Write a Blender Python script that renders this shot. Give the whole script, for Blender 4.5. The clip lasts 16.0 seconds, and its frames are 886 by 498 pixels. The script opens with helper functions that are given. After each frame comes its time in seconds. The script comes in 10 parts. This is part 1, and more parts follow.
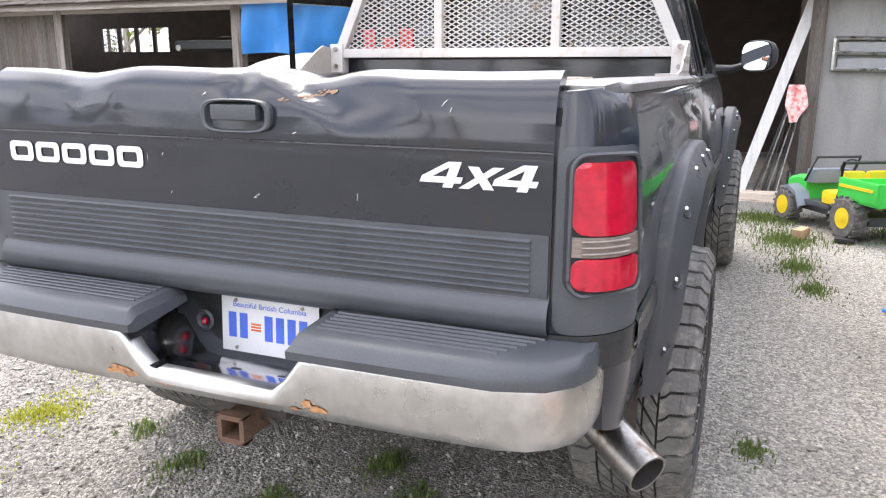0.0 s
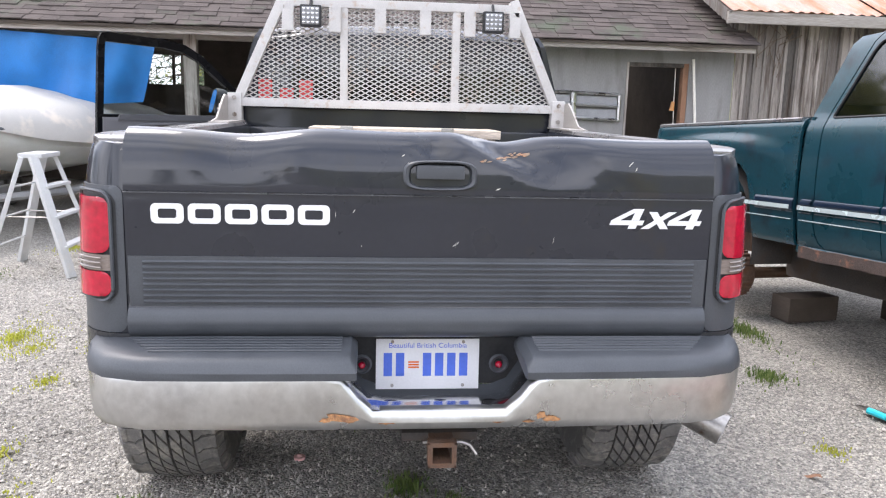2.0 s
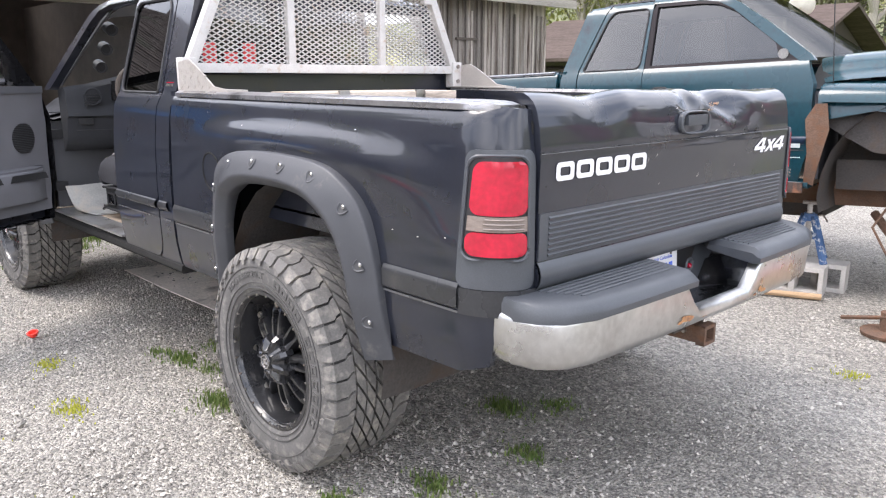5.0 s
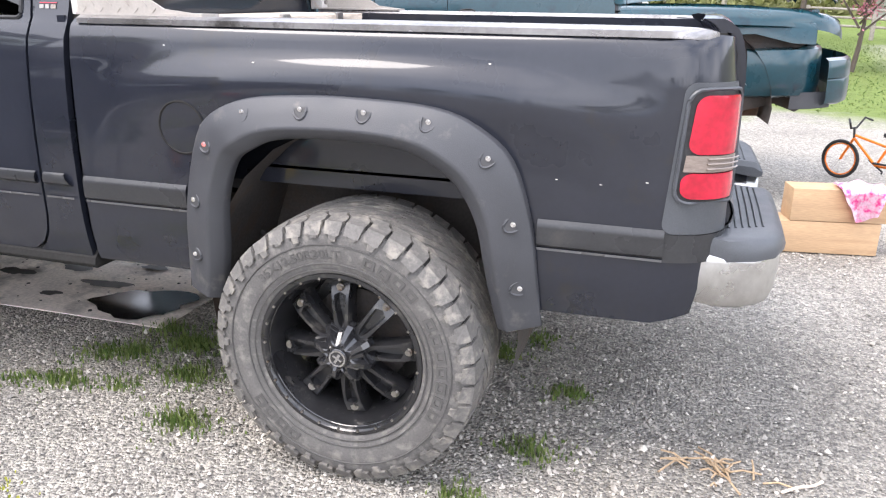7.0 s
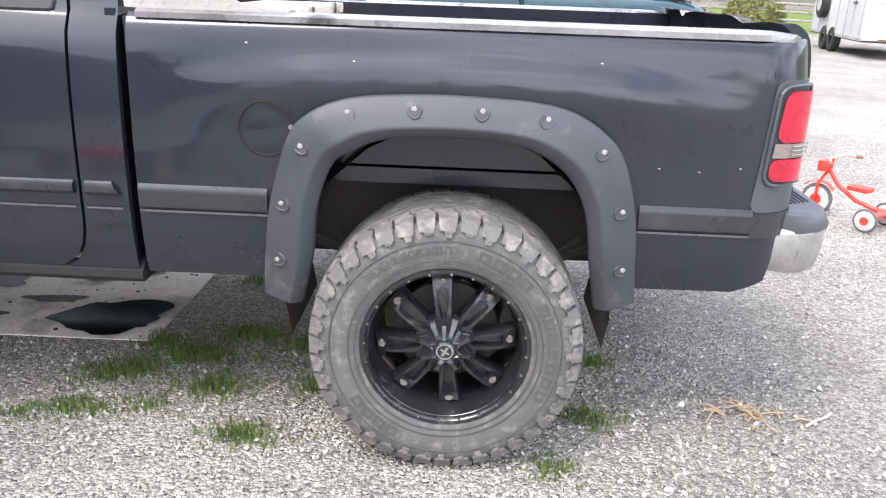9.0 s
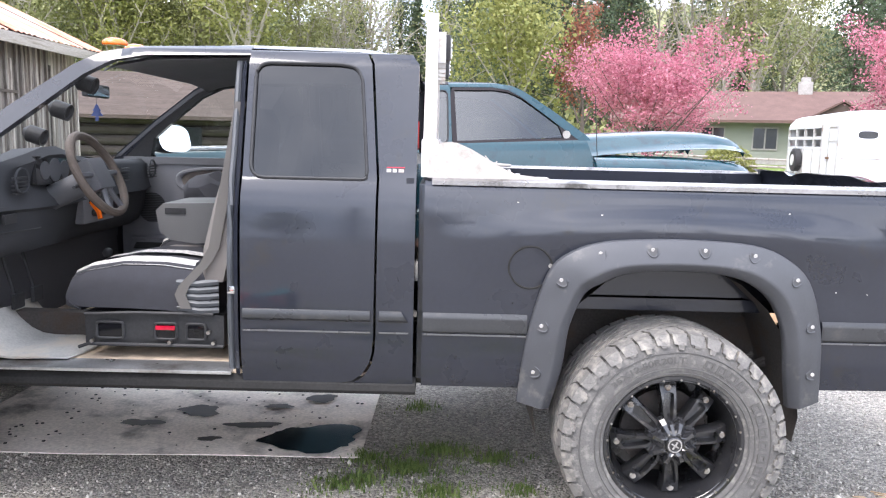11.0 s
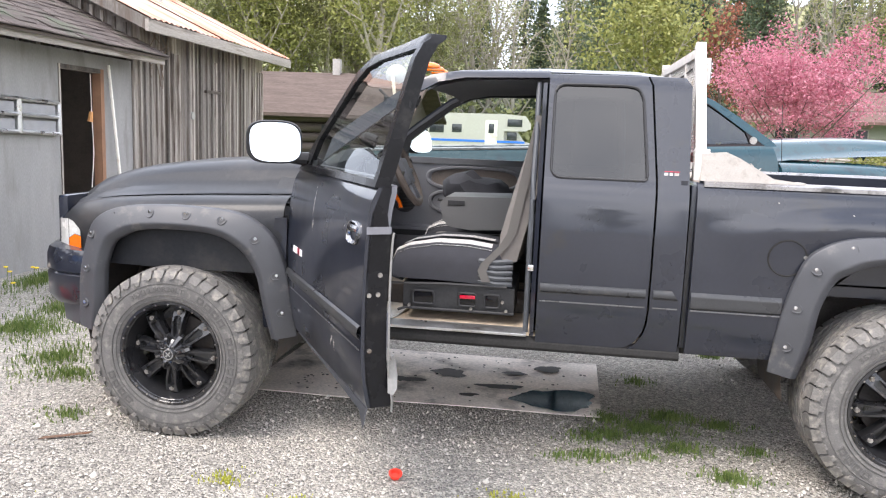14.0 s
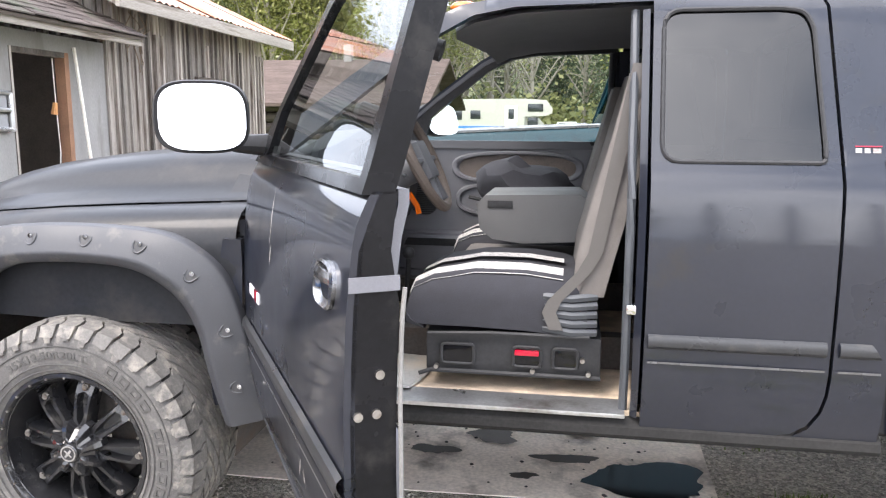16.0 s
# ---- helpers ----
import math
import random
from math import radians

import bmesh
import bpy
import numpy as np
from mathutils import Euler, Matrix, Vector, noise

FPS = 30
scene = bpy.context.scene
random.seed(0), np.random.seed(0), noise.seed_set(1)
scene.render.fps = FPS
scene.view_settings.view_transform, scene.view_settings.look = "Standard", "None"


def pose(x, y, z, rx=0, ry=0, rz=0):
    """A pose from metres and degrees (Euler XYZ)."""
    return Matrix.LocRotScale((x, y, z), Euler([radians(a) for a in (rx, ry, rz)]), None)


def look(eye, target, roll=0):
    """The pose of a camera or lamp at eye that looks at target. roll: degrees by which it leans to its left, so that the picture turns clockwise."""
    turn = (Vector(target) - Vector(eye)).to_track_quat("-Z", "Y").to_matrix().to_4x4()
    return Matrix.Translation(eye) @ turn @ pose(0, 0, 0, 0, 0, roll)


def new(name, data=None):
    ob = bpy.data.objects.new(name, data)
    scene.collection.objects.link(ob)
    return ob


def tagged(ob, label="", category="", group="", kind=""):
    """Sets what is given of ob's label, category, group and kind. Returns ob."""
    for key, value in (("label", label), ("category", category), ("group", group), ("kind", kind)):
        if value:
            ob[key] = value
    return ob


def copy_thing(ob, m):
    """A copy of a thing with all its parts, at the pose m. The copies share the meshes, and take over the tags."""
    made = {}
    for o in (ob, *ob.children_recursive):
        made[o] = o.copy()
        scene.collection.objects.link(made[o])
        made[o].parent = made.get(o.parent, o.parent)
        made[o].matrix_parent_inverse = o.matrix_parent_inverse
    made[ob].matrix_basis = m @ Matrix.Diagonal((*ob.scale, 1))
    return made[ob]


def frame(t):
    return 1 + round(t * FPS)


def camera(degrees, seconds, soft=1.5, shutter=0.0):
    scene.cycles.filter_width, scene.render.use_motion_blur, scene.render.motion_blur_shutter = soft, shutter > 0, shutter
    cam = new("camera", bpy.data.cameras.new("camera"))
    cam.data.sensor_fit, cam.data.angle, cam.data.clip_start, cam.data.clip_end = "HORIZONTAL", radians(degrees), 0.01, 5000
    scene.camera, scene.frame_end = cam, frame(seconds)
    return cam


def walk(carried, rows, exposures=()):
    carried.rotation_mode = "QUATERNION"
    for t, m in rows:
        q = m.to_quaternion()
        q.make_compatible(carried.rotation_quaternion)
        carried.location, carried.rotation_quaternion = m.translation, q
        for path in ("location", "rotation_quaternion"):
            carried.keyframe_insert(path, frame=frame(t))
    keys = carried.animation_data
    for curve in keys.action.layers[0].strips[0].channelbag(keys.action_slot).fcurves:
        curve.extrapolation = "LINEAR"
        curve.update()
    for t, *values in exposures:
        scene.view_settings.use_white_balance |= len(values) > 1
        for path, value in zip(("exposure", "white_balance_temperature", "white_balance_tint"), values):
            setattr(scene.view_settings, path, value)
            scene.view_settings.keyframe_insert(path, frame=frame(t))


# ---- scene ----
cam = camera(60.2, 16.0, soft=1.2)
PATH = [
    (0, (2.593, 1.189, 1.441), (0.79, 0.453, 0.986), 0.2),
    (0.5, (2.645, 0.786, 1.436), (0.797, 0.159, 0.998), 1.1),
    (1, (2.864, 0.384, 1.45), (0.941, 0.02, 1.038), 1.2),
    (1.5, (3.007, 0.102, 1.489), (1.045, 0.032, 1.108), 1.2),
    (2, (3.135, -0.145, 1.509), (1.176, 0.045, 1.151), 1.5),
    (2.5, (3.311, -0.445, 1.539), (1.383, -0.038, 1.199), 1.6),
    (3, (3.282, -0.813, 1.515), (1.406, -0.211, 1.175), 1.6),
    (3.5, (3.186, -1.272, 1.504), (1.387, -0.476, 1.147), 1.4),
    (4, (3.057, -1.718, 1.521), (1.36, -0.732, 1.139), 1.1),
    (4.5, (2.749, -2.087, 1.512), (1.173, -0.927, 1.1), 0.6),
    (4.7, (2.635, -2.235, 1.499), (1.114, -1.007, 1.077), 0.4),
    (6.8, (1.059, -3.060, 1.474), (0.429, -1.262, 0.866), 0.4),
    (7, (0.937, -2.990, 1.489), (0.370, -1.177, 0.864), 0.7),
    (7.5, (0.602, -2.927, 1.482), (0.234, -1.074, 0.827), 1.8),
    (8, (0.369, -2.880, 1.513), (0.167, -1.009, 0.835), 2.6),
    (8.2, (0.313, -2.902, 1.533), (0.139, -1.036, 0.837), 2.5),
    (10.3, (-0.575, -3.764, 1.535), (-0.472, -1.813, 1.107), 1.7),
    (10.5, (-0.676, -3.784, 1.532), (-0.592, -1.82, 1.165), 1.5),
    (11, (-0.91, -3.847, 1.568), (-0.905, -1.867, 1.286), 1.4),
    (11.5, (-1.111, -4.023, 1.571), (-1.163, -2.04, 1.313), 1.6),
    (12, (-1.173, -4.195, 1.596), (-1.281, -2.215, 1.335), 1.9),
    (12.5, (-1.199, -4.376, 1.591), (-1.363, -2.401, 1.317), 2.3),
    (13, (-1.301, -4.491, 1.598), (-1.515, -2.523, 1.311), 2.6),
    (13.5, (-1.492, -4.562, 1.588), (-1.746, -2.6, 1.297), 2.5),
    (14, (-1.641, -4.581, 1.592), (-1.916, -2.622, 1.295), 2.2),
    (14.5, (-1.738, -4.429, 1.572), (-2.01, -2.471, 1.269), 1.5),
    (15, (-1.866, -4.066, 1.572), (-2.125, -2.107, 1.258), 0.9),
    (15.5, (-1.984, -3.649, 1.549), (-2.247, -1.693, 1.229), 0.6),
    (16, (-1.912, -3.203, 1.518), (-2.239, -1.257, 1.192), 0.3),
]
walk(cam, [(t, look(eye, target, roll)) for t, eye, target, roll in PATH], [(0, 1.81, 6450, 15), (1.5, 1.58, 6300, 15), (2.5, 1.48, 6250, 15), (3, 1.55, 6300, 15), (4.5, 1.63, 6300, 15), (7.5, 1.79, 6280, 15), (10.3, 1.78, 6050, 14), (11, 2.05, 6100, 15), (12, 2.03, 6250, 15), (13.5, 1.87, 6400, 14), (14.5, 1.86, 6400, 14), (15.2, 1.98, 6400, 14), (16, 2.2, 6400, 14)])

# ---- light ----
SUN_AZ, SUN_EL = radians(226), radians(57)
world = bpy.data.worlds.new("overcast")
scene.world = world
world.use_nodes = True
wt = world.node_tree
wt.nodes.clear()
wo = wt.nodes.new("ShaderNodeOutputWorld")
wb = wt.nodes.new("ShaderNodeBackground")
sky = wt.nodes.new("ShaderNodeTexSky")
sky.sky_type, sky.sun_disc = "NISHITA", False
sky.sun_elevation, sky.sun_rotation = SUN_EL, radians(90) - SUN_AZ
sky.air_density, sky.dust_density = 1.0, 3.0
coord = wt.nodes.new("ShaderNodeTexCoord")
cloud = wt.nodes.new("ShaderNodeTexNoise")
cloud.inputs["Scale"].default_value, cloud.inputs["Detail"].default_value = 2.6, 8
ramp = wt.nodes.new("ShaderNodeValToRGB")
ramp.color_ramp.elements[0].position, ramp.color_ramp.elements[1].position = 0.38, 0.66
ramp.color_ramp.elements[0].color, ramp.color_ramp.elements[1].color = (3.0, 3.4, 4.1, 1), (9.8, 9.8, 9.8, 1)
wm = wt.nodes.new("ShaderNodeMix")
wm.data_type = "RGBA"
wm.inputs[0].default_value = 0.85
wt.links.new(coord.outputs["Generated"], cloud.inputs["Vector"])
wt.links.new(cloud.outputs["Fac"], ramp.inputs["Fac"])
wt.links.new(sky.outputs["Color"], wm.inputs[6])
wt.links.new(ramp.outputs["Color"], wm.inputs[7])
wt.links.new(wm.outputs[2], wb.inputs["Color"])
wb.inputs["Strength"].default_value = 0.146
wt.links.new(wb.outputs["Background"], wo.inputs["Surface"])
sun = new("sun", bpy.data.lights.new("sun", "SUN"))
sun.data.energy, sun.data.angle, sun.data.color = 0.95, radians(28), (1.0, 0.93, 0.83)
SUN_DIR = Vector((math.cos(SUN_AZ) * math.cos(SUN_EL), math.sin(SUN_AZ) * math.cos(SUN_EL), math.sin(SUN_EL)))
sun.matrix_world = look(SUN_DIR * 30, (0, 0, 0))


# ---- materials ----
def material(name, rgb, rough=0.6, metal=0.0, vary=0.15, scale=8.0, fine=90.0, bump=0.0, coat=0.0, stain=None, stain_amount=0.0,
             stain_scale=3.0, stretch=(1, 1, 1), island=0.0, spec=0.5, rough_vary=0.08, coat_rough=0.06):
    """A surface with variation at two scales, optional stains of another colour, and fine relief."""
    m = bpy.data.materials.new(name)
    m.use_nodes = True
    nt = m.node_tree
    L, N = nt.links.new, nt.nodes.new
    b = nt.nodes["Principled BSDF"]
    tc, mp = N("ShaderNodeTexCoord"), N("ShaderNodeMapping")
    mp.inputs["Scale"].default_value = stretch
    L(tc.outputs["Object"], mp.inputs["Vector"])
    big, small = N("ShaderNodeTexNoise"), N("ShaderNodeTexNoise")
    big.inputs["Scale"].default_value, big.inputs["Detail"].default_value = scale, 5
    small.inputs["Scale"].default_value, small.inputs["Detail"].default_value = fine, 4
    for n in (big, small):
        L(mp.outputs["Vector"], n.inputs["Vector"])
    add = N("ShaderNodeMath")
    add.operation = "ADD"
    L(big.outputs["Fac"], add.inputs[0])
    L(small.outputs["Fac"], add.inputs[1])
    last = add
    if island:
        g, k = N("ShaderNodeNewGeometry"), N("ShaderNodeMath")
        k.operation, k.inputs[1].default_value, k.inputs[2].default_value = "MULTIPLY_ADD", island, -island / 2
        oi, mixr, fr = N("ShaderNodeObjectInfo"), N("ShaderNodeMath"), N("ShaderNodeMath")
        mixr.operation, fr.operation = "ADD", "FRACT"
        L(g.outputs["Random Per Island"], mixr.inputs[0])
        L(oi.outputs["Random"], mixr.inputs[1])
        L(mixr.outputs[0], fr.inputs[0])
        L(fr.outputs[0], k.inputs[0])
        last = N("ShaderNodeMath")
        last.operation = "ADD"
        L(add.outputs[0], last.inputs[0])
        L(k.outputs[0], last.inputs[1])
    rng = N("ShaderNodeMapRange")
    rng.clamp = False
    rng.inputs["From Min"].default_value, rng.inputs["From Max"].default_value = 0.6, 1.4
    rng.inputs["To Min"].default_value, rng.inputs["To Max"].default_value = 1 - vary, 1 + vary
    L(last.outputs[0], rng.inputs["Value"])
    mul = N("ShaderNodeVectorMath")
    mul.operation = "SCALE"
    mul.inputs[0].default_value = rgb
    L(rng.outputs[0], mul.inputs["Scale"])
    colour = mul.outputs[0]
    if stain:
        sn, sr, mx = N("ShaderNodeTexNoise"), N("ShaderNodeMapRange"), N("ShaderNodeMix")
        sn.inputs["Scale"].default_value, sn.inputs["Detail"].default_value, sn.inputs["Roughness"].default_value = stain_scale, 7, 0.65
        L(mp.outputs["Vector"], sn.inputs["Vector"])
        sr.inputs["From Min"].default_value, sr.inputs["From Max"].default_value = 0.62 - 0.25 * stain_amount, 0.70 - 0.1 * stain_amount
        L(sn.outputs["Fac"], sr.inputs["Value"])
        mx.data_type = "RGBA"
        mx.inputs[7].default_value = (*stain, 1)
        L(sr.outputs[0], mx.inputs[0])
        L(colour, mx.inputs[6])
        colour = mx.outputs[2]
    L(colour, b.inputs["Base Color"])
    rr = N("ShaderNodeMapRange")
    rr.inputs["To Min"].default_value, rr.inputs["To Max"].default_value = max(0.02, rough - rough_vary), min(1, rough + rough_vary)
    rr.inputs["From Min"].default_value, rr.inputs["From Max"].default_value = 0.3, 0.7
    L(big.outputs["Fac"], rr.inputs["Value"])
    L(rr.outputs[0], b.inputs["Roughness"])
    b.inputs["Metallic"].default_value = metal
    b.inputs["Specular IOR Level"].default_value = spec
    b.inputs["Coat Weight"].default_value, b.inputs["Coat Roughness"].default_value = coat, coat_rough
    if bump:
        bp = N("ShaderNodeBump")
        bp.inputs["Strength"].default_value, bp.inputs["Distance"].default_value = bump, 0.01
        L(small.outputs["Fac"], bp.inputs["Height"])
        L(bp.outputs["Normal"], b.inputs["Normal"])
    return m


def glass(name, tint, gloss_rough=0.02, strength=1.0, ior=1.52, gloss=0.05):
    m = bpy.data.materials.new(name)
    m.use_nodes = True
    nt = m.node_tree
    nt.nodes.clear()
    L, N = nt.links.new, nt.nodes.new
    o, mx, tr, gl, fr = (N("ShaderNode" + k) for k in ("OutputMaterial", "MixShader", "BsdfTransparent", "BsdfGlossy", "Fresnel"))
    tr.inputs["Color"].default_value = (*tint, 1)
    gl.inputs["Roughness"].default_value = gloss_rough
    gl.inputs["Color"].default_value = (strength, strength, strength, 1)
    if ior:
        fr.inputs["IOR"].default_value = ior
        L(fr.outputs[0], mx.inputs[0])
    else:
        mx.inputs[0].default_value = gloss
    L(tr.outputs[0], mx.inputs[1])
    L(gl.outputs[0], mx.inputs[2])
    L(mx.outputs[0], o.inputs["Surface"])
    return m


PAINT = material("black_paint", (0.0158, 0.0180, 0.0265), 0.30, vary=0.12, scale=5, fine=60, coat=0.8, coat_rough=0.05, spec=0.25, stain=(0.020, 0.0195, 0.0205), stain_amount=0.1, stain_scale=4, rough_vary=0.05)
PAINT_LOW = material("dusty_black_paint", (0.0374, 0.0391, 0.0442), 0.40, vary=0.3, scale=4, fine=80, coat=0.25, stain=(0.102, 0.0935, 0.085), stain_amount=0.35, stain_scale=5)
MOULD = material("satin_black_moulding", (0.0323, 0.03315, 0.0357), 0.30, vary=0.25, scale=6, fine=120, spec=0.5, stain=(0.0612, 0.0578, 0.0544), stain_amount=0.2, stain_scale=6)
TRIM = material("grey_black_plastic", (0.068, 0.0731, 0.0816), 0.42, vary=0.2, scale=9, fine=250, bump=0.05)
PLASTIC = material("textured_black_plastic", (0.0544, 0.0561, 0.0629), 0.5, vary=0.2, scale=7, fine=400, bump=0.12, stain=(0.1054, 0.102, 0.0986), stain_amount=0.15, stain_scale=9)
BLACK = material("satin_black", (0.034, 0.034, 0.0357), 0.55, vary=0.3, spec=0.3)
UNDER = material("dirty_underbody", (0.062, 0.055, 0.051), 0.85, vary=0.4, scale=6, stain=(0.072, 0.052, 0.040), stain_amount=0.5, stain_scale=6, bump=0.2)
RUBBER = material("dusty_tyre_rubber", (0.119, 0.1139, 0.1088), 0.85, vary=0.25, scale=14, fine=160, stain=(0.2125, 0.2006, 0.1836), stain_amount=0.45, stain_scale=22, bump=0.2)
RIMBLACK = material("gloss_black_alloy", (0.0187, 0.0187, 0.0204), 0.3, vary=0.3, coat=0.75, coat_rough=0.08, spec=0.3, stain=(0.0765, 0.0714, 0.0663), stain_amount=0.15, stain_scale=14)
CHROME = material("dull_chrome", (0.60, 0.60, 0.59), 0.34, metal=1.0, vary=0.12, scale=5, fine=40, stain=(0.48, 0.475, 0.465), stain_amount=0.55, stain_scale=6, rough_vary=0.14)
BRIGHT = material("bright_chrome", (0.75, 0.75, 0.76), 0.10, metal=1.0, vary=0.05)
STEEL = material("bare_steel", (0.40, 0.38, 0.36), 0.35, metal=1.0, vary=0.25, stain=(0.16, 0.09, 0.05), stain_amount=0.3, stain_scale=11)
ALU = material("aluminium", (0.459, 0.425, 0.391), 0.5, metal=0.35, vary=0.15, fine=160, stain=(0.34, 0.306, 0.272), stain_amount=0.3, stain_scale=8)
DOORBLACK = material("glossy_black_door_frame", (0.0085, 0.0085, 0.0098), 0.26, vary=0.3, spec=0.2, scale=9, stain=(0.034, 0.0323, 0.0306), stain_amount=0.2)
PAINT_HOOD = material("dulled_black_paint", (0.0153, 0.01615, 0.0187), 0.42, vary=0.35, scale=3, fine=60, coat=0.18, coat_rough=0.12, spec=0.25, stain=(0.034, 0.0323, 0.0323), stain_amount=0.25, stain_scale=3)
RUST = material("rust", (0.14, 0.085, 0.058), 0.9, vary=0.4, scale=12, fine=120, bump=0.3, stain=(0.153, 0.0765, 0.0425), stain_amount=0.5, stain_scale=14)
ORANGE_RUST = material("orange_brown_rust", (0.51, 0.2635, 0.119), 0.85, vary=0.4, scale=40, fine=200, bump=0.2, stain=(0.221, 0.1105, 0.0646), stain_amount=0.6, stain_scale=45)
RED_LENS = material("red_lamp_lens", (0.46, 0.0065, 0.030), 0.14, vary=0.35, scale=14, fine=60, coat=0.5)
CLEAR_LENS = material("smoked_lamp_lens", (0.221, 0.1785, 0.153), 0.18, vary=0.3, scale=20, coat=0.5, stretch=(1, 1, 6))
AMBER = material("amber_lens", (0.78, 0.15, 0.008), 0.2, vary=0.15, coat=0.5)
LAMP_CLEAR = material("clear_headlamp", (0.52, 0.52, 0.50), 0.25, metal=0.0, vary=0.2, coat=0.6)
LED_LENS = material("grey_lamp_window", (0.22, 0.22, 0.22), 0.2, vary=0.2)
WHITE = material("white_vinyl", (0.84, 0.8292, 0.84), 0.5, vary=0.06, fine=200)
CREAM = material("off_white_paint", (0.84, 0.8018, 0.7255), 0.55, vary=0.12, stain=(0.612, 0.527, 0.425), stain_amount=0.25)
BLUE_INK = material("blue_plate_ink", (0.085, 0.17, 0.714), 0.5, vary=0.1)
GREY_TRIM = material("grey_interior_plastic", (0.165, 0.165, 0.18), 0.6, vary=0.12, fine=300, bump=0.05)
DARK_TRIM = material("charcoal_interior_plastic", (0.085, 0.086, 0.094), 0.6, vary=0.2, fine=300, bump=0.05)
MIRROR = material("mirror_glass", (0.74, 0.77, 0.78), 0.02, metal=1.0, vary=0.01, rough_vary=0.0)
GLASS = glass("clear_glass", (0.72, 0.78, 0.76))
SCREEN_GLASS = glass("windscreen_glass", (0.84, 0.87, 0.86), ior=None)
TINTED = glass("tinted_glass", (0.05, 0.055, 0.06), 0.015, ior=1.62)
TEAL_GLASS = glass("green_tinted_glass", (0.20, 0.225, 0.215), 0.05, ior=None, gloss=0.10)


# ---- mesh tools ----
def part(name, bm, mat_, parent=None, label="", smooth=35, **tags):
    """Links a bmesh as one mesh object, under a thing or a part."""
    bmesh.ops.recalc_face_normals(bm, faces=bm.faces)
    me = bpy.data.meshes.new(name)
    bm.to_mesh(me)
    bm.free()
    me.materials.append(mat_)
    if smooth:
        me.shade_smooth()
        me.set_sharp_from_angle(angle=radians(smooth))
    ob = new(name, me)
    if parent is not None:
        ob.parent = parent
    return tagged(ob, label, **tags)


def thing(name, label, category, m=None, **tags):
    ob = new(name)
    ob.empty_display_size = 0.1
    if m is not None:
        ob.matrix_basis = m
    return tagged(ob, label, category, **tags)


def BM():
    return bmesh.new()


def box(bm, lo, hi, m=None, bevel=0.0):
    """A box from corner to corner, with rounded edges if asked."""
    lo, hi = Vector(lo), Vector(hi)
    r = bmesh.ops.create_cube(bm, size=1)
    v = r["verts"]
    mid, size = (lo + hi) / 2, hi - lo
    for p in v:
        p.co = Vector((p.co.x * size.x, p.co.y * size.y, p.co.z * size.z)) + mid
    if bevel:
        e = list({e for p in v for e in p.link_edges})
        out = bmesh.ops.bevel(bm, geom=e, offset=bevel, segments=2, profile=0.7, affect="EDGES")
        v = list({p for f in out["faces"] for p in f.verts} | {p for p in v if p.is_valid})
    if m is not None:
        for p in v:
            p.co = m @ p.co
    return bm


def rod(bm, a, b, r=0.01, r2=None, n=8, caps=True):
    a, b = Vector(a), Vector(b)
    d = b - a
    m = Matrix.Translation((a + b) / 2) @ d.to_track_quat("Z", "Y").to_matrix().to_4x4()
    bmesh.ops.create_cone(bm, cap_ends=caps, segments=n, radius1=r, radius2=r if r2 is None else r2, depth=d.length, matrix=m)
    return bm


def tube(bm, pts, r=0.01, n=8, closed=False):
    """A round bar swept along points."""
    pts = [Vector(p) for p in pts]
    rings, N = [], len(pts)
    up = Vector((0.13, 0.21, 0.97))
    for i, p in enumerate(pts):
        a = pts[(i - 1) % N] if closed or i else pts[0]
        b = pts[(i + 1) % N] if closed or i < N - 1 else pts[-1]
        d = (b - a).normalized()
        s = d.cross(up)
        s = s.normalized() if s.length > 1e-4 else d.orthogonal().normalized()
        u = s.cross(d)
        rr = r[i] if isinstance(r, (list, tuple)) else r
        rings.append([bm.verts.new(p + rr * (math.cos(k * 2 * math.pi / n) * s + math.sin(k * 2 * math.pi / n) * u)) for k in range(n)])
    for i in range(N if closed else N - 1):
        a, b = rings[i], rings[(i + 1) % N]
        for k in range(n):
            bm.faces.new((a[k], a[(k + 1) % n], b[(k + 1) % n], b[k]))
    if not closed:
        bm.faces.new(rings[0][::-1])
        bm.faces.new(rings[-1])
    return bm


def lathe(bm, profile, n=48, axis="Y", closed=False):
    """Turns a profile of (radius, along) about an axis."""
    rings = []
    for r, a in profile:
        ring = []
        for k in range(n):
            c, s = r * math.cos(2 * math.pi * k / n), r * math.sin(2 * math.pi * k / n)
            ring.append(bm.verts.new({"Y": (c, a, s), "Z": (c, s, a), "X": (a, c, s)}[axis]))
        rings.append(ring)
    pairs = list(zip(rings, rings[1:])) + ([(rings[-1], rings[0])] if closed else [])
    for a, b in pairs:
        for k in range(n):
            bm.faces.new((a[k], a[(k + 1) % n], b[(k + 1) % n], b[k]))
    return bm


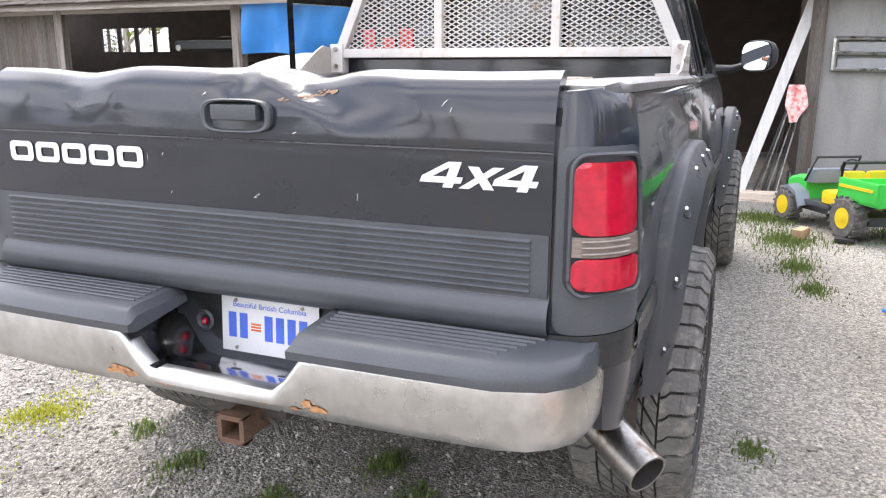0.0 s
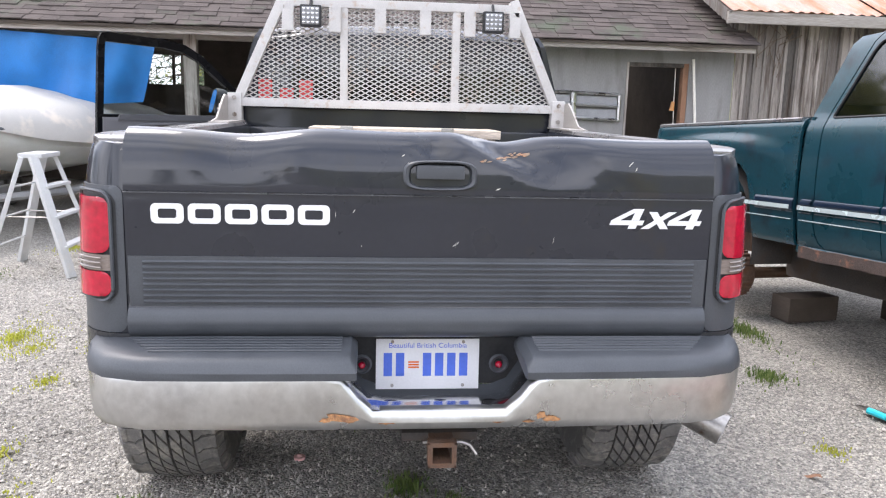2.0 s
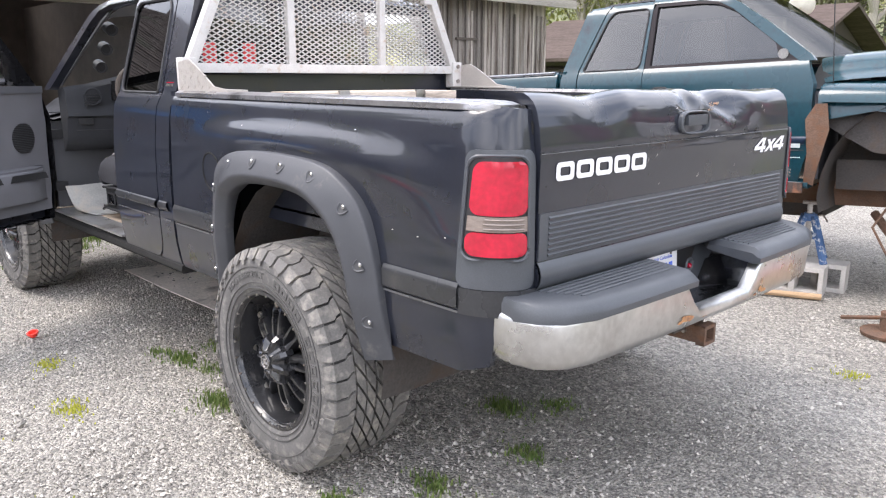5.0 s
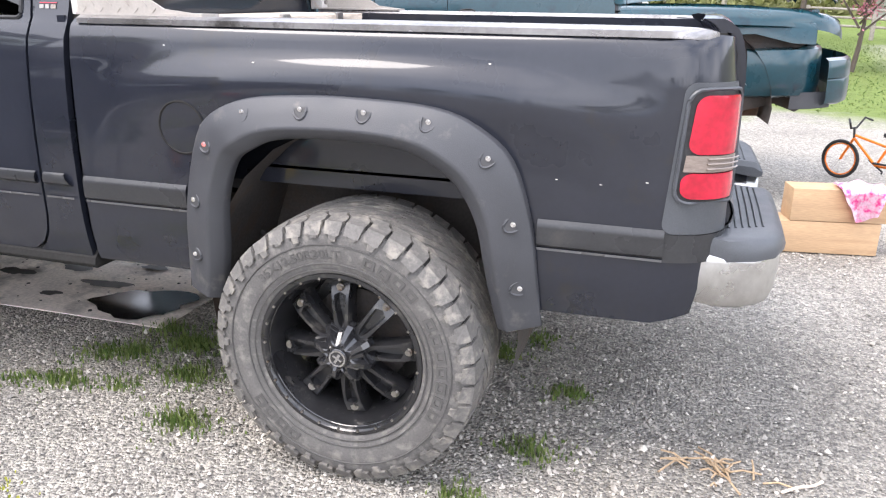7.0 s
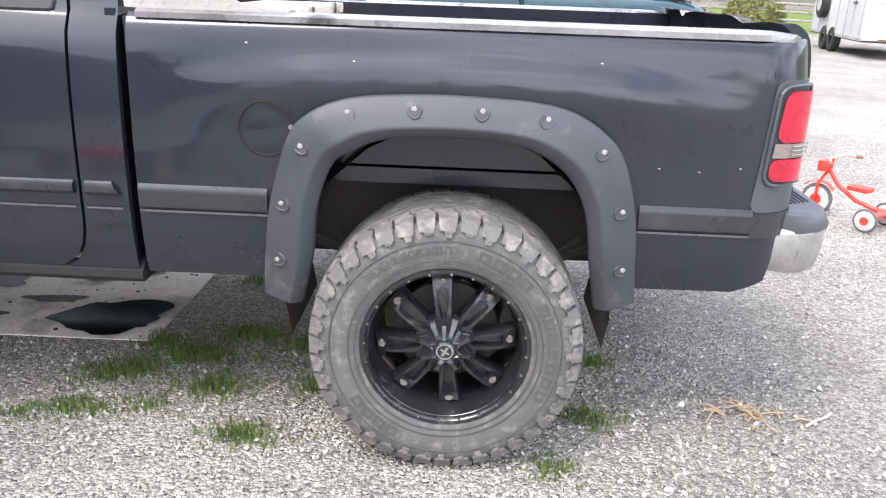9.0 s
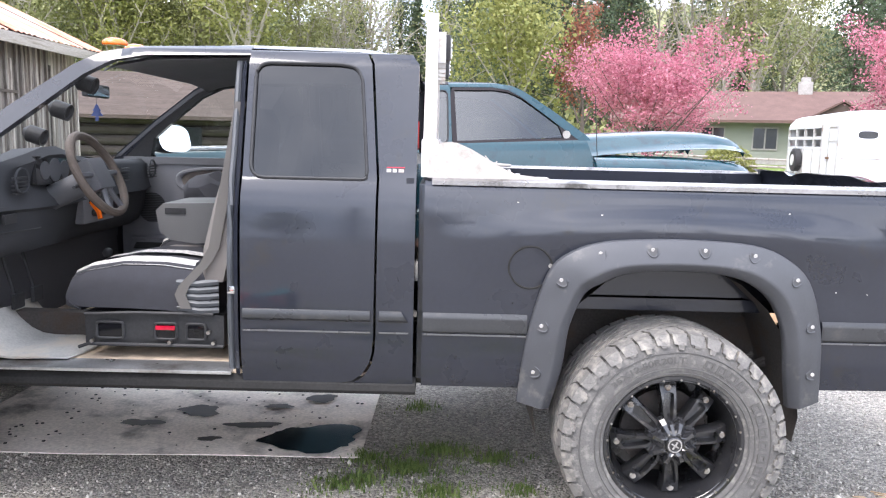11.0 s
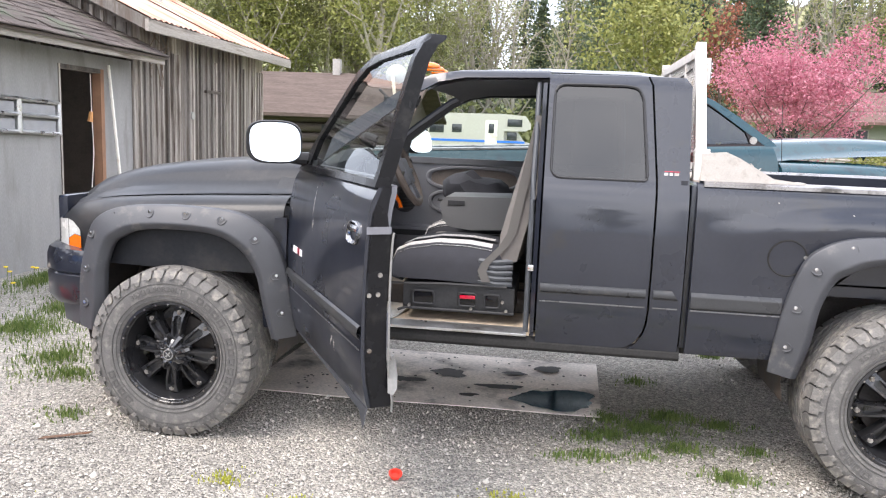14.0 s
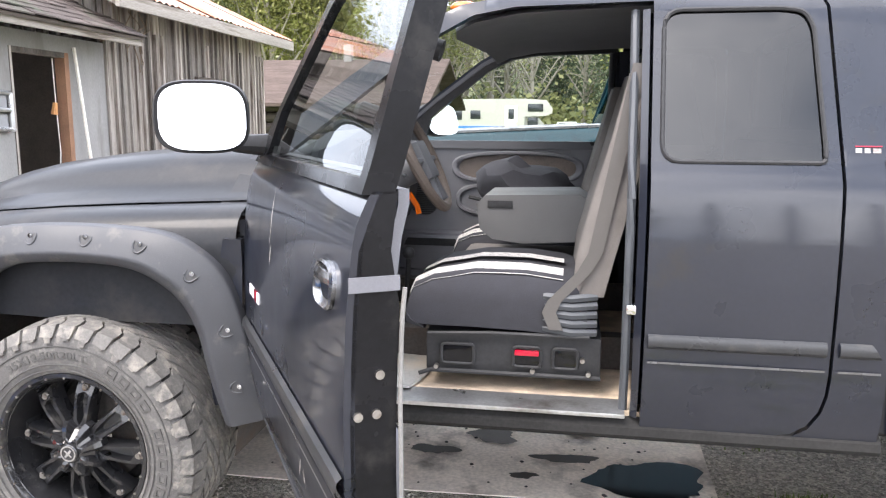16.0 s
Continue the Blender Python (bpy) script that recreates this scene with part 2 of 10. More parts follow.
def sheet(polys, f, step=0.06, thick=0.0, inward=(0, 1, 0)):
    """Flat outlines in (a, b), cut into a fine net, bent by f(a, b) into space and given thickness."""
    bm = BM()
    for poly in polys:
        bm.faces.new([bm.verts.new((a, 0, b)) for a, b in poly])
    sa, sb = step if isinstance(step, tuple) else (step, step)
    for ax, st in ((0, sa), (2, sb)):
        vals = [v.co[ax] for v in bm.verts]
        k = math.floor(min(vals) / st) + 1
        while k * st < max(vals) - 1e-5:
            co, no = [0, 0, 0], [0, 0, 0]
            co[ax], no[ax] = k * st, 1
            bmesh.ops.bisect_plane(bm, geom=bm.verts[:] + bm.edges[:] + bm.faces[:], dist=1e-5, plane_co=co, plane_no=no)
            k += 1
    bmesh.ops.remove_doubles(bm, verts=bm.verts, dist=2e-4)
    bmesh.ops.triangulate(bm, faces=[q for q in bm.faces if len(q.verts) > 4])
    for v in bm.verts:
        v.co = f(v.co.x, v.co.z)
    bmesh.ops.recalc_face_normals(bm, faces=bm.faces)
    if thick:
        r = bmesh.ops.extrude_face_region(bm, geom=bm.faces[:])
        off = Vector(inward) * thick
        for v in r["geom"]:
            if isinstance(v, bmesh.types.BMVert):
                v.co += off
    return bm


def loft(sections, closed=False, caps=False):
    """A skin through sections, each a list of as many points."""
    bm = BM()
    rows = [[bm.verts.new(p) for p in s] for s in sections]
    for a, b in zip(rows, rows[1:]):
        for k in range(len(a) if closed else len(a) - 1):
            q = (a[k], a[(k + 1) % len(a)], b[(k + 1) % len(a)], b[k])
            if len({v.co.to_tuple(5) for v in q}) > 2:
                bm.faces.new(q)
    if caps:
        bm.faces.new(rows[0])
        bm.faces.new(rows[-1][::-1])
    return bm


def flip_y(bm):
    for v in bm.verts:
        v.co.y = -v.co.y
    return bm


def shift(bm, m):
    for v in bm.verts:
        v.co = m @ v.co
    return bm


def interp(x, xs, ys):
    return float(np.interp(x, xs, ys))


def writing(name, text, size, mat_, m, parent, depth=0.002, width=None, bold=0.0):
    """Letters in Blender's built-in font, as a mesh; m lays them with x along the line and z out of the surface."""
    cu = bpy.data.curves.new(name, "FONT")
    cu.offset = bold
    cu.body, cu.size, cu.extrude, cu.align_x, cu.align_y = text, size, depth, "CENTER", "CENTER"
    tmp = bpy.data.objects.new(name, cu)
    scene.collection.objects.link(tmp)
    me = bpy.data.meshes.new_from_object(tmp.evaluated_get(bpy.context.evaluated_depsgraph_get()))
    bpy.data.objects.remove(tmp)
    w = max(v.co.x for v in me.vertices) - min(v.co.x for v in me.vertices)
    me.transform(m @ Matrix.Diagonal(((width / w) if width else 1, 1, 1, 1)))
    me.materials.append(mat_)
    ob = new(name, me)
    ob.parent = parent
    return ob

ORANGETAN = material("faded_tan_plastic", (0.612, 0.289, 0.102), 0.6, vary=0.25)
# darker than the flare, to stand in for the shade in its hollows
HOLLOW_SHADE = material("shaded_hollow_plastic", (0.0442, 0.0442, 0.0459), 0.6, vary=0.2)
RAIL = material("worn_rail_cap", (0.33, 0.32, 0.32), 0.3, metal=0.75, vary=0.25, scale=5, fine=60, stain=(0.10, 0.095, 0.09), stain_amount=0.3, stain_scale=7)
SILLBLACK = material("dirty_black_sill_and_gap_shade", (0.0306, 0.02975, 0.0289), 0.9, vary=0.3, spec=0.1)
OILSTAIN = material("old_oil_stain", (0.051, 0.0459, 0.0442), 0.45, vary=0.3, scale=9)
# pale strips for moulding edges and the tailgate crease, highlights put into the colour
EDGE_HIGHLIGHT = material("moulding_edge_highlight", (0.16, 0.16, 0.165), 0.3, metal=0.5, vary=0.1)
HEADLINER = material("grey_headliner_cloth", (0.22, 0.22, 0.23), 0.95, vary=0.15, fine=400)
CARPET = material("dirty_carpet", (0.51, 0.408, 0.306), 0.95, vary=0.35, scale=14, fine=300, bump=0.3, stain=(0.714, 0.578, 0.425), stain_amount=0.5, stain_scale=8)
TEAL = material("teal_paint", (0.0065, 0.042, 0.058), 0.30, vary=0.2, scale=3, fine=50, coat=0.6, coat_rough=0.08, spec=0.35, stain=(0.006, 0.018, 0.030), stain_amount=0.3)
TEAL_ROOF = material("dull_faded_roof_paint", (0.0238, 0.01955, 0.0221), 0.6, vary=0.25, scale=3, spec=0.2)
RUSTDARK = material("dark_rusty_sill", (0.068, 0.0476, 0.0408), 0.9, vary=0.4, scale=12, fine=120, bump=0.3, stain=(0.221, 0.102, 0.0595), stain_amount=0.2, stain_scale=9)
GROOVE_SHADE = material("shaded_tread_groove", (0.0306, 0.0289, 0.0272), 0.95, vary=0.3)
TEAL_LOW = material("navy_lower_paint", (0.0051, 0.0153, 0.0374), 0.35, vary=0.3, scale=3, coat=0.5)


def gravel_material():
    m = bpy.data.materials.new("crushed_gravel")
    m.use_nodes = True
    nt = m.node_tree
    L, N = nt.links.new, nt.nodes.new
    b = nt.nodes["Principled BSDF"]
    tc = N("ShaderNodeTexCoord")
    pos = tc.outputs["Object"]
    v1, v2, nz, n2 = N("ShaderNodeTexVoronoi"), N("ShaderNodeTexVoronoi"), N("ShaderNodeTexNoise"), N("ShaderNodeTexNoise")
    v1.inputs["Scale"].default_value, v2.inputs["Scale"].default_value = 74, 150
    nz.inputs["Scale"].default_value, nz.inputs["Detail"].default_value = 0.7, 8
    n2.inputs["Scale"].default_value, n2.inputs["Detail"].default_value = 420, 3
    for n in (v1, v2, nz, n2):
        L(pos, n.inputs["Vector"])
    sep = N("ShaderNodeSeparateColor")
    L(v1.outputs["Color"], sep.inputs[0])
    sep2 = N("ShaderNodeSeparateColor")
    L(v2.outputs["Color"], sep2.inputs[0])
    r1 = N("ShaderNodeValToRGB")
    r1.color_ramp.interpolation = "LINEAR"
    cr = r1.color_ramp
    cr.elements[0].position, cr.elements[0].color = 0.0, (0.14, 0.133, 0.126, 1)
    cr.elements[1].position, cr.elements[1].color = 1.0, (0.84, 0.80, 0.71, 1)
    for p, c in ((0.35, (0.31, 0.29, 0.262, 1)), (0.62, (0.465, 0.436, 0.387, 1)), (0.85, (0.63, 0.588, 0.512, 1))):
        e = cr.elements.new(p)
        e.color = c
    mixf = N("ShaderNodeMath")
    mixf.operation, mixf.inputs[1].default_value = "MULTIPLY_ADD", 0.55
    L(sep.outputs[0], mixf.inputs[0])
    half = N("ShaderNodeMath")
    half.operation, half.inputs[1].default_value = "MULTIPLY", 0.45
    L(sep2.outputs[0], half.inputs[0])
    L(half.outputs[0], mixf.inputs[2])
    L(mixf.outputs[0], r1.inputs["Fac"])
    # broad dirt and dust patches
    r2 = N("ShaderNodeMapRange")
    r2.inputs["From Min"].default_value, r2.inputs["From Max"].default_value = 0.35, 0.68
    r2.inputs["To Min"].default_value, r2.inputs["To Max"].default_value = 0.80, 1.12
    L(nz.outputs["Fac"], r2.inputs["Value"])
    sc = N("ShaderNodeVectorMath")
    sc.operation = "SCALE"
    L(r1.outputs["Color"], sc.inputs[0])
    # darker stone and painted shade behind the truck's wheel, one noisy-edged patch
    far = N("ShaderNodeVectorMath")
    far.operation, far.inputs[1].default_value = "DISTANCE", (1.9, -0.9, 0)
    L(pos, far.inputs[0])
    wob = N("ShaderNodeMath")
    wob.operation, wob.inputs[1].default_value = "MULTIPLY_ADD", 1.6
    L(nz.outputs["Fac"], wob.inputs[0])
    L(far.outputs["Value"], wob.inputs[2])
    cl = N("ShaderNodeMapRange")
    cl.inputs["From Min"].default_value, cl.inputs["From Max"].default_value = 1.7, 3.0
    cl.inputs["To Min"].default_value, cl.inputs["To Max"].default_value = 0.72, 1.0
    L(wob.outputs[0], cl.inputs["Value"])
    both_ = N("ShaderNodeMath")
    both_.operation = "MULTIPLY"
    L(r2.outputs[0], both_.inputs[0])
    L(cl.outputs[0], both_.inputs[1])
    L(both_.outputs[0], sc.inputs["Scale"])
    # meadow behind the trucks and far off, with a wandering edge
    sepx = N("ShaderNodeSeparateXYZ")
    L(pos, sepx.inputs[0])
    edge = N("ShaderNodeMath")
    edge.operation, edge.inputs[1].default_value = "MULTIPLY_ADD", 5.0
    L(nz.outputs["Fac"], edge.inputs[0])
    L(sepx.outputs["Y"], edge.inputs[2])
    er1, er2, er3 = N("ShaderNodeMapRange"), N("ShaderNodeMapRange"), N("ShaderNodeMapRange")
    er1.inputs["From Min"].default_value, er1.inputs["From Max"].default_value = 10.5, 11.8
    L(edge.outputs[0], er1.inputs["Value"])
    slant = N("ShaderNodeMath")
    slant.operation, slant.inputs[1].default_value = "MULTIPLY_ADD", -0.12
    L(sepx.outputs["Y"], slant.inputs[0])
    L(sepx.outputs["X"], slant.inputs[2])
    er2.inputs["From Min"].default_value, er2.inputs["From Max"].default_value = 4.5, 3.0
    L(slant.outputs[0], er2.inputs["Value"])
    both = N("ShaderNodeMath")
    both.operation = "MULTIPLY"
    L(er1.outputs[0], both.inputs[0])
    L(er2.outputs[0], both.inputs[1])
    er3.inputs["From Min"].default_value, er3.inputs["From Max"].default_value = 29.0, 31.0
    L(edge.outputs[0], er3.inputs["Value"])
    er = N("ShaderNodeMath")
    er.operation = "MAXIMUM"
    L(both.outputs[0], er.inputs[0])
    L(er3.outputs[0], er.inputs[1])
    gx = N("ShaderNodeMix")
    gx.data_type = "RGBA"
    gcol = N("ShaderNodeValToRGB")
    gcol.color_ramp.elements[0].color, gcol.color_ramp.elements[1].color = (0.093, 0.145, 0.034, 1), (0.27, 0.34, 0.10, 1)
    n3 = N("ShaderNodeTexNoise")
    n3.inputs["Scale"].default_value, n3.inputs["Detail"].default_value = 6, 8
    L(pos, n3.inputs["Vector"])
    L(n3.outputs["Fac"], gcol.inputs["Fac"])
    L(er.outputs[0], gx.inputs[0])
    L(sc.outputs[0], gx.inputs[6])
    L(gcol.outputs["Color"], gx.inputs[7])
    L(gx.outputs[2], b.inputs["Base Color"])
    b.inputs["Roughness"].default_value = 0.9
    b.inputs["Specular IOR Level"].default_value = 0.25
    h = N("ShaderNodeMath")
    h.operation, h.inputs[1].default_value = "MULTIPLY_ADD", 0.4
    L(v2.outputs["Distance"], h.inputs[0])
    L(v1.outputs["Distance"], h.inputs[2])
    bp = N("ShaderNodeBump")
    bp.invert = True
    bp.inputs["Strength"].default_value, bp.inputs["Distance"].default_value = 0.9, 0.02
    L(h.outputs[0], bp.inputs["Height"])
    L(bp.outputs["Normal"], b.inputs["Normal"])
    return m


GRAVEL = gravel_material()
DEADROOT = material("tan_dead_root", (0.442, 0.323, 0.204), 0.9, vary=0.3)
LOGROOF = material("dark_brown_shingle", (0.1054, 0.0816, 0.0714), 0.95, vary=0.4, scale=2, fine=12, stretch=(.6, 3, 3), spec=0.08)
DARKTWIG = material("dry_vine_stem", (0.17, 0.1275, 0.0935), 0.9, vary=0.3)
WOOD = material("weathered_grey_board", (0.2805, 0.2516, 0.2261), 0.9, vary=0.42, scale=3, fine=70, bump=0.6, stretch=(3, 3, 0.18), island=1.3, stain=(0.1105, 0.085, 0.068), stain_amount=0.55, stain_scale=5)
PLANK_H = material("weathered_beam", (0.357, 0.323, 0.289), 0.9, vary=0.4, scale=3, fine=60, bump=0.4, stretch=(3, 0.2, 3), stain=(0.153, 0.1275, 0.102), stain_amount=0.4)
PLYWOOD = material("grey_painted_plywood", (0.28, 0.272, 0.266), 0.85, vary=0.22, scale=2.2, fine=60, stretch=(2, 2, 0.5), bump=0.2, stain=(0.221, 0.2125, 0.204), stain_amount=0.4, stain_scale=2.5)
SHINGLE = material("brown_asphalt_shingle", (0.090, 0.074, 0.068), 0.95, spec=0.2, vary=0.35, scale=4, fine=200, island=0.5, bump=0.3, stain=(0.085, 0.0935, 0.068), stain_amount=0.35, stain_scale=1.5)
RUST_ROOF = material("rusty_corrugated_iron", (0.51, 0.357, 0.289), 0.6, metal=0.25, vary=0.3, scale=1.2, fine=40, stain=(0.51, 0.1785, 0.085), stain_amount=0.75, stain_scale=1.1, stretch=(1, 2.5, 1))
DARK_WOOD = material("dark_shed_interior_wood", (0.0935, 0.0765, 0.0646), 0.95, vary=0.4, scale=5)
GALV = material("galvanised_pipe", (0.45, 0.45, 0.45), 0.5, metal=0.7, vary=0.2)
TREAD = material("worn_tread_rubber", (0.1445, 0.1377, 0.1292), 0.85, vary=0.25, scale=14, fine=120, stain=(0.272, 0.2516, 0.221), stain_amount=0.5, stain_scale=20, bump=0.2)
SIDEWALL = material("raised_sidewall_rubber", (0.085, 0.0816, 0.0782), 0.8, vary=0.2)
GLOSSCAP = material("gloss_black_cap", (0.0204, 0.0204, 0.0221), 0.10, vary=0.2, coat=0.8)
POLISHED = material("polished_chrome_step", (0.62, 0.62, 0.63), 0.14, metal=1.0, vary=0.15, stain=(0.30, 0.29, 0.28), stain_amount=0.3, stain_scale=10)
RACKWHITE = material("chipped_white_steel", (0.612, 0.5865, 0.561), 0.5, vary=0.12, scale=12, fine=140, stain=(0.51, 0.408, 0.323), stain_amount=0.22, stain_scale=18)
RED_CAN = material("faded_red_decal", (0.84, 0.07, 0.07), 0.5, vary=0.2)
PALEWOOD = material("pale_bare_wood", (0.765, 0.646, 0.527), 0.8, vary=0.3, scale=4, fine=80, stretch=(4, 0.4, 4), stain=(0.374, 0.289, 0.221), stain_amount=0.35, stain_scale=6)
SUEDE = material("worn_brown_armrest", (0.1445, 0.119, 0.1054), 0.9, vary=0.3, scale=14, fine=200, bump=0.2)
BROWN_LEATHER = material("brown_camouflage_cover", (0.085, 0.066, 0.054), 0.7, vary=0.3, scale=18, stain=(0.0765, 0.0595, 0.0476), stain_amount=0.6, stain_scale=20)
SEATCOVER = material("black_woven_seat_cover", (0.0374, 0.0374, 0.0442), 0.95, vary=0.3, scale=20, fine=500, bump=0.2)
SEATBACK = material("grey_brown_seat_cloth", (0.1615, 0.1462, 0.136), 0.95, vary=0.25, scale=10, fine=400, bump=0.2)
STRIPE = material("pale_stripe_cloth", (0.544, 0.5185, 0.493), 0.95, vary=0.3, scale=40, fine=300, bump=0.2, stain=(0.272, 0.255, 0.255), stain_amount=0.5, stain_scale=60)
BELT = material("grey_belt_webbing", (0.1105, 0.102, 0.0952), 0.85, vary=0.15, fine=400)
MAT_GREY = material("worn_grey_rubber_mat", (0.442, 0.4335, 0.408), 0.7, vary=0.2, scale=6, stain=(0.561, 0.493, 0.408), stain_amount=0.4)
SCUFF = material("brushed_sill_plate", (0.5, 0.5, 0.5), 0.35, metal=0.8, vary=0.2, stain=(0.2, 0.18, 0.16), stain_amount=0.4)
OILY = material("oil_stained_sheet", (0.84, 0.7676, 0.6952), 0.6, vary=0.3, scale=2.5, fine=60, stain=(0.17, 0.1496, 0.136), stain_amount=0.42, stain_scale=1.9, bump=0.15)
# old oil; its black also stands in for the shade in holes
OIL_HOLE_BLACK = material("engine_oil_and_hole_shade", (0.0068, 0.0068, 0.0085), 0.10, vary=0.1, coat=0.0, spec=0.35, rough_vary=0.01)
GRILLE_GREY = material("grey_grille_insert", (0.289, 0.289, 0.2975), 0.7, vary=0.2, fine=220, bump=0.3)
GREYPLANK = material("silver_grey_plank", (0.68, 0.663, 0.646), 0.85, vary=0.25, fine=60, stretch=(3, 3, 0.3))
RAG = material("checked_cloth", (0.84, 0.7056, 0.672), 0.95, vary=0.2, stain=(0.765, 0.119, 0.102), stain_amount=0.7, stain_scale=14)
BROWNWOOD = material("brown_wood", (0.272, 0.1445, 0.085), 0.8, vary=0.3, scale=6)
TARP = material("blue_tarpaulin", (0.022, 0.20, 0.56), 0.45, vary=0.3, scale=3, fine=120, bump=0.1)
BOATCOVER = material("stained_white_canvas", (0.52, 0.50, 0.47), 0.85, vary=0.12, scale=3, fine=160, stain=(0.714, 0.646, 0.561), stain_amount=0.35, stain_scale=2)
HULL = material("off_white_hull", (0.56, 0.57, 0.54), 0.4, vary=0.12, stain=(0.51, 0.527, 0.476), stain_amount=0.4)
YELLOW = material("yellow_plastic", (0.84, 0.6, 0.018), 0.45, vary=0.12)
GREEN = material("toy_green_plastic", (0.051, 0.561, 0.0765), 0.4, vary=0.12)
GREYTOY = material("grey_toy_plastic", (0.187, 0.221, 0.255), 0.5, vary=0.15)
WHITEMETAL = material("scuffed_white_metal", (0.55, 0.55, 0.54), 0.5, vary=0.12, stain=(0.595, 0.561, 0.51), stain_amount=0.25)
REDSTEEL = material("red_painted_steel", (0.84, 0.05069, 0.02897), 0.45, vary=0.2, stain=(0.51, 0.051, 0.034), stain_amount=0.3)
BLUESTEEL = material("blue_painted_steel", (0.0595, 0.1275, 0.272), 0.45, vary=0.2, stain=(0.765, 0.748, 0.714), stain_amount=0.3, stain_scale=25)
BLUEPAINT = material("bright_blue_plastic", (0.0336, 0.2016, 0.84), 0.4, vary=0.15)
ORANGE = material("orange_paint", (0.84, 0.204, 0.0144), 0.4, vary=0.15)
TURQ = material("turquoise_plastic", (0.034, 0.561, 0.646), 0.45, vary=0.15)
PINKCAP = material("faded_pink_plastic", (0.84, 0.504, 0.462), 0.6, vary=0.15)
CONCRETE = material("grey_concrete", (0.51, 0.4845, 0.4505), 0.95, vary=0.25, scale=6, fine=180, bump=0.4, stain=(0.289, 0.2635, 0.238), stain_amount=0.35)
SAWN = material("sawn_timber", (0.493, 0.3315, 0.1955), 0.85, vary=0.25, scale=4, fine=70, stretch=(0.3, 3, 3), bump=0.2, stain=(0.408, 0.255, 0.1445), stain_amount=0.3)
TOWEL = material("patterned_towel", (0.84, 0.588, 0.7), 0.95, vary=0.3, scale=20, stain=(0.84, 0.07, 0.336), stain_amount=0.6, stain_scale=22, bump=0.3)
SILVER = material("silver_stripe", (0.7382, 0.84, 0.84), 0.25, metal=0.4, vary=0.1)
TRAILERWHITE = material("chalky_white_paint", (0.60, 0.605, 0.62), 0.5, vary=0.10, stain=(0.765, 0.714, 0.646), stain_amount=0.25, stain_scale=1.2)
HOUSEGREEN = material("sage_house_siding", (0.238, 0.2516, 0.2125), 0.85, vary=0.12, scale=1, fine=30, stretch=(1, 1, 6))
HOUSEROOF = material("brown_house_shingle", (0.136, 0.0884, 0.0782), 0.95, spec=0.15, vary=0.25, scale=2, fine=30)
HOUSEDARK = material("dark_porch_wood", (0.085, 0.0595, 0.051), 0.85, vary=0.2)
TEAL_GLASS_DARK = material("dark_window_glass", (0.034, 0.0374, 0.0425), 0.08, vary=0.2, coat=0.5)
STONE = material("grey_stone", (0.323, 0.306, 0.289), 0.9, vary=0.3, scale=4, fine=30)
LOGDARK = material("dark_stained_log", (0.068, 0.0544, 0.0476), 0.85, vary=0.3, scale=3)


def foliage(name, a, b, gloss=.5):
    """Thin leaves: colour differs leaf by leaf, and light shines through."""
    m = bpy.data.materials.new(name)
    m.use_nodes = True
    nt = m.node_tree
    L, N = nt.links.new, nt.nodes.new
    o = nt.nodes["Material Output"]
    p = nt.nodes["Principled BSDF"]
    g, mx, tl, ms = N("ShaderNodeNewGeometry"), N("ShaderNodeMix"), N("ShaderNodeBsdfTranslucent"), N("ShaderNodeMixShader")
    mx.data_type = "RGBA"
    mx.inputs[6].default_value, mx.inputs[7].default_value = (*a, 1), (*b, 1)
    L(g.outputs["Random Per Island"], mx.inputs[0])
    L(mx.outputs[2], p.inputs["Base Color"])
    L(mx.outputs[2], tl.inputs["Color"])
    p.inputs["Roughness"].default_value = gloss
    p.inputs["Specular IOR Level"].default_value = 0.25
    ms.inputs[0].default_value = 0.35
    L(p.outputs[0], ms.inputs[1])
    L(tl.outputs[0], ms.inputs[2])
    L(ms.outputs[0], o.inputs["Surface"])
    return m


BLOSSOM = foliage("pink_blossom", (0.4039, 0.1167, 0.172), (0.616, 0.2887, 0.3529), .8)
COPPER = foliage("copper_leaf", (0.204, 0.0765, 0.0544), (0.357, 0.1445, 0.0935))
# spring leaf tones, raised a little to stand in for distance haze
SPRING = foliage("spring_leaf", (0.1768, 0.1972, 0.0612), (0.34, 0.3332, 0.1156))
SPRING2 = foliage("hazed_pale_spring_leaf", (0.1812, 0.1952, 0.08364), (0.3624, 0.3624, 0.1673))
RIDGE = material("distant_spring_woods", (0.255, 0.255, 0.1445), 0.95, vary=0.45, scale=0.25, fine=2.2, bump=0.0, stain=(0.102, 0.1275, 0.0765), stain_amount=0.6, stain_scale=0.12)
FIR = foliage("fir_needles", (0.068, 0.0986, 0.0578), (0.1445, 0.1836, 0.1105))
# darker copy of the sawn timber, the truck's shadow put into its colour
SHADED_BLOCK = material("shaded_sawn_timber", (0.102, 0.0799, 0.0646), 0.9, vary=0.3, scale=4, fine=70, stretch=(0.3, 3, 3))
CHIP = material("scraped_paint", (0.26, 0.19, 0.13), 0.7, vary=0.3, scale=30, stain=(0.51, 0.221, 0.102), stain_amount=0.6, stain_scale=40)
GRASS = foliage("grass_blade", (0.075, 0.135, 0.03), (0.23, 0.28, 0.095))
MOSSY = foliage("yellow_weed", (0.34, 0.374, 0.051), (0.578, 0.561, 0.102))
DARKBARK = material("dark_bark", (0.102, 0.0816, 0.068), 0.95, vary=0.3, scale=8, stretch=(3, 3, 0.6))
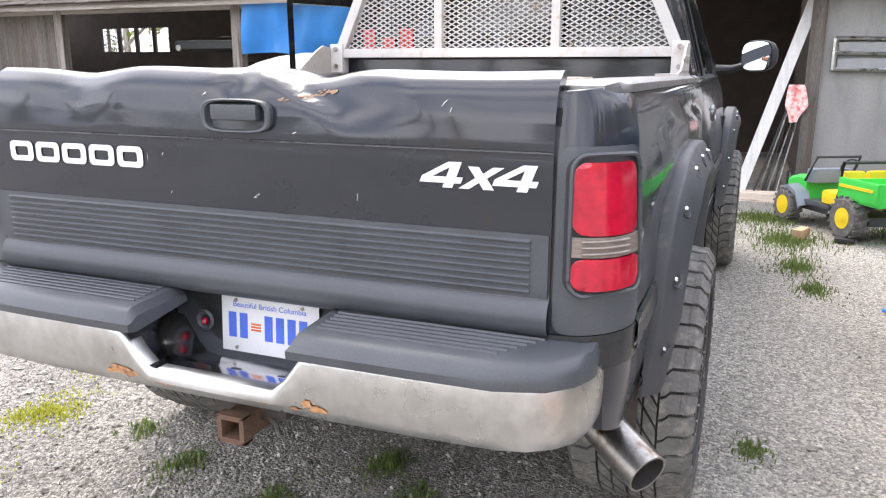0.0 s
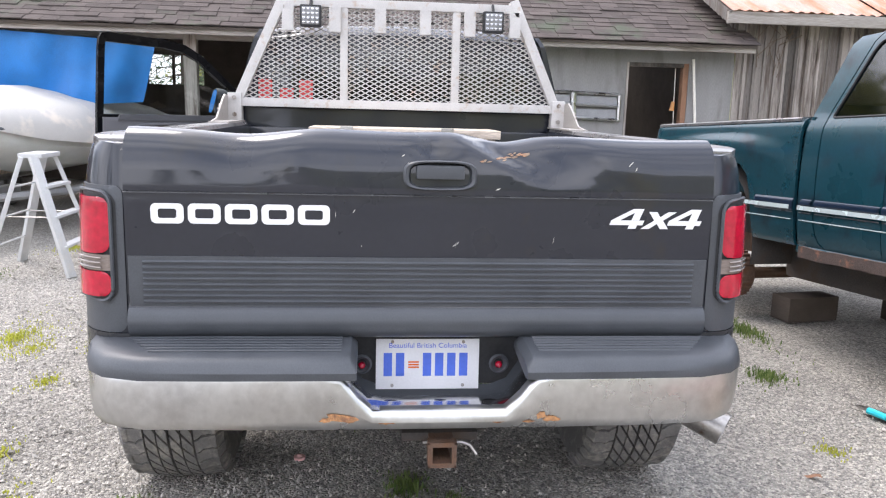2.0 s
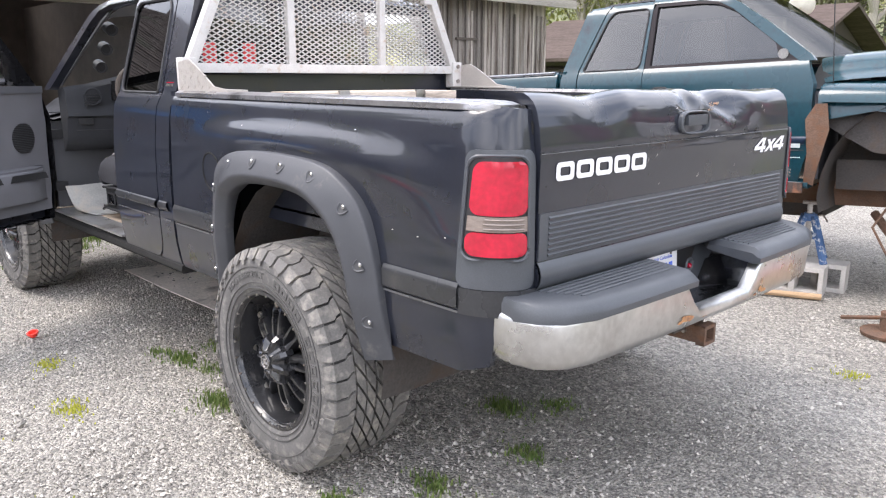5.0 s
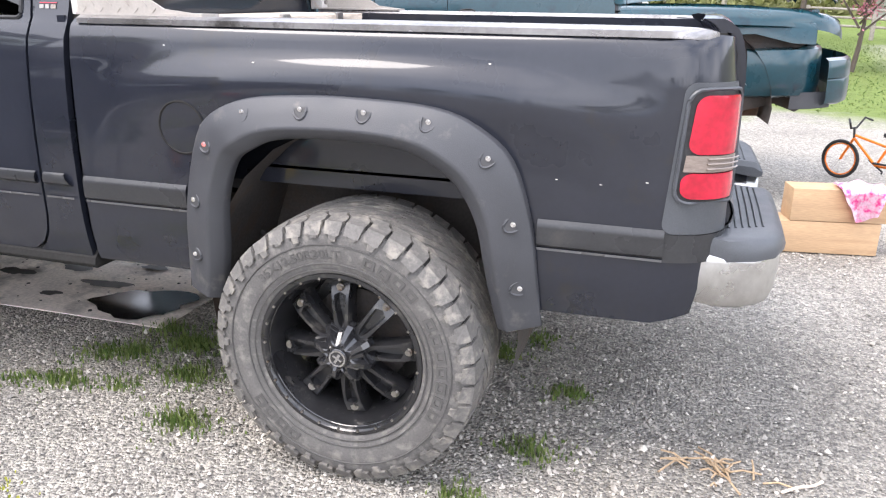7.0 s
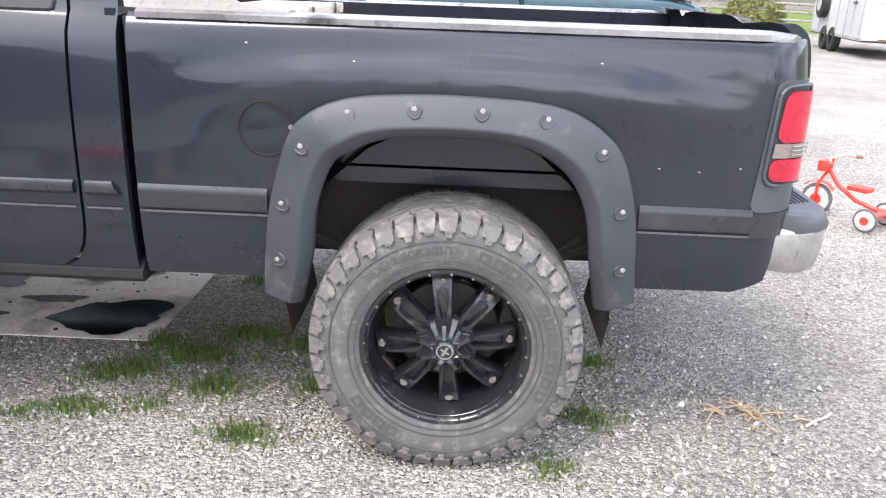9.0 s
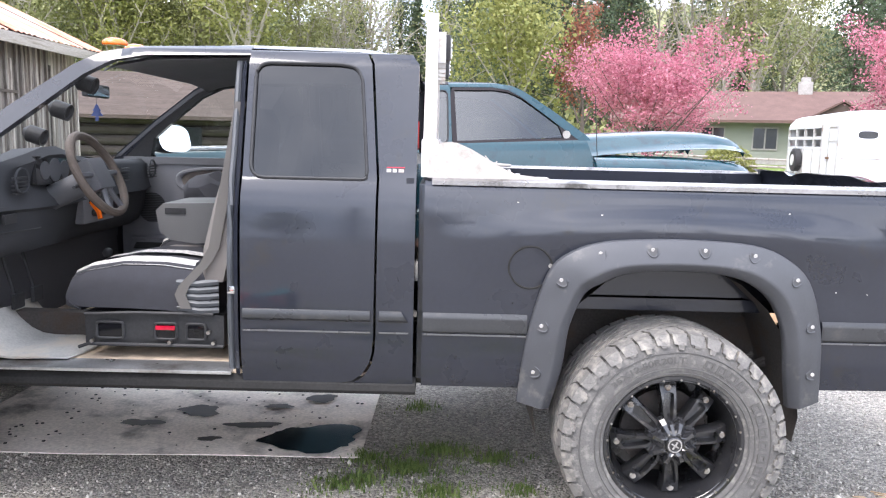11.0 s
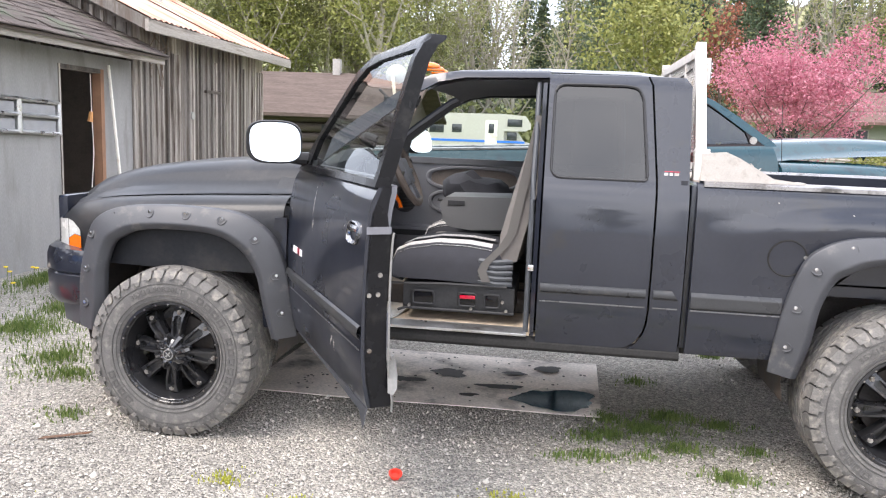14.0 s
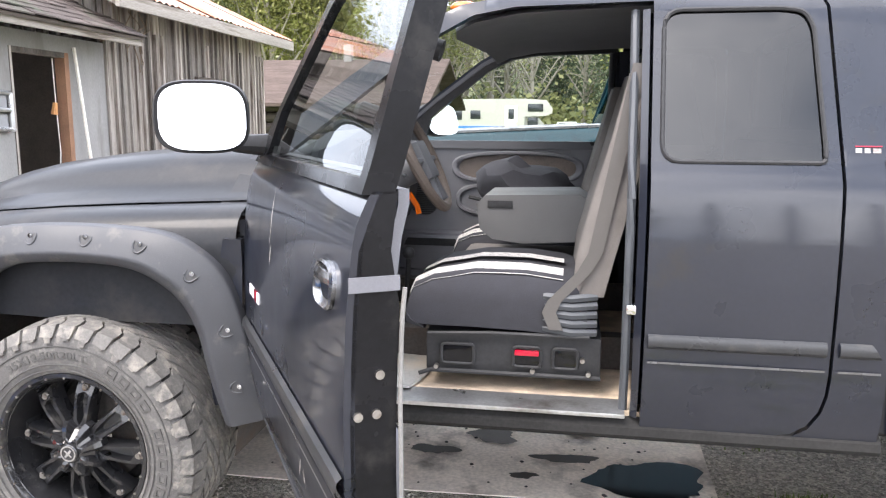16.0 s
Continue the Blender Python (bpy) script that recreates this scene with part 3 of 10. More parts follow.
# pale bark, lightened along with the leaves for distance haze
PALEBARK = material("hazed_pale_grey_bark", (0.34, 0.306, 0.2635), 0.95, vary=0.3, scale=8, stretch=(3, 3, 0.6))
STONES = material("mixed_gravel_stone", (0.442, 0.4131, 0.3706), 0.9, vary=0.3, scale=3, fine=60, island=1.2)


# ---- the pickup body, shared by both trucks ----
# x runs from the nose (-) to the tail (+), zero at the rear axle; d is the distance from the middle line.
def bed_d(z, x=0.0):
    base = interp(z, [0.56, 0.62, 0.72, 0.82, 1.02, 1.16, 1.30, 1.37, 1.40, 1.415], [0.905, 0.935, 0.950, 0.956, 0.956, 0.950, 0.944, 0.932, 0.918, 0.895])
    # the hip over the wheel, its crease highest in the middle
    hip = interp(x, [-0.93, -0.70, -0.40, 0.50, 0.72, 0.90], [0.0, 0.45, 1.0, 1.0, 0.45, 0.0])
    crest = 1.312 - 0.060 * (x / 0.85) ** 2
    return base + hip * interp(z - crest, [-0.26, -0.18, -0.11, -0.07, -0.038, -0.01, 0.012, 0.03], [0.0, 0.012, 0.026, 0.030, 0.0255, 0.014, 0.004, 0.0])


def bed_skin(a, z, out=0.0):
    """The bed's side, which turns the corner to the tail past a = 0.90."""
    if a <= 0.90:
        return Vector((a, -(bed_d(z, a) + out), z))
    th = (a - 0.90) / 0.235 * math.pi / 2
    d = bed_d(z, 0.9)
    lean = interp(z, [0.9, 1.25, 1.41], [0.0, -0.005, -0.03])
    return Vector((0.90 + (0.170 + out) * math.sin(th) + lean * math.sin(th), -(d + out - max(.10, d - .813) * (1 - math.cos(th))), z))


def cab_d(z, x=-1.4):
    return interp(z, [0.54, 0.62, 0.72, 0.82, 1.02, 1.18, 1.30, 1.375, 1.405, 1.44, 1.85, 1.90, 1.925],
                  [0.90, 0.930, 0.946, 0.952, 0.952, 0.946, 0.934, 0.920, 0.895, 0.885, 0.765, 0.735, 0.700])


def cab_skin(a, z, out=0.0):
    return Vector((a, -(cab_d(z) + out), z))


FLARE_OUT = [(-.60, .55), (-.585, .70), (-.56, .87), (-.50, 1.07), (-.43, 1.15), (-.31, 1.198), (-.12, 1.215), (.08, 1.215), (.28, 1.20), (.40, 1.155), (.50, 1.065), (.560, .89), (.585, .70), (.60, .575)]
FLARE_IN = [(-.47, .53), (-.43, .70), (-.41, .87), (-.36, 1.0), (-.30, 1.045), (-.22, 1.08), (-.10, 1.095), (.08, 1.095), (.20, 1.08), (.29, 1.04), (.36, .975), (.41, .87), (.44, .70), (.47, .555)]
BOLTS = [(-.542, .684), (-.519, .873), (-.453, 1.056), (-.311, 1.162), (-.117, 1.181), (.081, 1.182), (.271, 1.166), (.441, 1.076), (.516, .895), (.540, .703)]


def flare_d(k):
    """How far the flare stands out along its run."""
    return interp(k, [0, 1.5, 4, 9, 11.5, 13], [0.985, 1.015, 1.045, 1.045, 1.025, 0.985])


def spline(pts, j, w):
    """A smooth curve through the points, w of the way from point j to the next."""
    p = [Vector(pts[max(0, min(len(pts) - 1, j + i))]) for i in (-1, 0, 1, 2)]
    return .5 * (2 * p[1] + (p[2] - p[0]) * w + (2 * p[0] - 5 * p[1] + 4 * p[2] - p[3]) * w ** 2 + (3 * p[1] - p[0] - 3 * p[2] + p[3]) * w ** 3)


def fillet(poly, r, n=5):
    """The outline with each corner rounded."""
    out = []
    for i, p in enumerate(poly):
        p, a, b = Vector(p), Vector(poly[i - 1]), Vector(poly[(i + 1) % len(poly)])
        d0, d1 = (a - p), (b - p)
        q = min(r, d0.length * .45, d1.length * .45)
        s0, s1 = p + d0.normalized() * q, p + d1.normalized() * q
        out += [tuple(s0.lerp(p, t).lerp(p.lerp(s1, t), t)) for t in np.linspace(0, 1, n)]
    return out


def fender_flare(parent, x0, z0, side, bolts=True):
    fl = new("fender_flare")
    fl.parent = parent
    secs = []
    n = len(FLARE_OUT)
    for i in range((n - 1) * 4 + 1):
        k = i / 4
        j, w = min(int(k), n - 2), k - min(int(k), n - 2)
        o, q = spline(FLARE_OUT, j, w), spline(FLARE_IN, j, w)
        D = flare_d(k)
        row = []
        for s, d in ((0, .945), (0, D - .050), (.012, D - .044), (.04, D - .040), (.40, D - .016), (.66, D - .001), (.72, D + .002), (.76, D), (.97, D - .022), (1.0, D - .030), (1.0, D - .06), (.93, .955)):
            p = o.lerp(q, s)
            row.append((x0 + p.x, side * d, z0 + p.y))
        secs.append(row)
    part("flare_shell", loft(secs), PLASTIC, fl, smooth=50)
    if bolts:
        for (x, z), k in zip(BOLTS, (1, 2, 3, 5, 6, 7, 8, 10, 11, 12)):
            x -= .03 * (x0 < -1 and z > 1)
            o, q = spline(FLARE_OUT, min(k, 12), k - min(k, 12)), spline(FLARE_IN, min(k, 12), k - min(k, 12))
            wide = (q - o).length
            s0 = (Vector((x, z)) - o).dot(q - o) / wide ** 2
            t = Vector((x, 0, z - .55)).normalized()
            s = t.cross(Vector((0, 1, 0)))

            def on_shell(u, v, out):
                """A point of the shell, u along the flare and v towards the wheel from the bolt."""
                d = flare_d(k) + interp(s0 + v / wide, [.012, .04, .40, .66, .72, .76, .97], [-.044, -.040, -.016, -.001, .002, 0, -.022])
                return Vector((x0 + x, side * (d + out), z0 + z)) + s * u - t * v
            c = on_shell(0, 0, 0)
            # hollow's shade as a flat dark patch, open edgeward, raised rim on wheel's side
            arc = [(.021 * math.cos(a * math.pi / 10), .032 * math.sin(a * math.pi / 10) - .004) for a in range(11)]
            bm = BM()
            hub = bm.verts.new(on_shell(0, .006, .0015))
            edge = [bm.verts.new(on_shell(u, v, .0015)) for u, v in arc]
            for a, b in zip(edge, edge[1:] + edge[:1]):
                bm.faces.new((hub, a, b))
            part("bolt_pocket", bm, HOLLOW_SHADE, fl, smooth=0)
            part("pocket_rim", tube(BM(), [on_shell(u, v, .001) for u, v in arc], [.001] + [.0040] * 9 + [.001], 6), PLASTIC, fl)
            bm = BM()
            rod(bm, c, c + Vector((0, side * .0080, 0)), .0050, n=6)
            rod(bm, c, c + Vector((0, side * .0058, 0)), .0080, n=10)
            part("bolt", bm, BRIGHT, fl)
    return fl


def side_parts(parent, side, mats, door_open=False, club=False):
    """Cab side, rear door and bed side of one side. side: -1 for the left."""
    paint, low = mats[:2]
    fix = flip_y if side > 0 else (lambda b: b)
    inw = (0, 1, 0)
    # bed side, with the arch left open behind the flare
    top = [(a, z) for a, z in ((-0.978, 1.41), (0.90, 1.41), (1.135, 1.40))]
    arch = [(-.53, .62), (-.50, .87), (-.44, 1.04), (-.36, 1.11), (-.12, 1.15), (.08, 1.15), (.28, 1.13), (.42, 1.05), (.48, .88), (.51, .62)]
    body = [(-0.978, 0.60)] + [(-.53, .60)] + arch[1:-1] + [(.51, .62), (0.90, .625), (1.0, .66), (1.03, 0.80), (1.135, 0.86)] + [(1.135, 1.40), (0.90, 1.415), (-0.978, 1.415)]
    part("bed_side", fix(sheet([body], bed_skin, (0.0225, 0.017), 0.02, inw)), paint, parent, smooth=40)
    cap = [[(x, -d, z) for d, z in ((.925, 1.398), (.925, 1.415), (.905, 1.424), (.80, 1.424), (.79, 1.40))] for x in (-.95, -.2, .5, .88)] + [[(x, -min(d, w), z - q) for d, z in ((.925, 1.398), (.925, 1.415), (.905, 1.424), (.80, 1.424), (.79, 1.40))] for x, w, q in ((.945, .914, .002), (.975, .902, .005), (1.0, .88, .012))]
    part("bed_rail_cap", fix(loft(cap, closed=True, caps=True)), RAIL, parent, "worn grey metal rail cap")
    tl = [[(.855, -y, z) for y, z in ((.925, 1.396), (.86, 1.418), (.79, 1.418))], [(.95, -y, z) for y, z in ((.915, 1.394), (.85, 1.414), (.79, 1.412))], [(1.02, -y, z) for y, z in ((.868, 1.384), (.83, 1.402), (.79, 1.40))], [(1.045, -y, z) for y, z in ((.815, 1.375), (.81, 1.386), (.79, 1.386))]]
    part("corner_cap", fix(loft(tl)), paint, parent, smooth=60)
    part("bed_inner_wall", fix(sheet([[(-.95, .95), (1.03, .95), (1.03, 1.41), (-.95, 1.41)]], lambda a, z: Vector((a, -.80, z)), 0.5, 0.02)), paint, parent)
    # lower moulding on the bed, two lengths round the flare
    for a0, a1 in ((-.974, -.57), (.575, .915)):
        bm = sheet([[(a0, .825), (a1, .825), (a1, .905), (a0, .905)]], lambda a, z: bed_skin(a, z, .003 + .009 * min(1, max(0, (z - .825) / .008), max(0, (.905 - z) / .016))), 0.008)
        part("side_moulding", fix(bm), MOULD if not club else low, parent)
        bm = sheet([[(a0, .815), (a1, .815), (a1, .822), (a0, .822)]], lambda a, z: bed_skin(a, z, .006), 0.02)
        part("moulding_pinline", fix(bm), EDGE_HIGHLIGHT, parent)
    # cab corner and rear door
    bw = [(-1.205, 1.41), (-1.205, 1.45), (-1.235, 1.80), (-1.26, 1.845), (-1.32, 1.855), (-1.655, 1.855), (-1.655, 1.41)]
    if club:
        bw = [(x - .03 if x < -1.6 else x, z) for x, z in bw]
        fe = -1.72
    else:
        fe = -1.685

    def skin(a, z, out=0.0):
        """The club cab's rear pillar leans forward."""
        lean = .15 * max(0, z - 1.42) / .44 * max(0, min(1, (a + 1.75) / .5)) if club else 0
        return cab_skin(a - lean, z, out)
    lowp = [(fe, .60), (-1.31, .60), (-1.255, .612), (-1.212, .642), (-1.184, .69), (-1.172, .74), (-1.168, .80), (-1.165, 1.41), (fe, 1.41)]
    rear_pillar = [(-1.165, 1.41), (-1.205, 1.41), (-1.205, 1.45), (-1.235, 1.80), (-1.26, 1.845), (-1.32, 1.855), (-1.655 if not club else -1.835, 1.855), (fe, 1.855), (fe, 1.905), (-1.22, 1.905), (-1.20, 1.86)]
    front_pillar = [(fe, 1.41), (bw[-1][0], 1.41), (bw[-1][0], 1.855), (fe, 1.855)]
    part("rear_door" if not club else "cab_panel", fix(sheet([lowp, rear_pillar, front_pillar], skin, 0.05, 0.025)), paint, parent, smooth=40)
    part("rear_side_window", fix(sheet([bw], lambda a, z: skin(a, z, -.006), 0.08)), TINTED if not club else TEAL_GLASS, parent)
    seal = [skin(a, z, .001) for a, z in fillet(bw, .055)]
    for i in (0, len(bw) - 2, len(bw) - 1):
        arc = fillet(bw, .055)[i * 5:i * 5 + 5]
        part("window_corner", fix(sheet([[bw[i], *arc]], lambda a, z: skin(a, z, -.001), .05, .015)), paint, parent)
    part("window_seal", fix(tube(BM(), seal, .007, 6, closed=True)), BLACK, parent)
    corner = [(-1.30, .585), (-1.012, .585), (-1.012, 1.86), (-1.04, 1.90), (-1.21, 1.905), (-1.19, 1.86), (-1.155, 1.41), (-1.158, .80), (-1.162, .738), (-1.175, .684), (-1.205, .633), (-1.250, .601), (-1.30, .590)]
    part("cab_corner", fix(sheet([corner], skin, 0.05, 0.025)), paint, parent, smooth=40)
    for a0, a1 in ((fe + .01, -1.18), (-1.145, -1.03)):
        bm = sheet([[(a0, .86), (a1, .86), (a1 - (.0 if a1 < -1.1 else .03), .905), (a0, .905)]], lambda a, z: cab_skin(a, z, .003 + .013 * math.sin(max(0, min(1, (z - .86) / .045)) * math.pi) ** .5), 0.015)
        part("side_moulding", fix(bm), MOULD if not club else low, parent)
        bm = sheet([[(a0, .815), (a1, .815), (a1, .822), (a0, .822)]], lambda a, z: cab_skin(a, z, .005), 0.02)
        part("moulding_pinline", fix(bm), EDGE_HIGHLIGHT, parent)
    # sill under the doors
    sill = [[(x, -d, z) for d, z in ((.925, .56), (.935, .575), (.93, .598), (.90, .625), (.72, .635), (.70, .56))] for x in (-2.93, -1.0)]
    part("sill", fix(loft(sill, closed=True, caps=True)), SILLBLACK if not club else paint, parent)
    # screen pillar and roof rail over the front door
    pil = [(-2.93, 1.40), (-2.90, 1.44), (-2.62, 1.66), (-2.38, 1.83), (-2.27, 1.885), (-2.12, 1.912), (fe, 1.925), (fe, 1.885), (-2.10, 1.875), (-2.23, 1.85), (-2.34, 1.79), (-2.58, 1.60), (-2.83, 1.40)]
    part("screen_pillar", fix(sheet([pil], cab_skin, 0.05, 0.05)), paint, parent, smooth=40)


def front_clip(parent, side, mats, lift=0.0):
    """Half the bonnet and one front wing; a lifted bonnet goes with a nose pulled forward on its mounts."""
    paint, low = mats[:2]

    def fix(b):
        for v in b.verts:
            v.co.x -= .20 * max(0, -2.9 - v.co.x) / 1.5 if lift else 0
        return flip_y(b) if side > 0 else b
    X = [-4.33, -4.30, -4.22, -4.10, -3.95, -3.7, -3.4, -3.1, -2.94, -2.86]
    HZ = [1.19, 1.235, 1.285, 1.325, 1.36, 1.395, 1.42, 1.44, 1.445, 1.44]
    FZ = [1.08, 1.11, 1.145, 1.175, 1.195, 1.215, 1.232, 1.245, 1.25, 1.25]
    FD = [.70, .76, .83, .885, .925, .950, .955, .955, .952, .95]
    bon, wing = [], []
    for x, h, f, d in zip(X, HZ, FZ, FD):
        bow = interp(x, [-4.33, -4.1, -3.9], [.06, .02, 0])
        up = lift * (-2.86 - x) / 1.47
        cut = .10 * interp(x, [-3.1, -2.86], [0, 1])
        bon.append([(x + bow * q - cut * max(0, q - .3) / .7, -y, z + up) for q, y, z in ((0, 0, h), (0, .15, h - .001), (.1, .28, h - .004), (.2, .39, h - .010), (.3, .47, h - .022), (.4, .53, h - .044), (.5, .575, h - .078), (.6, .605, h - .116), (.7, .64, max(f + .045, h - .150)), (.8, .69, f + .022), (.9, .73, f + .008), (1, .755, f + .004))])
        wing.append([(min(x, -2.985 + .02 * (x > -2.9)), -y, z) for y, z in ((.76 - max(0, .95 - d) * .5, f - .002), (d - .13, f), (d - .09, f - .008), (d - .055, f - .024), (d - .028, f - .048), (d - .010, f - .080), (d, f - .12), (d + .004, f - .16), (d + .002, 1.0), (d, .86))])
    part("bonnet", fix(loft(bon)), paint if lift else PAINT_HOOD, parent, smooth=50)
    torn = lift and side > 0
    if torn:
        # the near wing is torn off below its upper edge
        wing = [row[:7] for row in wing]
    part("front_wing", fix(loft(wing)), paint if lift else PAINT_HOOD, parent, smooth=50)
    if not torn:
        part("wing_rear", fix(sheet([[(-3.08, .57), (-2.955, .57), (-2.945, 1.0), (-2.94, 1.15), (-3.0, 1.15), (-3.06, .9)]], lambda a, z: Vector((a, -(bed_d(z) - .002), z)), .05, .02)), paint, parent)
    # headlamp and corner lamp
    def nose(a, z):
        d = interp(a, [-4.33, -4.30, -4.22, -4.10, -3.95], [.70, .76, .83, .885, .925])
        return Vector((a, -(d + .010), z))
    if not torn:
        part("headlamp", fix(sheet([[(-4.33, .925), (-4.20, .905), (-4.20, 1.07), (-4.33, 1.06)]], nose, .02)), LAMP_CLEAR, parent, "clear headlamp")
        part("turn_lamp", fix(sheet([[(-4.195, .904), (-4.10, .90), (-4.10, .985), (-4.15, .99), (-4.195, .965)]], nose, .02)), AMBER, parent, "amber corner lamp")
        part("side_lamp", fix(sheet([[(-4.195, .968), (-4.15, .993), (-4.102, .988), (-4.105, 1.02), (-4.16, 1.06), (-4.195, 1.07)]], nose, .02)), LAMP_CLEAR, parent, "clear corner lamp")
    # bumper end
    bsec = [[(x, -d, z) for d, z in ((d0 - .10, .93), (d0 - .02, .915), (d0, .88), (d0 + .004, .80), (d0 - .01, .79), (d0, .78), (d0 - .005, .66), (d0 - .03, .62), (d0 - .10, .60))]
            for x, d0 in ((-3.99, .955), (-4.08, .955), (-4.22, .93), (-4.33, .85), (-4.40, .70), (-4.44, .40), (-4.45, 0.0))]
    for row in bsec[-1:]:
        row[:] = [(p[0], 0, p[2]) for p in row]
    if lift:
        bsec = [[(p[0], p[1], p[2] - .08) for p in row] for row in bsec[2 if torn else 0:]]
    part("front_bumper", fix(loft(bsec)), paint, parent, "glossy painted front bumper", smooth=40)
    val = [[(x, -d, z) for d, z in ((d0, .62), (d0 - .02, .50), (d0 - .10, .49))] for x, d0 in ((-4.02, .90), (-4.15, .89), (-4.28, .80), (-4.36, .5), (-4.38, 0))]
    part("air_dam", fix(loft(val)), TRIM, parent)


def cab_shell(parent, mats, club=False):
    paint, low = mats[:2]
    # roof
    secs = []
    for x, zr in ((-2.30, 1.885), (-2.24, 1.912), (-2.10, 1.938), (-1.7, 1.955), (-1.25, 1.95), (-1.08, 1.925), (-1.03, 1.88)):
        x -= interp(x, [-1.7, -1.25, -1.03], [0, .09, .15]) if club else 0
        e = min(zr - .03, 1.925)
        secs.append([(x - .10 * (1 - abs(y) / .70) * (x < -2.0), y, z) for y, z in ((-.715, e - .012), (-.68, e + .004), (-.5, zr - .006), (0, zr + .008), (.5, zr - .006), (.68, e + .004), (.715, e - .012))])
    part("roof", loft(secs), mats[2] if len(mats) > 2 else paint, parent, smooth=60)
    part("headliner", loft([[(p[0], p[1] * .97, p[2] - .035) for p in s] for s in secs[:-1]]), HEADLINER, parent)
    # back of the cab, with its window
    polys = [[(-.90, .60), (.90, .60), (.90, 1.42), (-.90, 1.42)], [(-.88, 1.42), (.88, 1.42), (.865, 1.50), (-.865, 1.50)], [(-.865, 1.50), (-.74, 1.50), (-.66, 1.83), (-.74, 1.83)], [(.865, 1.50), (.74, 1.50), (.66, 1.83), (.74, 1.83)], [(-.76, 1.83), (.76, 1.83), (.70, 1.89), (-.70, 1.89)]]
    part("cab_back", sheet(polys, lambda a, z: Vector((-1.02 - max(0, z - 1.42) * (.40 if club else .06), a, z)), .3, .03, (-1, 0, 0)), paint, parent)
    part("rear_window", sheet([[(-.74, 1.50), (.74, 1.50), (.66, 1.83), (-.66, 1.83)]], lambda a, z: Vector((-1.03 - max(0, z - 1.42) * (.40 if club else .06), a, z)), .3), TINTED if not club else TEAL_GLASS, parent)
    # windscreen
    rows = []
    for t in np.linspace(0, 1, 8):
        y = .86 - .15 * t
        x, z = -2.90 + .60 * t, 1.42 + .475 * t
        rows.append([(x - (.16 - .06 * t) * (1 - (k / 6) ** 2), k / 6 * y, z + .01 * (1 - (k / 6) ** 2)) for k in range(-6, 7)])
    ws = part("windscreen", loft(rows), SCREEN_GLASS if not club else TEAL_GLASS, parent)
    ws.visible_shadow = False
    part("cowl", loft([[(x, y, 1.415 - .01 * abs(y) - interp(abs(y), [.42, .56, .70, .88], [0, .05, .15, .19])) for y in (-.88, -.70, -.56, -.42, 0, .42, .56, .70, .88)] for x in (-2.86, -3.10)]), BLACK, parent)
    # firewall, floor, rear bulkhead inside
    bm = BM()
    box(bm, (-2.98, -.88, .62), (-2.93, .88, 1.20))
    box(bm, (-2.975, -.50, 1.19), (-2.935, .50, 1.36))
    part("firewall", bm, DARK_TRIM, parent)
    bm = BM()
    box(bm, (-2.95, -.90, .585), (-1.03, .90, .64))
    part("cab_floor", bm, CARPET, parent, "dirty carpeted cab floor")
    # front panel behind the grille
    bm = BM()
    box(bm, (-4.36, -.70, .60), (-4.30, .70, 1.18), bevel=.02)
    part("nose_panel", bm, paint, parent)


def bed_parts(parent, mats):
    paint, low = mats[:2]
    bm = BM()
    box(bm, (-.95, -.80, .90), (1.06, .80, .96))
    part("bed_floor", bm, paint, parent)
    bm = BM()
    box(bm, (-1.0, -.90, .62), (-.915, .90, 1.40), bevel=.008)
    part("bed_front_wall", bm, paint, parent)


def wheel_arch(parent, x0, side, rear=True):
    rows = []
    for k in range(15):
        th = math.pi * (k / 14 * 1.16 - .08)
        c, s = math.cos(th), math.sin(th)
        rows.append([(x0 - .53 * c, side * d, .50 + .62 * s if s > 0 else .50 + .4 * s) for d in (.50, .70, .93)])
    part("wheel_arch_liner", loft(rows), UNDER, parent)
    bm = BM()
    box(bm, (x0 - .52, min(side * .50, side * .48), .55), (x0 + .52, max(side * .50, side * .48), 1.10))
    part("inner_wing", bm, UNDER, parent)


# ---- ground ----
def lie(x, y):
    t = max(0.0, min(1.0, (y - 26) / 12))
    return .75 * t * t * (3 - 2 * t) + (.012 * noise.noise((x * .5, y * .5, 3)) - .006 if abs(x) < 20 and abs(y) < 20 else -.006)


gx = [-400, -120, -60, -40, -30] + [v * .8 for v in range(-30, 31)] + [30, 40, 60, 120, 400]
gy = [-400, -120, -60, -40, -30] + [v * .8 for v in range(-30, 31)] + [26, 28, 30, 32, 34, 36, 38, 42, 60, 120, 400]
bm = BM()
rows = [[bm.verts.new((x, y, lie(x, y))) for x in gx] for y in gy]
for a, c in zip(rows, rows[1:]):
    for k in range(len(gx) - 1):
        bm.faces.new((a[k], a[k + 1], c[k + 1], c[k]))
part("ground", bm, GRAVEL, None, "grey crushed gravel yard with dusty patches", category="ground", kind="structure")

# ---- long shed with a shingled lean-to roof, and the barn joined to it ----
SHED_X, EAVE_X = -7.05, -6.65
shed = thing("shed", "long weathered wooden shed with open bays and brown shingle roof", "shed")


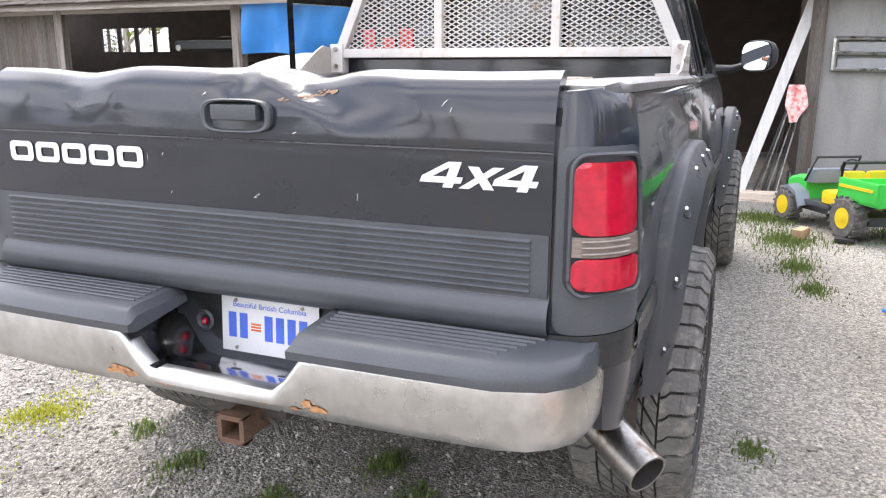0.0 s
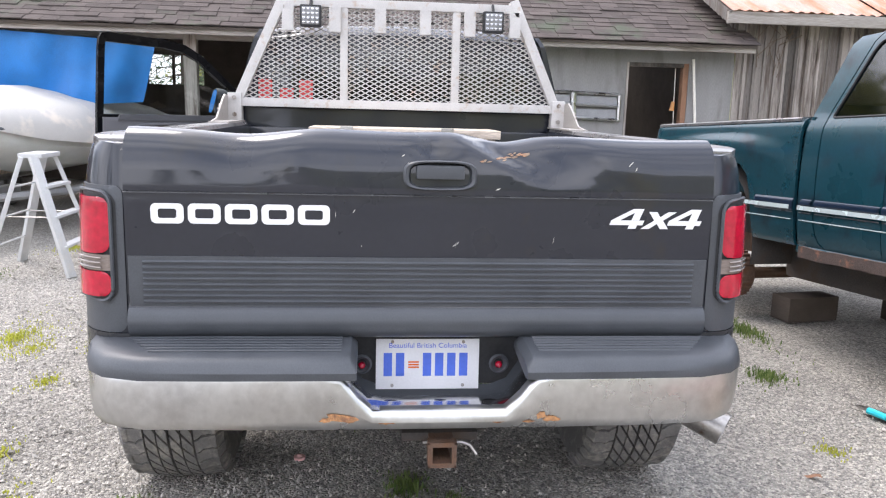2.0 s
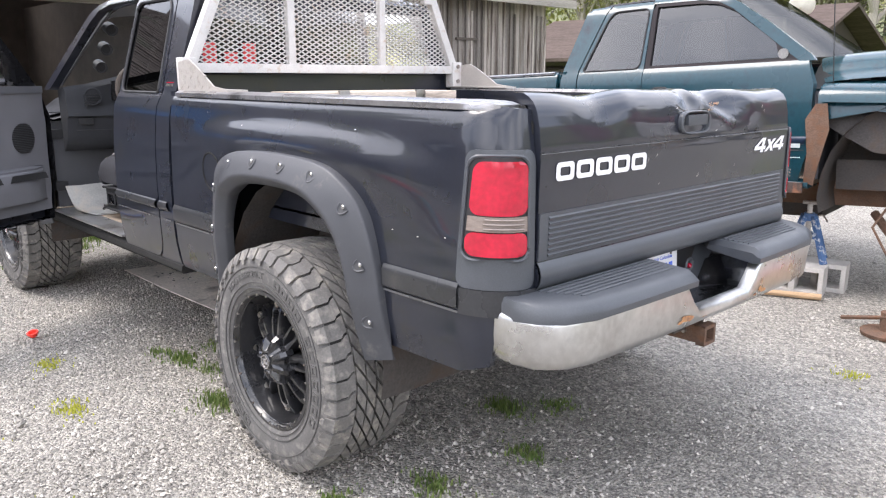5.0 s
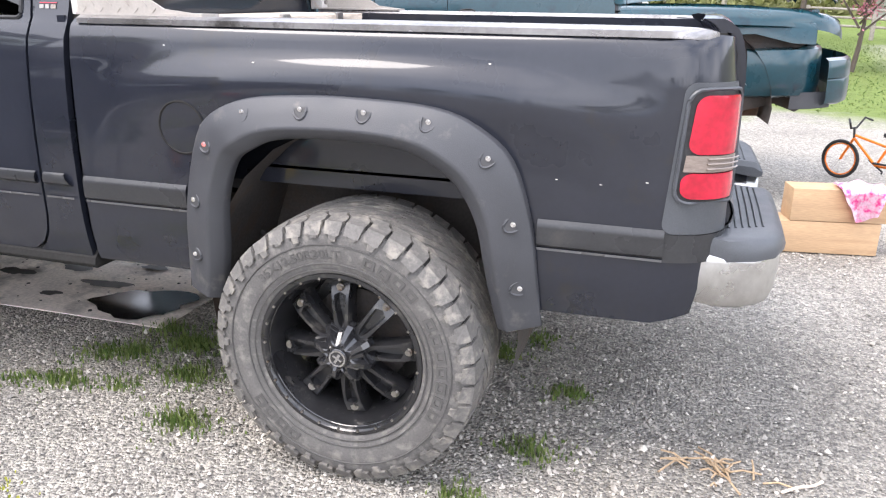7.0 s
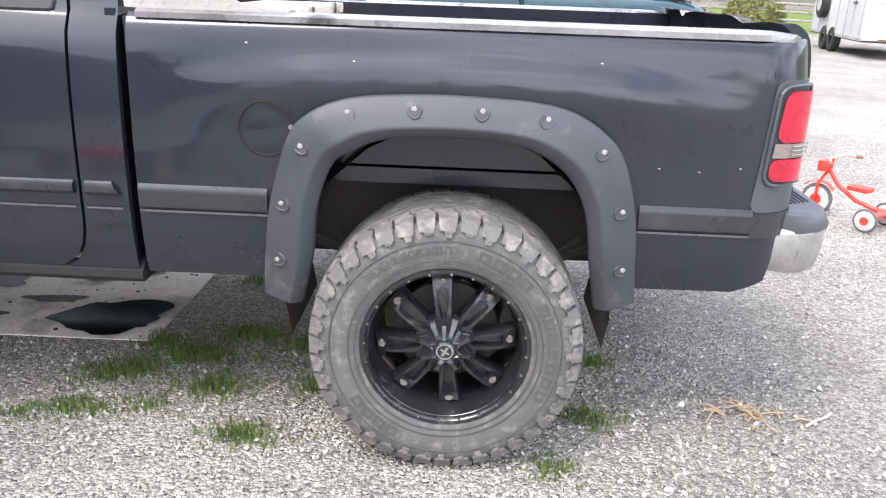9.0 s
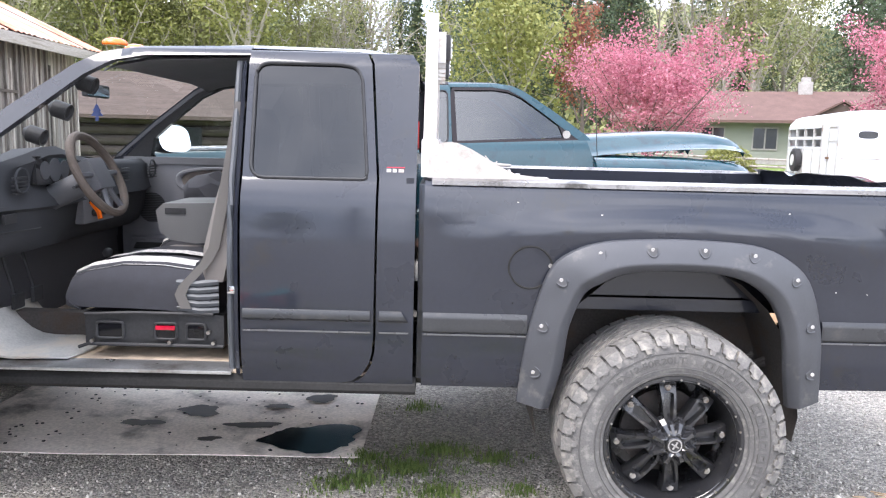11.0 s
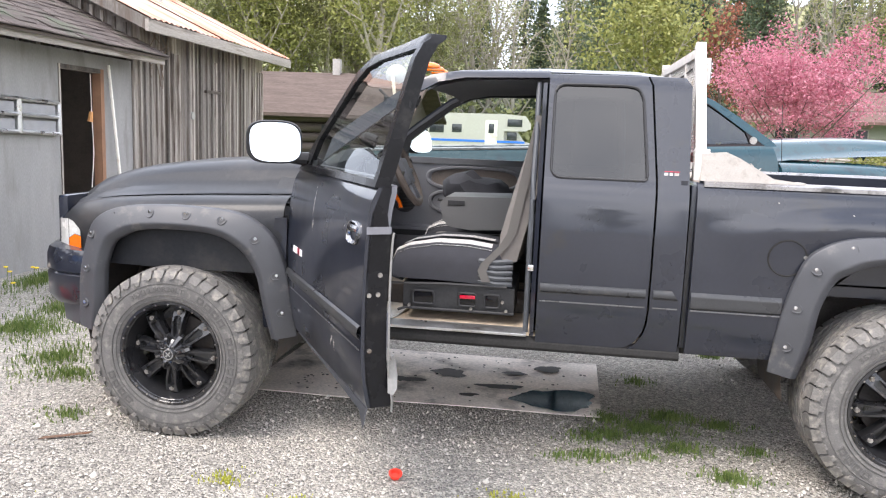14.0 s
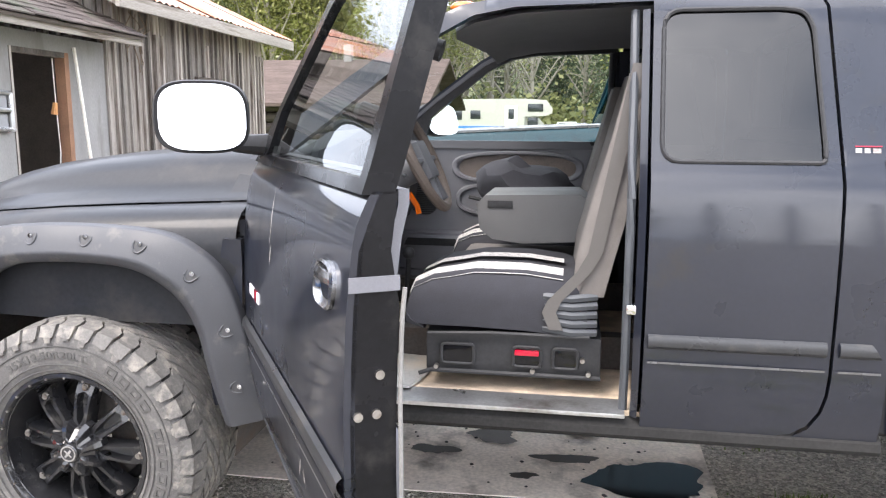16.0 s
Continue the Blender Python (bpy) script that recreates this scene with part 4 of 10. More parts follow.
def boards(parent, y0, y1, z0, z1f, x, name="wall_boards", mat_=None, wmin=.12, wmax=.19, rnd=None, batten=True):
    """Upright boards side by side, each with its own width, gap and depth."""
    rnd = rnd or random.Random(5)
    y = y0
    while y < y1 - .02:
        w = min(rnd.uniform(wmin, wmax), y1 - y)
        bm = BM()
        top = min(z1f(y), z1f(y + w))
        z0b = z0 + rnd.uniform(-.01, .03)
        box(bm, (x - .025, y + .004, z0b), (x + rnd.uniform(-.004, .008), y + w - .004, top))
        if batten and rnd.random() < .9:
            c = y + w
            h_ = rnd.uniform(.030, .046)
            box(bm, (x + .004, c - .019, z0b), (x + h_, c + .021, top - rnd.choice((0, 0, .02, .3))))
        part("board", bm, mat_ or WOOD, parent, smooth=0)
        y += w
    return parent


wall_l = new("front_wall")
wall_l.parent = shed
for y0, y1, z0, z1 in ((-16.0, -9.55, 0, 2.42), (1.75, 3.24, 0, 2.36), (3.24, 4.10, 2.20, 2.36), (4.10, 4.72, 0, 2.36)):
    bm = BM()
    box(bm, (SHED_X - .03, y0, z0), (SHED_X, y1, z1))
    part("plywood_panel", bm, PLYWOOD if y0 > 0 else WOOD, wall_l, smooth=0)
for y, w in ((-9.5, .16), (-6.0, .17), (-2.42, .16), (1.70, .15)):
    bm = BM()
    box(bm, (SHED_X - .08, y - w / 2, 0), (SHED_X + .06, y + w / 2, 2.36), bevel=.01)
    part("post", bm, WOOD, shed)
bm = BM()
box(bm, (SHED_X - .06, -16.0, 2.30), (SHED_X + .05, 1.75, 2.46), bevel=.008)
part("lintel_beam", bm, PLANK_H, shed)
bm = BM()
box(bm, (EAVE_X - .02, -16, 2.33), (EAVE_X + .015, 4.80, 2.43), bevel=.006)
part("fascia_board", bm, PLANK_H, shed)
# roof deck and shingle courses
SLOPE = math.tan(radians(26))
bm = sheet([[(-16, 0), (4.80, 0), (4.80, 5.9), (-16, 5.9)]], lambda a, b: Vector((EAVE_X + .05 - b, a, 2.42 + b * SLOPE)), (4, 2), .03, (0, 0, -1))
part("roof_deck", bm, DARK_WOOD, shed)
rnd = random.Random(11)
bm = BM()
for r in range(42):
    b = r * .14 - .03
    y = -16 + (r % 2) * .12
    while y < 4.84:
        w = rnd.uniform(.2, .32)
        z = 2.44 + b * SLOPE
        lift = rnd.uniform(.010, .022)
        p = [(EAVE_X + .05 - b, z + lift), (EAVE_X + .05 - b - .19, z + .19 * SLOPE + .004), (EAVE_X + .05 - b, z + lift - .012)]
        y1 = min(y + w - .006, 4.84)
        off = rnd.uniform(-.012, .012)
        near = r < 13 and y > -1.2
        bq = BM() if near else bm
        q = [bq.verts.new((x - off, yy, zz)) for yy in (y, y1) for x, zz in p]
        bq.faces.new((q[0], q[3], q[4], q[1]))
        bq.faces.new((q[0], q[2], q[5], q[3]))
        bq.faces.new((q[0], q[1], q[2]))
        bq.faces.new((q[3], q[5], q[4]))
        if near:
            part("shingle", bq, SHINGLE, shed, smooth=0)
        y += w
part("shingles", bm, SHINGLE, shed, smooth=0, kind="stuff")
# inside of the shed, in a much darker wood than the outer boards
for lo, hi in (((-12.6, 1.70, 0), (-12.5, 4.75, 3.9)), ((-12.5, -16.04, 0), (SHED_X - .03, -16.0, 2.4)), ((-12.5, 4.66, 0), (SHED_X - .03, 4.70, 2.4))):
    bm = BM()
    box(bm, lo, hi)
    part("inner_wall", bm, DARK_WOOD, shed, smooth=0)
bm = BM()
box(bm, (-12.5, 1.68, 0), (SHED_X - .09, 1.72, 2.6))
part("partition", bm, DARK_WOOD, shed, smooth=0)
back = new("back_wall")
back.parent = shed
wins = [(-14.2, -13.7), (-13.6, -13.15), (-13.05, -12.6), (-12.5, -12.1), (-4.45, -4.0), (-3.95, -3.4), (-1.10, -.76), (-.70, -.30)]
y = -16.0
for a, c in wins + [(1.7, 1.7)]:
    pieces = [((-12.56, y, 0), (-12.5, a, 3.9))]
    if c > a:
        pieces += [((-12.56, a, 0), (-12.5, c, 1.86)), ((-12.56, a, 2.42), (-12.5, c, 3.9))]
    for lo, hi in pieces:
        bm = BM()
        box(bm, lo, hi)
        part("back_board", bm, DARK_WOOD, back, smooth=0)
    y = c

barn = thing("barn", "weathered board-and-batten barn with a rusty corrugated iron roof", "barn")
B0, B1, BX = 4.72, 9.02, -7.02
wall_b = new("front_wall")
wall_b.parent = barn
boards(wall_b, B0, B1, .02, lambda y: 2.86, BX, wmin=.10, wmax=.17, rnd=random.Random(3))
side_b = new("side_wall")
side_b.parent = barn
for y in (B0 - .03, B1):
    bm = sheet([[(-13.5, .02 if y > 5 else 2.4), (BX, .02 if y > 5 else 2.4), (BX, 2.84), (-10.2, 4.35), (-13.5, 2.84)]], lambda a, z: Vector((a, y, z)), 1.5, .03)
    part("gable_cladding", bm, WOOD, side_b, smooth=0)
    for k in range(22):
        x = BX - .08 - k * .15
        bm = BM()
        box(bm, (x - .02, y - .03, .05 if y > 5 else 2.45), (x + .022, y - .002, 2.80 + (BX - x) * .46))
        part("board", bm, WOOD, side_b, smooth=0)
roofb = new("roof")
roofb.parent = barn
for k in range(2):
    for j, y0 in enumerate(np.arange(B0 - .32, B1 + .40, .70)):
        y1 = min(y0 + .72, B1 + .42)
        rows = []
        for y in np.arange(y0, y1 + .001, .035):
            w = .012 * math.sin(y * 2 * math.pi / .14) + .004 * (j % 2)
            xs = ((-6.60, 2.86), (-8.4, 3.69), (-10.2, 4.52)) if k == 0 else ((-10.2, 4.52), (-12.0, 3.69), (-13.9, 2.86))
            rows.append([(x - .02 * (j % 3), y, z + w) for x, z in xs])
        part("iron_sheet", loft(rows), RUST_ROOF, roofb)
bm = BM()
box(bm, (-6.66, B0 - .34, 2.70), (-6.61, B1 + .44, 2.845), bevel=.005)
part("fascia_board", bm, PLANK_H, barn)
for y in (B0 - .33, B1 + .40):
    bm = BM()
    m_ = Matrix.Translation((-6.63, y, 2.78)) @ Matrix.Rotation(radians(24.5), 4, "Y")
    box(bm, (-4.0, 0, -.07), (0, .03, .07), m_)
    part("rake_board", bm, WOOD, barn)
for y, x in ((5.25, -7.6), (7.2, -8.0)):
    bm = BM()
    rod(bm, (x, y, 3.0), (x, y, 3.95), .05, n=14)
    part("roof_pipe", bm, GALV, barn, "galvanised vent pipe")

# slot's shade as a dark raised strip, tin patch and dry vine on the barn wall
bm = BM()
box(bm, (BX + .002, 6.72, 2.08), (BX + .050, 7.22, 2.12), Matrix.Translation((0, 0, 0)))
part("wall_slot", bm, DARK_WOOD, barn, smooth=0)
part("tin_patch", rod(BM(), (BX + .03, 6.25, 1.72), (BX + .055, 6.25, 1.72), .055, n=14), GALV, barn, "round tin patch nailed on the boards")
rv_ = random.Random(6)
for k in range(7):
    y_, z_ = 5.05 + rv_.uniform(-.1, .35), 2.05 + rv_.uniform(0, .3)
    part("dry_vine", tube(BM(), [(BX + .06 + rv_.uniform(0, .05), y_ + i * rv_.uniform(-.05, .08), z_ + .14 * i) for i in range(5)], .006, 5), DARKTWIG, barn)


# ---- the black pickup ----
truck = thing("pickup_truck", "lifted black extended-cab pickup with dented tailgate and open driver door", "pickup truck", pose(0, .012, 0))
MATS = (PAINT, PAINT_LOW)
grille = [[(x, y, z) for z, x in ((1.09, -4.28), (1.06, -4.325), (1.0, -4.335), (.92, -4.335), (.90, -4.28))] for y in (-.66, -.6, -.3, 0, .3, .6, .66)]
part("grille_surround", loft(grille, caps=True), PAINT, truck, smooth=40)
for s in (-1, 1):
    side_parts(truck, s, MATS)
    front_clip(truck, s, MATS)
    for x0, z0 in ((0, 0), (-3.49, -.03)):
        fender_flare(truck, x0, z0, s)
        wheel_arch(truck, x0 - (.03 if x0 else 0), s)
cab_shell(truck, MATS)
bed_parts(truck, MATS)
for s in (-1, 1):
    bm = BM()
    box(bm, (-4.2, s * .45 - .04, .60), (.95, s * .45 + .04, .76), bevel=.01)
    part("chassis_rail", bm, UNDER, truck)
    bm = BM()
    for k in range(3):
        tube(bm, [(-.62 + .1 * k, s * .62, .66), (-.3, s * .62, .57 - .012 * k), (0, s * .62, .53 - .012 * k), (.3, s * .62, .57 - .012 * k), (.66 - .1 * k, s * .62, .68)], .012, 6)
    part("leaf_spring", bm, UNDER, truck)
for x in (0, -3.52):
    bm = BM()
    rod(bm, (x, -.80, .435), (x, .80, .435), .045, n=14)
    bmesh.ops.create_icosphere(bm, subdivisions=2, radius=.15, matrix=pose(x, .12 if x else 0, .435))
    part("axle", bm, UNDER, truck)
bm = BM()
box(bm, (-3.0, -.35, .50), (-1.6, .35, .62), bevel=.03)
part("gearbox", bm, UNDER, truck)
bm = BM()
box(bm, (-1.5, -.74, .54), (-.75, -.42, .70), bevel=.05)
part("fuel_tank", bm, SILLBLACK, truck)


# wheels
def wheel(parent, x, side):
    """A mud tyre on a deep gloss black rim. Built with the outer face towards -y."""
    w = new("wheel")
    w.parent = parent
    w.matrix_basis = pose(x, side * .890, .435, 0, -5 if side < 0 else 40, 0 if side < 0 else 180)
    R = .442
    prof = [(.266, -.150), (.272, -.172), (.300, -.184), (.345, -.188), (.385, -.183), (.408, -.172), (.420, -.158), (R - .022, -.14), (R - .020, 0), (R - .022, .14), (.420, .158), (.408, .170), (.335, .187), (.262, .155), (.258, .12), (.258, -.12)]
    tyre = part("tyre", lathe(BM(), prof, 80, closed=True), RUBBER, w, "chunky off-road tyre with dusty grey sidewall", smooth=40)
    # tread: on each half a hooked inner row and a shoulder row with lugs down the sidewall, one mesh
    bm, n = BM(), 40
    pitch = 2 * math.pi / n

    def block(k, half, lead, span, r0):
        pts = [(t, y) for t, y in lead] + [(t + span, y) for t, y in reversed(lead)]
        top, bot = [], []
        for t, y in pts:
            r1 = R - .012 * (y / .165) ** 4 - (.003 if k % 2 else 0) * (y > .1)
            a = (k + (.5 if half > 0 else 0) + t) * pitch * half
            top.append(bm.verts.new((r1 * math.sin(a), y * half, r1 * math.cos(a))))
            bot.append(bm.verts.new((r0 * math.sin(a), y * half * 1.01, r0 * math.cos(a))))
        bm.faces.new(top)
        for i in range(len(pts)):
            j = (i + 1) % len(pts)
            bm.faces.new((top[i], bot[i], bot[j], top[j]))
    for k in range(n):
        for half in (-1, 1):
            block(k, half, [(.00, .005), (.28, .017), (.46, .026), (.86, .041)], .78, .415)
            block(k, half, [(-.04, .047), (.24, .059), (.42, .068), (.80, .084)], .78, .415)
            block(k, half, [(.40, .091), (.32, .106), (.12, .118), (.08, .164 if k % 2 else .168)], .86, .413)
            q = [(.10, .433), (.93, .433), (.91, .400), (.68, .398), (.64, .378 if k % 2 else .388), (.32, .378 if k % 2 else .388), (.28, .394), (.16, .397)]
            front, rear = [], []
            for t, r in q:
                a = (k + (.5 if half > 0 else 0) + t) * pitch * half
                front.append(bm.verts.new((r * math.sin(a), half * interp(r, [.37, .40, .433], [.1935, .190, .168]), r * math.cos(a))))
                rear.append(bm.verts.new((r * math.sin(a), half * interp(r, [.37, .40, .433], [.178, .172, .150]), r * math.cos(a))))
            bm.faces.new(front)
            for i in range(len(q)):
                j = (i + 1) % len(q)
                bm.faces.new((front[i], rear[i], rear[j], front[j]))
    part("tread", bm, TREAD, tyre, smooth=0, kind="stuff")
    for r_, y_ in ((.286, -.1835), (.306, -.1868), (.366, -.1872)):
        part("sidewall_ridge", tube(BM(), [(r_ * math.cos(k * math.pi / 32), y_, r_ * math.sin(k * math.pi / 32)) for k in range(64)], .0026, 5, closed=True), SIDEWALL, tyre)
    # dark band round the tread, the grooves' shade put into its colour
    part("tread_groove", lathe(BM(), [(.417, -.162), (R - .015, -.142), (R - .014, 0), (R - .015, .142), (.417, .162)], 80), GROOVE_SHADE, tyre)
    # raised size marking and plain letter blocks round the sidewall
    size_ = writing("size_marking", "35X12.50R20LT", .034, SIDEWALL, Matrix.Identity(4), tyre, .0012, .30, .0006)
    for v in size_.data.vertices:
        th, r_ = v.co.x / .336 - .30, .336 + v.co.y
        v.co = Vector((r_ * math.sin(th), -.1878 - max(0, v.co.z) * 1.5, r_ * math.cos(th)))
    for base, count in ((.42, 12), (-2.55, 4)):
        bm = BM()
        for k in range(count):
            if k == 4 and count > 5:
                continue
            rot = Matrix.Rotation(base + k * .152, 4, "Y")
            for lo, hi in (((-.019, .320), (-.010, .352)), ((.010, .320), (.019, .352)), ((-.010, .344), (.010, .352)), ((-.010, .320), (.010, .328))):
                box(bm, (lo[0], -.1906, lo[1]), (hi[0], -.186, hi[1]), rot)
        part("sidewall_marking", bm, SIDEWALL, tyre, smooth=0, kind="stuff")
    # rim
    rim = new("rim")
    rim.parent = w
    prof = [(.258, .10), (.262, -.10), (.266, -.150), (.272, -.168), (.270, -.175), (.258, -.176), (.252, -.170), (.247, -.150), (.240, -.120), (.229, -.085), (.222, -.04), (.218, .09), (.14, .10)]
    part("barrel", lathe(BM(), prof, 64), RIMBLACK, rim, smooth=40)
    part("lip_groove", tube(BM(), [(.2485 * math.cos(k * math.pi / 32), -.158, .2485 * math.sin(k * math.pi / 32)) for k in range(64)], .0022, 5, closed=True), GLOSSCAP, rim)
    for k in range(8):
        rot = Matrix.Rotation(2 * math.pi * k / 8, 4, "Y")
        secs = []
        for r_, y_, w_, g_ in ((.055, -.124, .024, .001), (.080, -.128, .026, .001), (.098, -.130, .028, .007), (.15, -.124, .031, .014), (.182, -.116, .033, .016), (.190, -.112, .034, .001), (.226, -.094, .036, .001)):
            dp = .030 if g_ > .004 else .001
            secs.append([(-w_, y_ + .055, r_), (-w_, y_ + .006, r_), (-w_ + .004, y_ - .004, r_), (-g_ - .004, y_ - .004, r_), (-g_, y_ - .004 + dp, r_), (g_, y_ - .004 + dp, r_), (g_ + .004, y_ - .004, r_), (w_ - .004, y_ - .004, r_), (w_, y_ + .006, r_), (w_, y_ + .055, r_)])
        part("spoke", shift(loft(secs, closed=True, caps=True), rot), RIMBLACK, rim, smooth=25)
        bm = rod(BM(), (0, -.118, .204), (0, -.09, .207), .0095, n=6)
        rod(bm, (0, -.110, .204), (0, -.09, .207), .014, n=12)
        part("spoke_bolt", shift(bm, rot), STEEL, rim)
    bm = BM()
    for k in range(24):
        th = 2 * math.pi * (k + .5) / 24
        rod(bm, (.256 * math.sin(th), -.178, .256 * math.cos(th)), (.256 * math.sin(th), -.168, .256 * math.cos(th)), .0045, n=6)
    part("lip_rivets", bm, STEEL, rim, kind="stuff")
    star = []
    for y_, ra, rb in ((-.120, .104, .078), (-.148, .100, .070), (-.168, .084, .052), (-.182, .056, .041), (-.184, .048, .037), (-.178, .034, .033)):
        star.append([((ra if (k // 2) % 2 == 0 else rb) * math.sin((k + .5) * math.pi / 16 + math.pi / 16), y_, (ra if (k // 2) % 2 == 0 else rb) * math.cos((k + .5) * math.pi / 16 + math.pi / 16)) for k in range(32)])
    part("hub_cap", loft(star, closed=True, caps=True), GLOSSCAP, rim, "gloss black star-shaped hub cap", smooth=22)
    part("cap_centre", lathe(BM(), [(0, -.188), (.027, -.188), (.031, -.185), (.032, -.170)], 28), GLOSSCAP, rim, smooth=30)
    bm = lathe(BM(), [(.0225, -.1875), (.0225, -.190), (.0275, -.190), (.0275, -.1875)], 28)
    box(bm, (-.004, -.1905, -.017), (.004, -.187, .017), Matrix.Rotation(radians(35), 4, "Y"))
    box(bm, (-.016, -.1903, -.003), (.016, -.187, .003), Matrix.Rotation(radians(35), 4, "Y"))
    part("cap_emblem", bm, BRIGHT, rim, "chrome emblem")
    part("brake_disc", lathe(BM(), [(.05, -.02), (.17, -.02), (.17, .01), (.05, .01)], 32), UNDER, w)
    return w


wheel_first = wheel(truck, 0, -1)
for x, s in ((0, 1), (-3.52, -1), (-3.52, 1)):
    copy_thing(wheel_first, pose(x, s * .890, .435, 0, {1: 40, -1: 7}[s], 0 if s < 0 else 180))


# tailgate
def bell(t, w):
    return math.exp(-(t / w) ** 2)


def gate(y, z, out=0.0):
    x = interp(z, [.872, .885, .905, .93, .955, .968, .975, 1.10, 1.275, 1.28, 1.286, 1.35, 1.40, 1.43, 1.445], [1.045, 1.075, 1.090, 1.094, 1.086, 1.074, 1.076, 1.078, 1.080, 1.070, 1.080, 1.074, 1.062, 1.042, 1.010])
    up = max(0, min(1, (z - 1.30) / .10))
    u = (y - .15) - (1.43 - z) * 1.7
    fold = max(0, 1 + u / .055 if u < 0 else 1 - u / (.20 + .6 * (z - 1.3)))
    x += up * (-.040 * fold * min(1, .35 + (z - 1.30) * 8) + .005 * bell(y - .52, .10) - .008 * bell(y + .52, .10) + .006 * bell(y + .36, .08) - .012 * bell(y - .02, .05) * (z > 1.38))
    x += .0016 * noise.noise((y * 5, z * 6, 2)) * (z > 1.0) + .0022 * noise.noise((y * 9, z * 11, 6)) * up * bell(y - .2, .45)
    top = max(0, min(1, (z - 1.36) / .08))
    zz = z + top * (-.014 * bell(y + .50, .14) + .006 * bell(y + .30, .12) - .022 * bell(y - .21, .09) + .004 * bell(y - .08, .08) - .006 * bell(y - .62, .2))
    return Vector((x + out, y, zz))


tg = new("tailgate")
tg.parent = truck
part("gate_skin", sheet([[(-.800, .872), (.800, .872), (.800, 1.445), (-.800, 1.445)]], gate, (.0125, .0145), .05, (-1, 0, 0)), PAINT, tg, "crumpled black painted tailgate", smooth=60)
part("lower_roll", sheet([[(-.800, .876), (.800, .876), (.800, .966), (-.800, .966)]], lambda a, b: gate(a, b, .003), (.1, .008), .01, (-1, 0, 0)), TRIM, tg)
bm = sheet([[(-.796, .970), (.796, .970), (.796, 1.108), (-.796, 1.108)]], lambda a, b: gate(a, b, .004), (.1, .02), .008, (-1, 0, 0))
part("trim_panel", bm, TRIM, tg, "ribbed grey plastic trim panel")
for k in range(8):
    z = .984 + k * .0155
    rib = [[(gate(y, z).x + .004 + o, y, z + dz) for o, dz in ((0, -.0052), (.0045, -.003), (.0055, .001), (.003, .0035), (0, .0052))] for y in (-.758, -.752, 0, .752, .758)]
    part("rib", loft(rib, caps=True), TRIM, tg)
bm = sheet([[(-.800, 1.277), (.800, 1.277), (.800, 1.2815), (-.800, 1.2815)]], lambda a, b: gate(a, b, .008), (.1, .01))
part("crease_line", bm, EDGE_HIGHLIGHT, tg)
# handle
hx = 1.078
hd = new("tailgate_handle")
hd.parent = tg
ring = []
for k in range(28):
    th = 2 * math.pi * k / 28
    c, s = math.cos(th), math.sin(th)
    ring.append((abs(c) ** .55 * math.copysign(1, c), abs(s) ** .55 * math.copysign(1, s)))
secs = [[(hx + o, .030 + .100 * f * c, 1.335 + .040 * f * s) for c, s in ring] for o, f in ((-.004, 1.0), (.010, 1.0), (.014, .95), (.012, .86), (-.004, .80))]
part("bezel", loft(secs, closed=True), TRIM, hd)
part("cup", loft([[(hx + o, .030 + .100 * f * c, 1.335 + .040 * f * s) for c, s in ring] for o, f in ((-.004, .81), (-.012, .6), (-.014, .02))], closed=True), BLACK, hd)
bm = BM()
box(bm, (hx - .01, -.035, 1.325), (hx + .018, .095, 1.362), bevel=.006)
part("grip", bm, TRIM, hd)


def ring_shape(bm, y0, y1, z0, z1, bar, x, gap=None):
    """A rounded frame, standing a little proud; gap leaves one side open."""
    def rr(a0, a1, b0, b1, r):
        pts = []
        for cx, cz, q in ((a1 - r, b1 - r, 0), (a0 + r, b1 - r, 1), (a0 + r, b0 + r, 2), (a1 - r, b0 + r, 3)):
            for k in range(5):
                th = math.pi / 2 * (q + k / 4)
                pts.append((cx + r * math.cos(th), cz + r * math.sin(th)))
        return pts
    o = rr(y0, y1, z0, z1, .014)
    i = rr(y0 + bar * 1.3, y1 - bar * 1.3, z0 + bar, z1 - bar, .006)
    O = [bm.verts.new(gate(a, b, x)) for a, b in o]
    I = [bm.verts.new(gate(a, b, x)) for a, b in i]
    for k in range(len(O)):
        bm.faces.new((O[k], O[(k + 1) % len(O)], I[(k + 1) % len(O)], I[k]))


for k in range(5):
    y0 = -.732 + k * .0955
    bm = BM()
    ring_shape(bm, y0, y0 + .085, 1.196, 1.250, .0145, .003)
    part("white_emblem_shape", bm, WHITE, tg)
FOUR = [[(0, .42), (.52, 1), (.78, 1), (.26, .42)], [(0, .18), (1, .18), (1, .42), (0, .42)], [(.60, .425), (.84, .425), (.84, 1), (.785, 1), (.60, .80)], [(.60, 0), (.84, 0), (.84, .178), (.60, .178)]]
CROSS = [[(0, 0), (.30, 0), (.5, .30), (.70, 0), (1, 0), (.66, .5), (1, 1), (.70, 1), (.5, .70), (.30, 1), (0, 1), (.34, .5)]]
for name_, polys_, y0, w_, h_ in (("numeral", FOUR, .512, .095, .056), ("cross", CROSS, .606, .080, .048), ("numeral", FOUR, .678, .095, .056)):
    bm = BM()
    for poly in polys_:
        bm.faces.new([bm.verts.new(gate(y0 + u * w_ + (v - .5) * .022, 1.196 + v * h_, .0025)) for u, v in poly])
    part(name_, bm, WHITE, tg, "white vinyl character", smooth=0)
